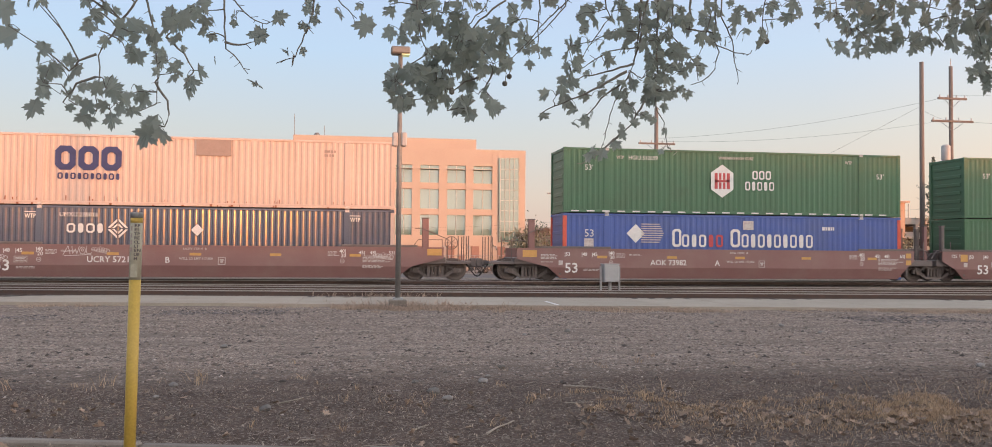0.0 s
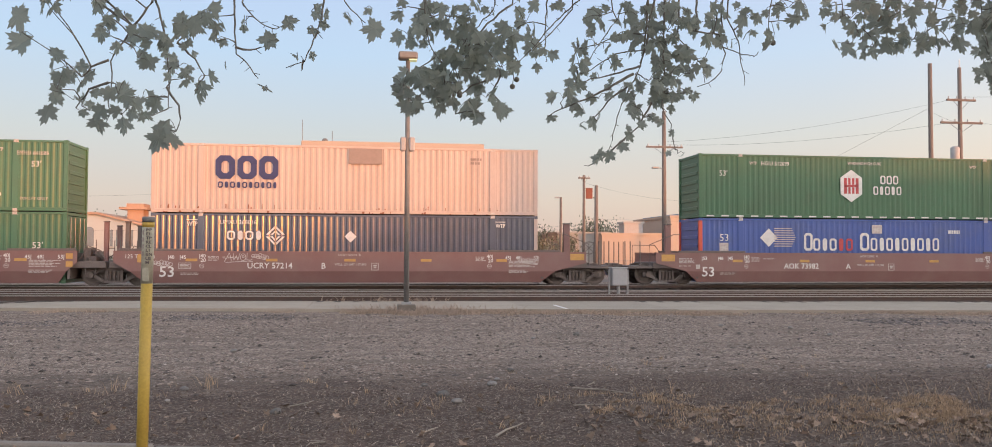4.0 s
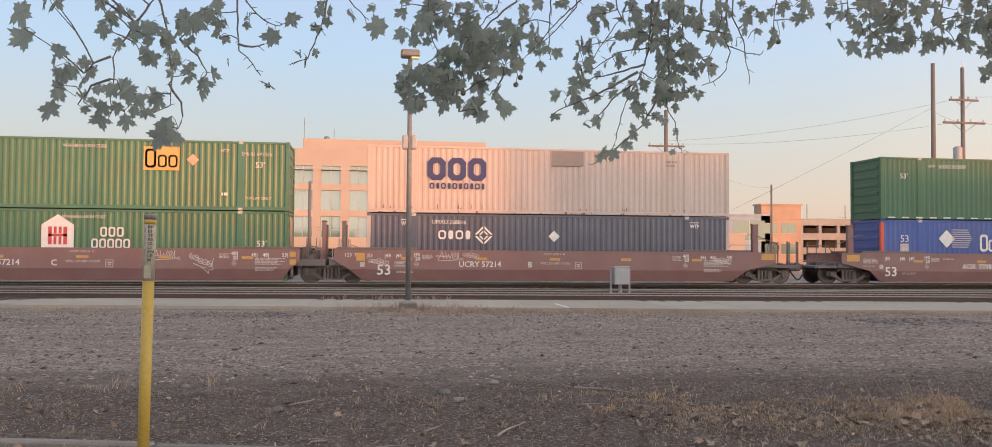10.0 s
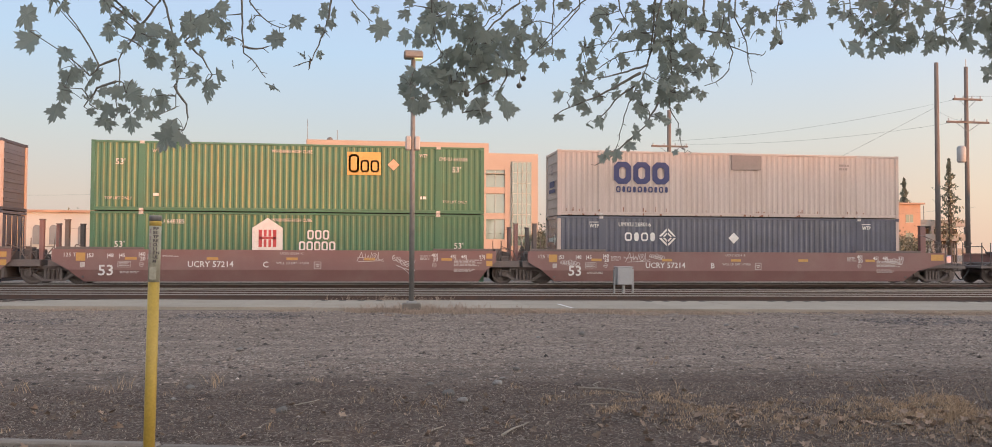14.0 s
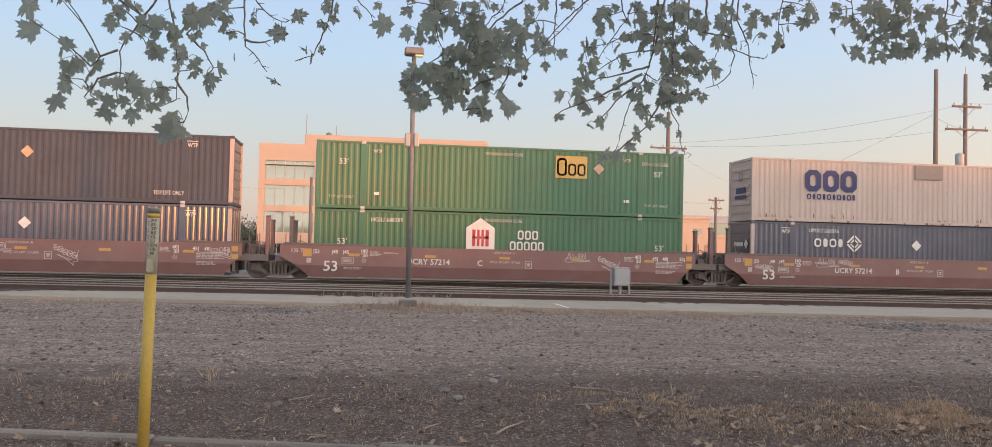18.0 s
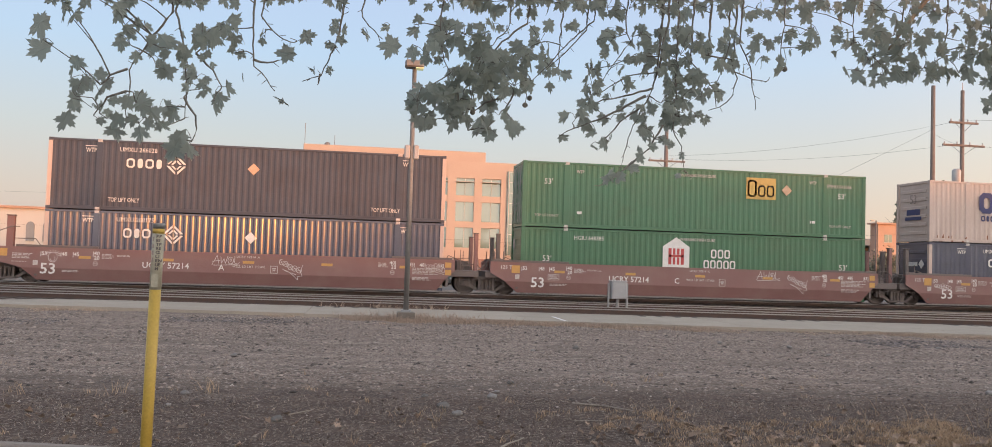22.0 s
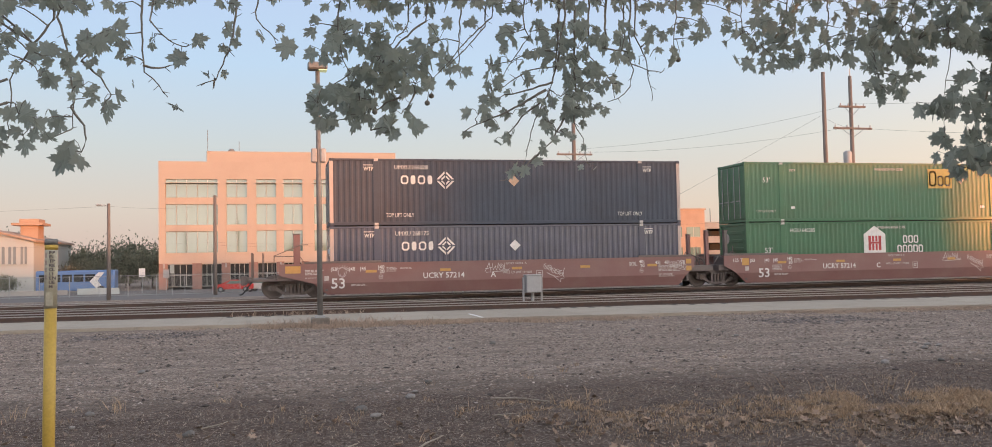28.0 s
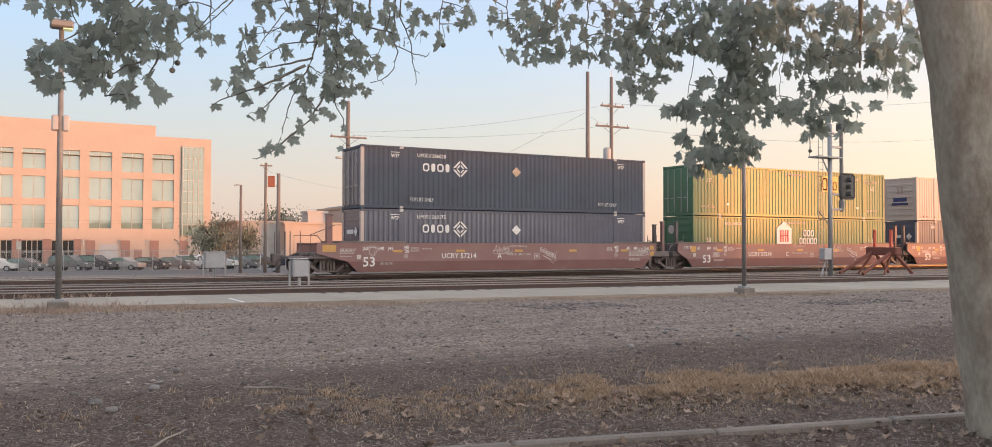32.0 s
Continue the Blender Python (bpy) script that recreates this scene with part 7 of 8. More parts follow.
wire((37.1, 50.2, 10.1), (21.6, 62, 9.7), 0.5)
wire((37.1, 50.2, 11.6), (21.6, 62, 9.9), 0.5)
wire((32.76, 47, 10.3), (20.0, 46.5, 4.0), 0.05)
wire((32.9, 47, 10.0), (37.1, 50.3, 10.0), 0.1)
wire((37.1, 50.2, 10.0), (75, 36, 11.5), 1.5)
wire((37.1, 50.2, 11.6), (75, 38, 14.5), 1.0)
wire((21.6, 62, 9.6), (53, 110, 10.5), 1.0)
wire((-15.9, 90, 7.6), (-60, 96, 7.8), 0.6)
wire((-15.9, 90, 7.6), (-6.7, 98, 8.2), 0.3)
wire((-60, 103, 4.6), (-6.7, 98, 4.2), 0.4)
wire((-6.7, 98, 4.2), (21.5, 86, 4.6), 0.6)
wire((-6.7, 98, 3.9), (21.5, 86, 4.2), 0.6)
wire((21.5, 86, 8.8), (32.75, 80, 6.6), 0.5)
wire((21.5, 86, 5.2), (60, 80, 6.4), 0.8)


# ---------------------------------------------------------------- other buildings
M_cream = mat("cream_stucco", (0.47, 0.48, 0.46), 0.9, spots=(0.48, 0.44, 0.40), scale=0.3, fine=8, grain=0.04)
M_tan = mat("tan_stucco", (0.45, 0.30, 0.22), 0.9, scale=0.3, fine=8, grain=0.04)
M_conc2 = mat("parking_deck_concrete", (0.36, 0.34, 0.32), 0.9, scale=0.3, fine=8, grain=0.06)
M_void = mat("unlit_deck_interior", (0.05, 0.05, 0.05), 0.9)
M_bluewall = mat("pale_blue_cladding", (0.30, 0.37, 0.45), 0.7, scale=0.5)


def plain_building(name, label, x0, x1, y, depth, z0, top, material, wins=(), eave=0.0):
    t = empty(name, (0, y, z0), label, "building")
    part("wall", box(B(), x0, 0, 0, x1, depth, top - z0), material, t)
    part("roof", box(B(), x0 - 0.2 - eave, -0.2 - eave, top - z0, x1 + 0.2 + eave, depth + 0.2, top - z0 + 0.3), material, t)
    for a, b, c, d in wins:
        w = part("window", box(B(), a, -0.03, c - z0, b, 0.05, d - z0), M_pane, t)
        bm = B()
        box(bm, a - 0.1, -0.08, c - z0 - 0.12, b + 0.1, 0.0, c - z0)
        box(bm, (a + b) / 2 - 0.05, -0.06, c - z0, (a + b) / 2 + 0.05, 0.0, d - z0)
        part("sill", bm, M_frame, w)
    return t


M_archpane = mat("dusty_arched_glass", (0.19, 0.195, 0.20), 0.25, scale=0.5)


def station():
    t = empty("station_building", (0, 130, G), "white stucco station building with arched windows and a rooftop lookout", "building")
    bm = B()
    prism(bm, [(-62, 0), (-62, 8.5), (-38.1, 8.4), (-32.4, 6.9), (-32.4, 0)], 0, 22)
    part("wall", bm, M_cream, t, "white stucco wall")
    bm = B()
    prism(bm, [(-62.3, 8.5), (-62.3, 8.8), (-38.0, 8.72), (-32.0, 7.15), (-32.0, 6.85), (-38.1, 8.4)], -0.5, 22.5)
    part("roof", bm, M_tan, t, "low tiled roof with a wide eave")
    for x, w in ((-47.4, 1.1), (-45.2, 1.1), (-41.4, 1.1), (-39.6, 1.1), (-36.9, 0.35), (-36.3, 0.35), (-35.5, 0.35), (-34.9, 0.35), (-34.0, 0.3), (-33.5, 0.3)):
        z0, z1 = 3.9, 6.1
        o = [(x, z0), (x + w, z0)] + [(x + w / 2 + w / 2 * math.cos(radians(a)), z1 + w / 2 * math.sin(radians(a))) for a in range(0, 181, 30)]
        bm = B()
        prism(bm, o, -0.05, 0.02)
        win = part("window", bm, M_archpane, t, "arched window")
        part("sill", box(B(), x - 0.1, -0.15, z0 - 0.15, x + w + 0.1, 0.0, z0), M_frame, win)
    part("lookout", box(B(), -35.6, 6, 7.2, -33.3, 9, 9.4), M_tan, t, "orange lit rooftop lookout")
    part("lookout_roof", box(B(), -36.6, 5.2, 9.4, -32.6, 10, 9.75), M_tan, t)
    part("lookout_cap", box(B(), -35.7, 5.8, 9.75, -33.2, 9.4, 10.3), M_tan, t)


station()


def bus(x, y):
    t = empty("bus", (x, y, G), "blue and white city bus beyond the fence", "bus", "buses beyond the tracks")
    m = mat("blue_bus_paint", (0.09, 0.17, 0.36), 0.35, scale=0.5, amount=0.1)
    part("body", box(B(), -4.5, -1.25, 0.35, 4.5, 1.25, 2.9, 0.12), m, t)
    for i in range(5):
        part("window", box(B(), -4.1 + i * 1.3, -1.27, 1.5, -3.0 + i * 1.3, -1.2, 2.4), M_panedark, t)
    bm = B()
    prism(bm, [(1.6, 1.5), (2.6, 2.6), (3.3, 2.6), (2.5, 1.6), (3.2, 0.6), (2.4, 0.6)], -1.275, -1.24)
    part("chevron", bm, M_white, t, "white chevron")
    for x in (-2.8, 2.9):
        w = part("wheel", tube(B(), [(x, -1.1, 0.48), (x, -1.28, 0.48)], 0.48, 14), M_black, t)
        part("rim", tube(B(), [(x, -1.28, 0.48), (x, -1.29, 0.48)], 0.26, 10), M_galv, w)


for bus_x, bus_y in ((-24.4, 118), (71.2, 120), (80.6, 120)):
    bus(bus_x, bus_y)


def low_wall(x0, x1, y, h, material, label):
    t = new("low_wall", mesh_of(box(B(), x0, y - 0.15, G - 0.05, x1, y + 0.15, G + h, 0.02), "low_wall", material))
    tagged(t, label, "wall")


low_wall(-23.2, -18.6, 112, 0.75, M_cream, "low pale wall beside the road")
low_wall(-40, -24.5, 113, 0.6, M_conc2, "low grey wall beside the road")


def street_sign(x, y, h, material, label, board=(0.35, 0.5)):
    t = empty("street_sign", (x, y, G), label, "sign", "street signs")
    part("post", tube(B(), [(0, 0, 0), (0, 0, h)], 0.04, 6), M_galv, t)
    part("board", box(B(), -board[0], -0.07, h - 2 * board[1], board[0], -0.04, h, 0.02), material, t)


street_sign(-15.9, 111, 3.0, M_white, "white street sign on a thin post")
street_sign(-13.2, 111, 2.8, M_galv, "grey street sign on a thin post")
street_sign(-11.3, 100, 3.4, M_frame, "pale warning sign on a post", (0.22, 0.5))
street_sign(0.3, 100, 3.2, M_frame, "pale warning sign on a post", (0.22, 0.4))
street_sign(-33.0, 112, 3.1, M_orange, "orange sign on a white post", (0.2, 0.5))
plain_building("warehouse", "low salmon warehouse with a flat roof", 34, 56, 125, 20, G, 4.4, M_pink, [(50.5, 52.5, 0.4, 1.6)])
plain_building("warehouse", "taller salmon warehouse block with one small window", 44.2, 49.8, 124, 18, G, 7.0, M_pink, [(47.3, 48.7, 4.6, 5.6)])
plain_building("warehouse", "grey shed with a flat roof", 28, 36, 128, 12, G, 4.6, M_conc2)
plain_building("rooftop_unit", "grey plant room on the warehouse", 38.3, 41.2, 128, 3, 4.4, 6.2, M_grey)
plain_building("glass_hall", "round-fronted hall with pale cladding and glass", 55, 72, 150, 20, G, 8.5, M_bluewall, [(57, 64, 4.0, 7.6), (65, 71, 4.0, 7.6)])
plain_building("office_tower", "tan stucco office with dark windows", 70.3, 78.0, 150, 3, G, 10.4, M_tan, [(71.0, 73.3, 5.4, 7.2), (74.2, 77.0, 5.4, 7.2), (71.0, 73.3, 1.6, 3.4), (74.2, 77.0, 1.6, 3.4)])
plain_building("office_tower", "orange lit stucco office with a wide cornice", 93.7, 101, 150, 2.5, G, 10.9, M_tan, [(95, 96.5, 7.6, 9.0), (98, 99.5, 7.6, 9.0), (95, 96.5, 4.2, 5.6), (98, 99.5, 4.2, 5.6)], 0.4)


def deck():
    t = empty("parking_deck", (0, 170, G), "open concrete parking deck with three storeys", "building")
    # Solid dark box: shade between the open floors is put into its colour.
    part("core", box(B(), 82, 3, 0, 125, 40, 8.6), M_void, t)
    for k, z in enumerate((0.0, 3.0, 6.0, 9.0)):
        part("parapet", box(B(), 80, 0, z + 0.2, 126, 0.5, z + 1.4), M_conc2, t)
        part("floor_slab", box(B(), 80, 0, z, 126, 42, z + 0.2), M_conc2, t)
    for i in range(12):
        part("column", box(B(), 80 + i * 4.1, 0.05, 0, 80.7 + i * 4.1, 0.9, 9.4), M_conc2, t)
    for i in range(5):
        part("roof_lamp", tube(B(), [(86 + i * 9, 10, 9.2), (86 + i * 9, 10, 14)], 0.09, 5), M_pole, t)


deck()

# ---------------------------------------------------------------- far trees
M_far = islands(mat("far_foliage", (0.165, 0.17, 0.125), 0.9, spots=(0.19, 0.175, 0.12), scale=0.8), 0.35)
M_trunk = mat("far_trunk", (0.09, 0.07, 0.055), 0.9)


def far_tree(x, y, z, h, w, seed, kind="round", label="leafy street tree beyond the tracks"):
    t = empty("tree", (x, y, z), label, "tree", "trees beyond the tracks")
    rnd = random.Random(seed)
    part("trunk", tube(B(), [(0, 0, 0), (0.1, 0, h * 0.45), (0, 0, h * 0.95)], [h * 0.025, h * 0.018, 0.03], 7), M_trunk, t)
    bm = B()
    for i in range(6):
        a, u = rnd.uniform(0, 6.3), rnd.uniform(0.35, 0.7)
        tube(bm, [(0, 0, h * u), (math.cos(a) * w * 0.3, math.sin(a) * w * 0.3, h * (u + 0.15))], [0.07, 0.02], 5)
    part("limb_mass", bm, M_trunk, t)["kind"] = "stuff"
    vs, fs = [], []
    n = {"thin": 1300, "spruce": 1100}.get(kind, 4200)
    for i in range(n):
        if kind in ("conifer", "spruce"):
            u = rnd.random() ** 0.8
            r = w * 0.5 * (1.02 - u) * math.sqrt(rnd.random()) * (0.65 + 0.35 * math.sin(u * 55))
            a = rnd.uniform(0, 6.3)
            p = Vector((r * math.cos(a), r * math.sin(a), h * (0.12 + 0.88 * u)))
        else:
            a, b, c = rnd.gauss(0, 0.42), rnd.gauss(0, 0.42), rnd.gauss(0, 0.40)
            lump = 1 + 0.35 * noise.noise((a * 3 + seed, b * 3, c * 3))
            p = Vector((a * w * 0.55 * lump, b * w * 0.55 * lump, h * (0.56 + 0.42 * c * lump * 0.9)))
        s = rnd.uniform(0.12, 0.30) * (h / 8) ** 0.5
        m = Matrix.Translation(p) @ Euler((rnd.uniform(0, 6), rnd.uniform(0, 6), rnd.uniform(0, 6))).to_matrix().to_4x4()
        k = len(vs)
        vs += [tuple(m @ Vector(q)) for q in ((-s, 0, 0), (-0.3 * s, 0.1 * s, 0.45 * s), (s, 0, 0), (0.2 * s, -0.1 * s, -0.5 * s))]
        fs.append((k, k + 1, k + 2, k + 3))
    c = part("crown", raw("crown", vs, fs, M_far), M_far, t)
    c["kind"] = "stuff"


for i, (x, y, h, w, kind) in enumerate(((-44, 165, 11, 10, "round"), (-37, 160, 9.5, 9, "conifer"), (-33.5, 152, 8, 8, "round"), (-30, 149, 7.5, 6, "conifer"), (-27.5, 145, 6.0, 8, "round"), (-23, 144, 7.0, 6, "conifer"), (-19, 143, 7.5, 6, "round"), (-40.5, 163, 10, 9, "round"), (-31, 158, 9, 9, "round"), (-25, 160, 10.5, 8, "round"), (-21.5, 150, 8.5, 7, "round"), (-29, 142, 5.0, 6, "round"), (-50, 168, 12, 11, "round"),
                                         (18.2, 96, 6.0, 4.6, "thin"), (27.5, 120, 6.5, 3.5, "thin"), (37, 140, 9.5, 8, "round"), (30, 150, 8, 7, "round"),
                                         (107.5, 165, 18.5, 9.0, "spruce"), (119, 167, 23.0, 11, "spruce"), (80, 126, 6.8, 5, "round"), (84, 128, 6.4, 6, "round"), (-37.0, 124, 3.2, 2.4, "round"), (-34.2, 124, 3.0, 2.4, "round"))):
    far_tree(x, y, G, h * (0.82 if x < -18 else 1), w, 300 + i, kind, "dark conifer with layered boughs" if kind in ("conifer", "spruce") else "leafy green street tree beyond the tracks")


# ---------------------------------------------------------------- trackside cabinets, signal mast, buffer stop
def cabinet(x, y, z, h, w, label):
    t = empty("trackside_cabinet", (x, y, z), label, "cabinet", "trackside cabinets")
    b = part("body", box(B(), -w / 2, -0.2, h * 0.38, w / 2, 0.2, h, 0.015), M_grey, t)
    part("lid", box(B(), -w / 2 - 0.03, -0.23, h, w / 2 + 0.03, 0.23, h + 0.04, 0.01), M_grey, t)
    part("door", box(B(), -w / 2 + 0.04, -0.215, h * 0.42, w / 2 - 0.04, -0.2, h - 0.04), M_grey, b)
    part("pedestal", tube(B(), [(0, 0, -0.05), (0, 0, h * 0.38)], 0.06, 8), M_galv, t)
    for s in (-1, 1):
        part("guard_post", box(B(), s * (w / 2 + 0.07) - 0.025, -0.05, -0.05, s * (w / 2 + 0.07) + 0.025, 0.05, h * 0.95), M_galv, t)


cabinet(8.55, 29.3, 0.13, 0.95, 0.52, "grey steel trackside cabinet on a short pedestal")
cabinet(8.1, 40.0 + 1.5, 0.05, 1.15, 0.85, "pale blue-grey trackside cabinet on legs beyond the train")


def signal_mast():
    t = empty("signal_mast", (31.9, 26.9, 0.1), "grey steel signal mast with a dark target board and ladder", "signal mast")
    M_head = mat("weathered_signal_black", (0.10, 0.092, 0.085), 0.7, scale=6)
    part("mast", tube(B(), [(0, 0, 0), (0, 0, 6.9)], 0.10, 10), M_galv, t, smooth=True)
    part("base", box(B(), -0.25, -0.25, -0.1, 0.25, 0.25, 0.12, 0.02), M_kerb, t)
    for q in (-0.6, -0.25):
        part("brace", tube(B(), [(q, 0.05, 0.05), (-0.12 + 0.1 * q, 0.05, 0.95), (-0.12 + 0.1 * q, 0.05, 1.0)], 0.03, 5), M_galv, t)
    part("relay_box", box(B(), -0.55, -0.15, 0.85, -0.08, 0.15, 1.35, 0.02), M_grey, t)
    part("platform", box(B(), -1.05, -0.3, 5.36, 0.45, 0.3, 5.42), M_galv, t)
    for z, x1 in ((3.05, 0.80), (3.72, 0.6), (5.84, 0.8), (6.45, 0.8)):
        part("bracket", box(B(), -0.08, -0.05, z, x1, 0.05, z + 0.09), M_galv, t)
    part("strut", tube(B(), [(-0.75, -0.2, 5.36), (-0.08, 0, 4.7)], 0.035, 5), M_galv, t)
    part("strut", tube(B(), [(-0.75, 0, 3.0), (-0.08, 0, 2.4)], 0.03, 5), M_galv, t)
    for y in (-0.25, 0.25):
        part("handrail", tube(B(), [(-1.02, y, 5.4), (-1.02, y, 6.45), (-0.1, y, 6.45)], 0.02, 5), M_galv, t)
    part("upright", tube(B(), [(0.75, 0, 3.0), (0.75, 0, 6.75)], 0.085, 8), M_pole, t)
    part("collar", tube(B(), [(0.75, 0, 3.15), (0.75, 0, 3.5)], 0.13, 10), M_pole, t)
    head = part("target_board", box(B(), 0.55, -0.12, 3.55, 1.48, -0.02, 4.72, 0.12), M_head, t, "dark signal target board")
    for z in (3.8, 4.12, 4.44):
        part("visor", tube(B(), [(1.0, -0.12, z), (1.0, -0.36, z)], 0.11, 10), M_head, head)
    top = part("upper_head", box(B(), 0.55, -0.28, 6.62, 1.42, 0.18, 6.98, 0.06), M_head, t, "dark hooded upper signal")
    part("hood", prism(B(), [(1.40, 6.64), (1.62, 7.0), (0.6, 7.0), (0.6, 6.97)], -0.27, 0.17), M_head, top)
    for q in (-0.52, -0.22):
        part("ladder_rail", tube(B(), [(q, 0.2, 0.1), (q, 0.2, 6.2)], 0.015, 4), M_galv, t)
    for i in range(18):
        part("rung", tube(B(), [(-0.52, 0.2, 0.4 + i * 0.32), (-0.22, 0.2, 0.4 + i * 0.32)], 0.012, 4), M_galv, t)


signal_mast()


def buffer_stop():
    t = empty("buffer_stop", (37.2, 28.4, 0.05), "rust-red steel buffer stop at the end of the siding", "buffer stop", turn=SKEW)
    for s in (-0.72, 0.72):
        bm = B()
        tube(bm, [(-1.9, s, 0.18), (0.2, s * 0.8, 1.25)], 0.085, 6)
        tube(bm, [(1.3, s, 0.18), (0.2, s * 0.8, 1.25)], 0.085, 6)
        tube(bm, [(-0.6, s * 1.1, 0.15), (0.15, s * 0.8, 1.2)], 0.06, 6)
        part("strut", bm, M_rustred, t)
    part("bumper", box(B(), 0.0, -0.95, 1.05, 0.4, 0.95, 1.45, 0.04), M_rustred, t)
    for s in (-0.5, 0.5):
        part("post", box(B(), 0.1, s - 0.05, 1.4, 0.22, s + 0.05, 2.3), M_orange, t, "orange marker post")


buffer_stop()


# ---------------------------------------------------------------- unseen walls added behind the camera block the low sun, close the place
# Pale, so that the added walls also bounce light back to the train.
M_blocker = mat("sun_blocker_stucco", (0.62, 0.56, 0.50), 0.9, scale=0.4)


def sun_blocker(name, x0, x1, y, h, depth):
    ob = new(name, mesh_of(box(B(), x0, y - depth, -0.2, x1, y, h), name, M_blocker))
    tagged(ob, "unseen plain stucco wall, added to block the low sun", "wall", kind="structure")


# Their ends and heights set which stretches of the train get sun.
sun_blocker("wall_south", -140, 103, -24, 4.9, 0.4)
sun_blocker("wall_south_3", 103, 260, -24, 3.3, 0.4)
sun_blocker("wall_south_1", -30, 62, -24.6, 5.7, 0.5)
sun_blocker("wall_south_2", 62.5, 90.5, -24.6, 9.9, 0.5)


# ---------------------------------------------------------------- what lies and grows on the ground
M_pebble = islands(mat("grey_gravel_stones", (0.30, 0.236, 0.20), 0.95, spots=(0.14, 0.115, 0.10), scale=9), 0.55)
M_litter = islands(mat("dry_fallen_leaves", (0.27, 0.195, 0.145), 0.85, spots=(0.16, 0.105, 0.075), scale=9), 0.5)
M_straw = islands(mat("dry_straw_grass", (0.46, 0.328, 0.215), 0.9, spots=(0.30, 0.20, 0.13), scale=6), 0.35)
M_weed = islands(mat("pinkish_dry_weeds", (0.40, 0.305, 0.24), 0.9, spots=(0.30, 0.22, 0.17), scale=6), 0.35)
M_chips = islands(mat("dark_bark_chips", (0.145, 0.10, 0.075), 0.95, spots=(0.085, 0.058, 0.044), scale=9), 0.6)
M_darkstone = islands(mat("dark_stones", (0.11, 0.09, 0.08), 0.95, scale=9), 0.5)
M_palechip = islands(mat("pale_stone_chips", (0.44, 0.37, 0.33), 0.95, scale=9), 0.3)
M_bluestone = islands(mat("blue_grey_stones", (0.16, 0.135, 0.13), 0.95, scale=9), 0.6)
M_strawbit = islands(mat("bleached_straw_bits", (0.33, 0.265, 0.21), 0.9, spots=(0.19, 0.145, 0.11), scale=9), 0.6)
M_stick = mat("bleached_stick", (0.34, 0.29, 0.24), 0.9, scale=8)
M_stone = mat("loose_stone", (0.24, 0.22, 0.205), 0.95, spots=(0.12, 0.10, 0.09), scale=9, bump=0.4, random_tone=0.45)

OCT = np.array([(1, 0, 0), (-1, 0, 0), (0, 1, 0), (0, -1, 0), (0, 0, 0.7), (0, 0, -0.7)], float)
OCF = [(0, 2, 4), (2, 1, 4), (1, 3, 4), (3, 0, 4), (2, 0, 5), (1, 2, 5), (3, 1, 5), (0, 3, 5)]


def heights(x, y):
    return np.array([ground_z(a, b) for a, b in zip(x.tolist(), y.tolist())])


def kerb_off(x, y):
    """How far a place lies beyond the kerb, towards the tracks."""
    return (y - 6.66 + (x - 2.7) * 0.240) / 1.03


def scatter_stones(name, n, material, label, x0, x1, y0, y1, s0, s1, seed, power=1.0):
    r = np.random.RandomState(seed)
    x, y = r.uniform(x0, x1, n), y0 + (y1 - y0) * r.rand(n) ** power
    s, a = s0 + (s1 - s0) * r.rand(n) ** 3, r.uniform(0, 6.3, n)
    q = OCT[None] * np.stack([s * r.uniform(0.7, 1.3, n), s * r.uniform(0.6, 1.1, n), s * r.uniform(0.4, 0.9, n)], 1)[:, None] * r.uniform(0.8, 1.2, (n, 6, 1))
    ca, sa = np.cos(a)[:, None], np.sin(a)[:, None]
    v = np.stack([x[:, None] + q[..., 0] * ca - q[..., 1] * sa, y[:, None] + q[..., 0] * sa + q[..., 1] * ca, q[..., 2] + (s * 0.12 + heights(x, y))[:, None]], -1).reshape(-1, 3)
    f = (np.array(OCF)[None] + 6 * np.arange(n)[:, None, None]).reshape(-1, 3)
    me = bpy.data.meshes.new(name)
    me.from_pydata(v.tolist(), [], f.tolist())
    me.materials.append(material)
    return tagged(new(name, me), label, "gravel", kind="stuff")


scatter_stones("gravel", 62000, M_pebble, "loose grey gravel strewn over the dusty ground", -16, 40, 10.8, 23.6, 0.007, 0.042, 1, power=0.9)
scatter_stones("dark_gravel", 3600, M_darkstone, "scattered dark stones on the gravel", -14, 34, 9.5, 23.2, 0.014, 0.055, 3, power=0.9)
scatter_stones("pale_chips", 1300, M_palechip, "scattered pale stone chips", -14, 34, 8, 23.2, 0.012, 0.036, 4, power=0.9)
for k_, (gx, gy, ga, gb, gn) in enumerate(((13.0, 19.0, 1.5, 0.9, 900), (-3.3, 22.0, 1.5, 0.8, 700), (-8.5, 20.5, 1.8, 0.7, 500), (21.0, 16.8, 1.8, 0.7, 700))):
    scatter_stones("gravel_heap", gn, M_bluestone, "low spill of blue-grey gravel", gx - ga, gx + ga, gy - gb, gy + gb, 0.02, 0.055, 10 + k_)
scatter_stones("bark_chips", 24000, M_chips, "dark bark chips and crumbs on the trodden soil", -7, 17, 4.2, 11.0, 0.004, 0.020, 2, power=1.0)


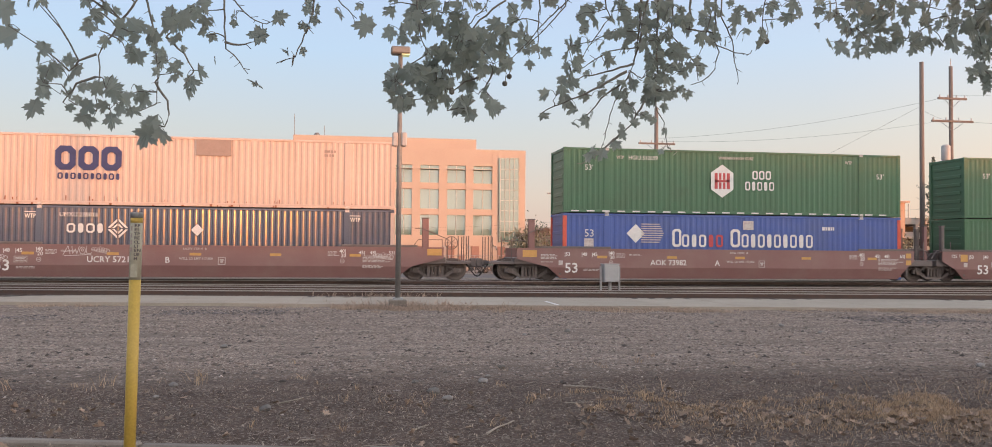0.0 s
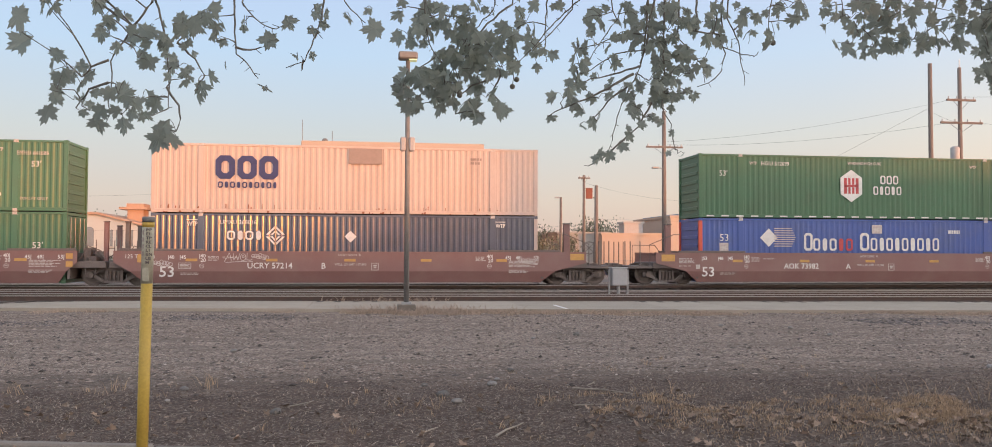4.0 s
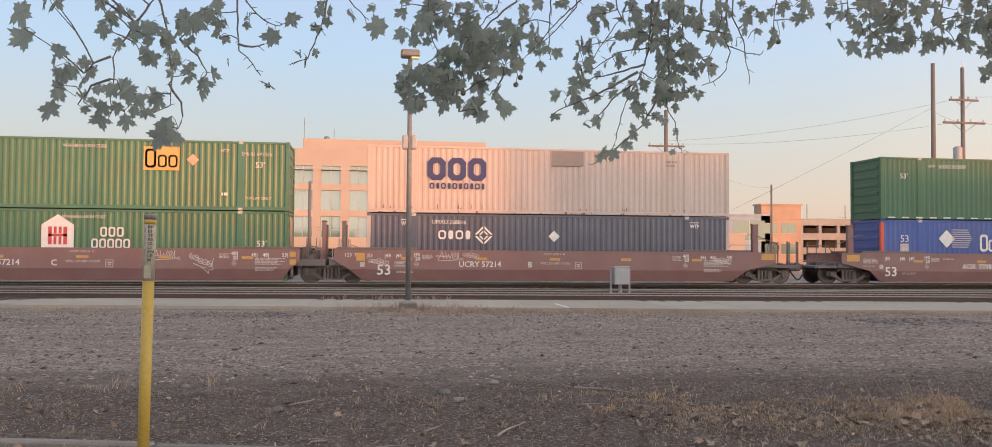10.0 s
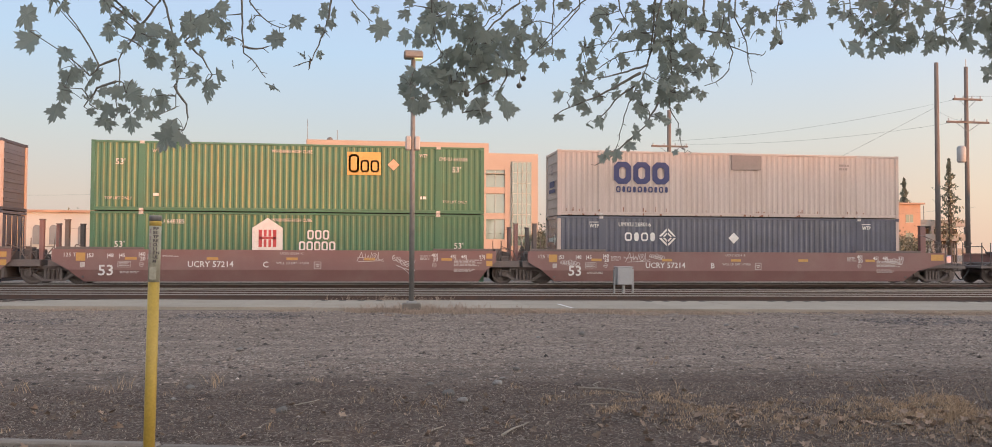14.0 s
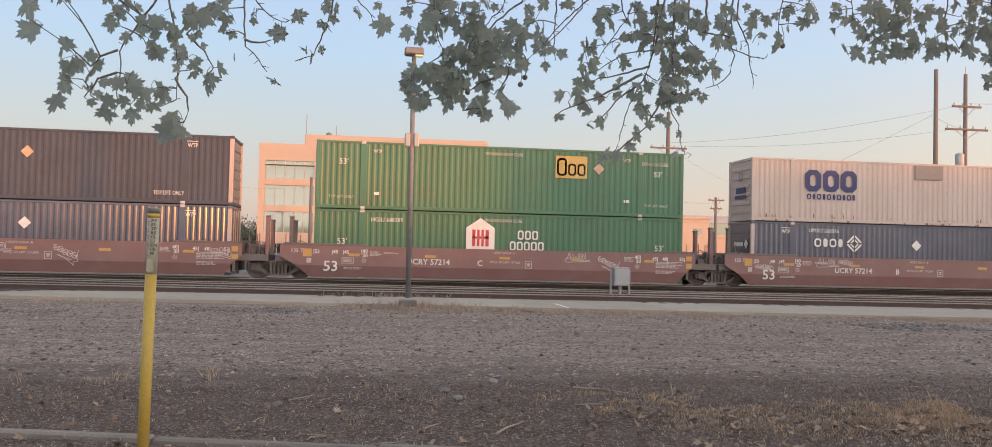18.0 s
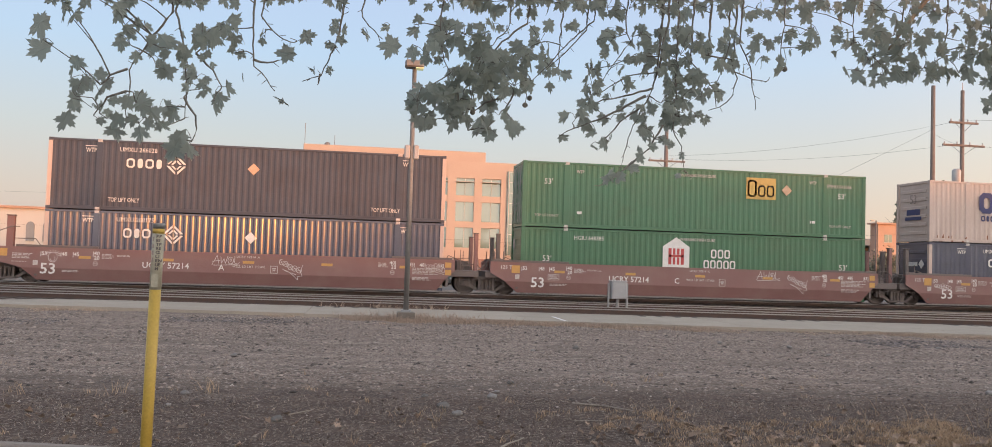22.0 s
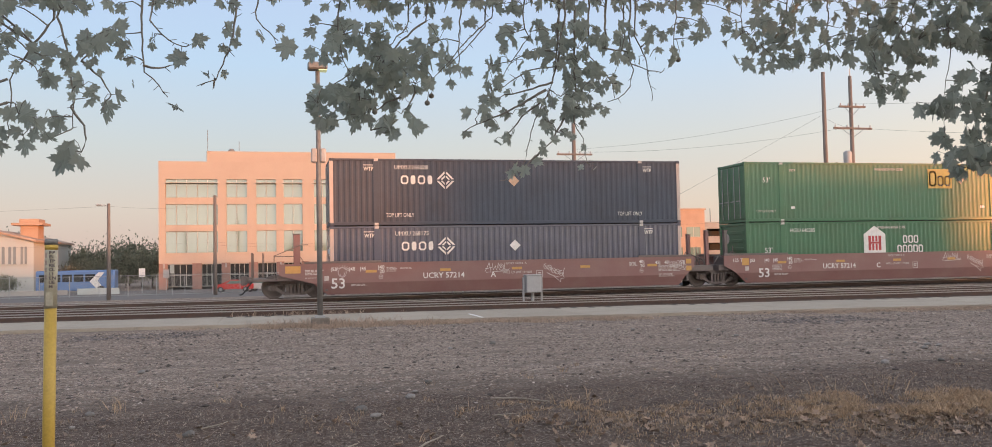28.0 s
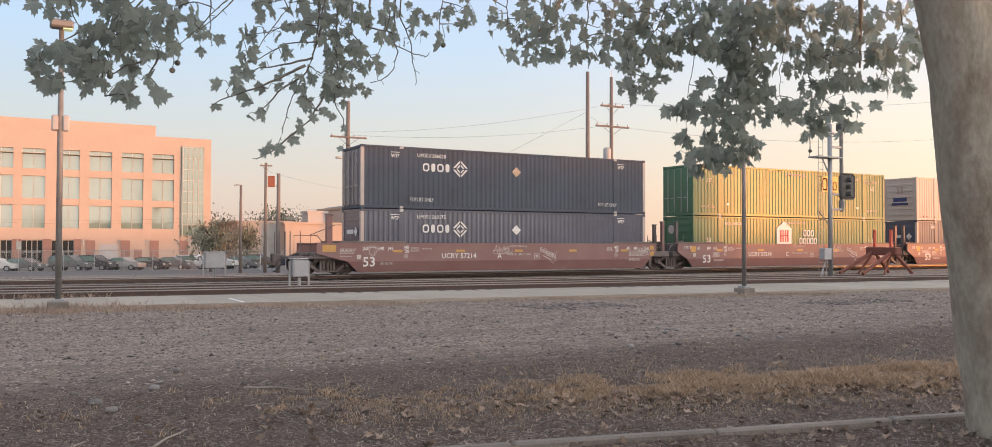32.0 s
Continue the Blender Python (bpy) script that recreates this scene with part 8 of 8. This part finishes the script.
def slivers(name, n, material, label, x0, x1, y0, y1, l0, l1, seed):
    """Short flat bits of straw, bark and leaf stalk lying every way."""
    r = np.random.RandomState(seed)
    x, y, a = r.uniform(x0, x1, n), r.uniform(y0, y1, n), r.uniform(0, 6.3, n)
    ln, w = l0 + (l1 - l0) * r.rand(n) ** 2.5, r.uniform(0.0015, 0.0045, n)
    z, dz = heights(x, y) + r.uniform(0.006, 0.026, n), r.uniform(-0.01, 0.025, n)
    bend = r.uniform(-0.35, 0.35, n)
    ux, uy = np.cos(a), np.sin(a)
    mx, my = -uy * bend * ln, ux * bend * ln
    q = []
    for u, k in ((-0.5, 0), (0.0, 1), (0.5, 0)):
        for s in (-1, 1):
            q.append(np.stack([x + ux * ln * u + mx * k - uy * w * s, y + uy * ln * u + my * k + ux * w * s, z + dz * (u + 0.5) + 0.006 * k], 1))
    v = np.stack(q, 1).reshape(-1, 3)
    f = (np.array([(0, 1, 3, 2), (2, 3, 5, 4)])[None] + 6 * np.arange(n)[:, None, None]).reshape(-1, 4)
    return tagged(new(name, raw(name, v.tolist(), f.tolist(), material)), label, "plant litter", kind="stuff")


slivers("straw_litter", 30000, M_strawbit, "short bits of dry straw and stalk on the soil", -7, 17, 4.0, 10.2, 0.015, 0.09, 5)
slivers("bark_litter", 34000, M_chips, "dark strips of bark and leaf on the soil", -7, 17, 4.0, 10.4, 0.015, 0.08, 6)
slivers("gravel_straw", 9000, M_strawbit, "sparse bits of straw on the gravel", -12, 30, 10.4, 23.2, 0.03, 0.14, 7)


def fallen_leaves():
    r = random.Random(31)
    vs, fs = [], []
    for i in range(16000):
        x, y = r.uniform(-6, 15.5), r.uniform(3.0, 9.6)
        k = kerb_off(x, y)
        thick = min(1, max(0.04, (x - 1.2) / 5))
        dense = 0.75 * math.exp(-((k - 1.15) / 0.6) ** 2) * thick + 0.10 * thick + 0.03
        if k < -0.1:
            dense = 0.10 + 0.10 * thick
        if k > 2.4:
            dense = 0.02
        if r.random() > dense:
            continue
        s = r.uniform(0.045, 0.12)
        m = Matrix.Translation((x, y, ground_z(x, y) + 0.012 + r.uniform(0, 0.025))) @ Euler((radians(90 + r.gauss(0, 30)), radians(r.gauss(0, 20)), r.uniform(0, 6.3))).to_matrix().to_4x4() @ Matrix.Diagonal((s, s * 1.6, s, 1)) @ Matrix.Translation((0, 0, 0.6))
        v, f = LEAVES[i % len(LEAVES)]
        b = len(vs)
        vs += [tuple(m @ Vector(q)) for q in v]
        fs += [tuple(b + j for j in q) for q in f]
    tagged(new("fallen_leaves", raw("fallen_leaves", vs, fs, M_litter)), "curled brown fallen leaves along the kerb", "leaf litter", kind="stuff")


fallen_leaves()


def grass(name, label, material, tufts, seed):
    r = random.Random(seed)
    vs, fs = [], []
    for x, y, h, n, w in tufts:
        for i in range(n):
            a = r.uniform(0, 6.3)
            d = r.uniform(0, w)
            px, py = x + d * math.cos(a), y + d * math.sin(a)
            hh = h * r.uniform(0.45, 1.1)
            b2 = r.uniform(0, 6.3)
            lx, ly = hh * r.uniform(0.2, 1.3) * math.cos(b2), hh * r.uniform(0.2, 1.3) * math.sin(b2)
            t = r.uniform(0.0014, 0.0034) * (1 + (y / 17) ** 2)
            c = r.uniform(0, 3.1)
            tx, ty = t * math.cos(c), t * math.sin(c)
            g = ground_z(px, py)
            b = len(vs)
            vs += [(px - tx, py - ty, g - 0.01), (px + tx, py + ty, g - 0.01), (px + lx * 0.4 + tx * 0.8, py + ly * 0.4 + ty * 0.8, g + hh * 0.6), (px + lx * 0.4 - tx * 0.8, py + ly * 0.4 - ty * 0.8, g + hh * 0.6), (px + lx, py + ly, g + hh)]
            fs += [(b, b + 1, b + 2, b + 3), (b + 3, b + 2, b + 4)]
    return tagged(new(name, raw(name, vs, fs, material)), label, "grass", kind="stuff")


r_ = random.Random(4)
near_tufts = []
for i in range(7600):
    x = r_.uniform(2.2, 16)
    k = r_.gauss(2.02, 0.40)
    y = 6.66 - (x - 2.7) * 0.240 + k * 1.03
    grow = min(1, max(0.05, (x - 4.2) / 4.2)) * (0.62 + 1.1 * noise.noise((x * 1.3, y * 1.3, 3)))
    if r_.random() < grow:
        near_tufts.append((x, y, r_.uniform(0.04, 0.12) * (0.45 + 0.65 * grow), 34, 0.13))
for i in range(70):
    x = r_.uniform(5.5, 16)
    near_tufts.append((x, 6.66 - (x - 2.7) * 0.240 + r_.uniform(1.6, 3.6), r_.uniform(0.16, 0.30), 3, 0.06))
for i in range(1700):
    x = r_.uniform(2.6, 15.5)
    near_tufts.append((x, 6.66 - (x - 2.7) * 0.240 + r_.gauss(1.25, 0.45), r_.uniform(0.015, 0.05), 9, 0.16))
for gx, gy in ((-4.3, 10.6), (-3.1, 10.7), (-1.9, 10.9), (0.4, 8.9), (2.0, 9.0), (3.2, 9.1), (-4.6, 10.4)):
    for i in range(6):
        near_tufts.append((gx + r_.gauss(0, 0.22), gy + r_.gauss(0, 0.2), r_.uniform(0.05, 0.2), 5, 0.1))
for i in range(90):
    x, y = r_.uniform(-8, 16), r_.uniform(7, 13)
    near_tufts.append((x, y, r_.uniform(0.04, 0.10), 8, 0.08))
grass("dry_grass", "band of dry straw-coloured grass beyond the kerb", M_straw, near_tufts, 6)
path_tufts = []
for i in range(5200):
    x = r_.uniform(-14, 42)
    lush = 0.02 + 0.9 * noise.noise((x * 0.33, 2.0, 5)) + (1.0 if -0.6 < x < 6.8 else 0) + (1.2 if 14 < x < 24 else 0) + (0.5 if 8 < x < 12 else 0)
    off = abs(r_.gauss(0, 0.55))
    lush *= 0.55 + 0.8 * noise.noise((x * 1.1, off * 2.0, 8))
    if r_.random() < lush:
        path_tufts.append((x, 23.8 - 0.135 * x - 0.02 - off, r_.uniform(0.02, 0.075) * (1.5 if -0.6 < x < 6.8 else 1), 34, 0.24))
for i in range(80):
    x = r_.gauss(1.2, 1.0)
    path_tufts.append((x, 23.8 - 0.135 * x - 0.1 + r_.uniform(-0.6, 0.3), r_.uniform(0.12, 0.30), 12, 0.2))
for i in range(60):
    x = r_.gauss(1.0, 1.2)
    path_tufts.append((x, 27.5 - 0.1 * x + r_.uniform(-0.1, 0.1), r_.uniform(0.12, 0.34), 5, 0.1))
grass("dry_weeds", "tufts of dry pinkish weeds along the edge of the path", M_weed, path_tufts, 9)


def loose_stone(x, y, s, seed):
    r = random.Random(seed)
    bm = B()
    bmesh.ops.create_icosphere(bm, subdivisions=2, radius=s)
    for v in bm.verts:
        v.co *= 1 + 0.35 * noise.noise(v.co / s * 0.9 + Vector((seed, 0, 0)))
        v.co.z *= 0.62
    ob = new("stone", mesh_of(bm, "stone", M_stone))
    ob.matrix_basis = pose(x, y, ground_z(x, y) + s * 0.35, 0, 0, r.uniform(0, 360))
    tagged(ob, "rough dark stone lying on the gravel", "stone", "loose stones")


loose_stone(0.83, 9.75, 0.075, 1)
for i in range(28):
    loose_stone(r_.uniform(-6, 14), r_.uniform(8, 19), r_.uniform(0.03, 0.065), 20 + i)


def stick(pts, rad):
    pts = [(x, y, z + ground_z(x, y)) for x, y, z in pts]
    ob = new("stick", mesh_of(tube(B(), pts, [rad * (1 - 0.6 * i / (len(pts) - 1)) for i in range(len(pts))], 6), "stick", M_stick))
    tagged(ob, "thin bleached stick lying on the soil", "stick", "fallen sticks")


stick([(1.10, 7.55, 0.015), (1.22, 7.75, 0.03), (1.36, 7.93, 0.02), (1.42, 7.98, 0.035)], 0.012)
stick([(0.42, 7.60, 0.015), (0.55, 7.82, 0.02), (0.62, 7.86, 0.03)], 0.010)
stick([(2.35, 9.95, 0.015), (2.65, 9.75, 0.02), (2.9, 9.45, 0.02)], 0.013)
for i in range(14):
    x, y, a = r_.uniform(-3, 12), r_.uniform(6.5, 11), r_.uniform(0, 6.3)
    l = r_.uniform(0.12, 0.35)
    stick([(x, y, 0.015), (x + l * math.cos(a), y + l * math.sin(a), 0.025), (x + 1.6 * l * math.cos(a + 0.3), y + 1.6 * l * math.sin(a + 0.3), 0.018)], r_.uniform(0.004, 0.008))


# ---------------------------------------------------------------- what moves
def motions():
    for thing, at, (y, z) in riders:
        walk(thing, [(t, pose(at + u, y, z)) for t, u in RUN])
    ts = [x[0] for x in RUN]
    us = [x[1] for x in RUN]
    steps = [i * 0.2 for i in range(161)]
    for w, x in spinning:
        walk(w, [(t, pose(x, 0, 0.49, 0, math.degrees(float(np.interp(t, ts, us)) / 0.49), 0)) for t in steps])


motions()
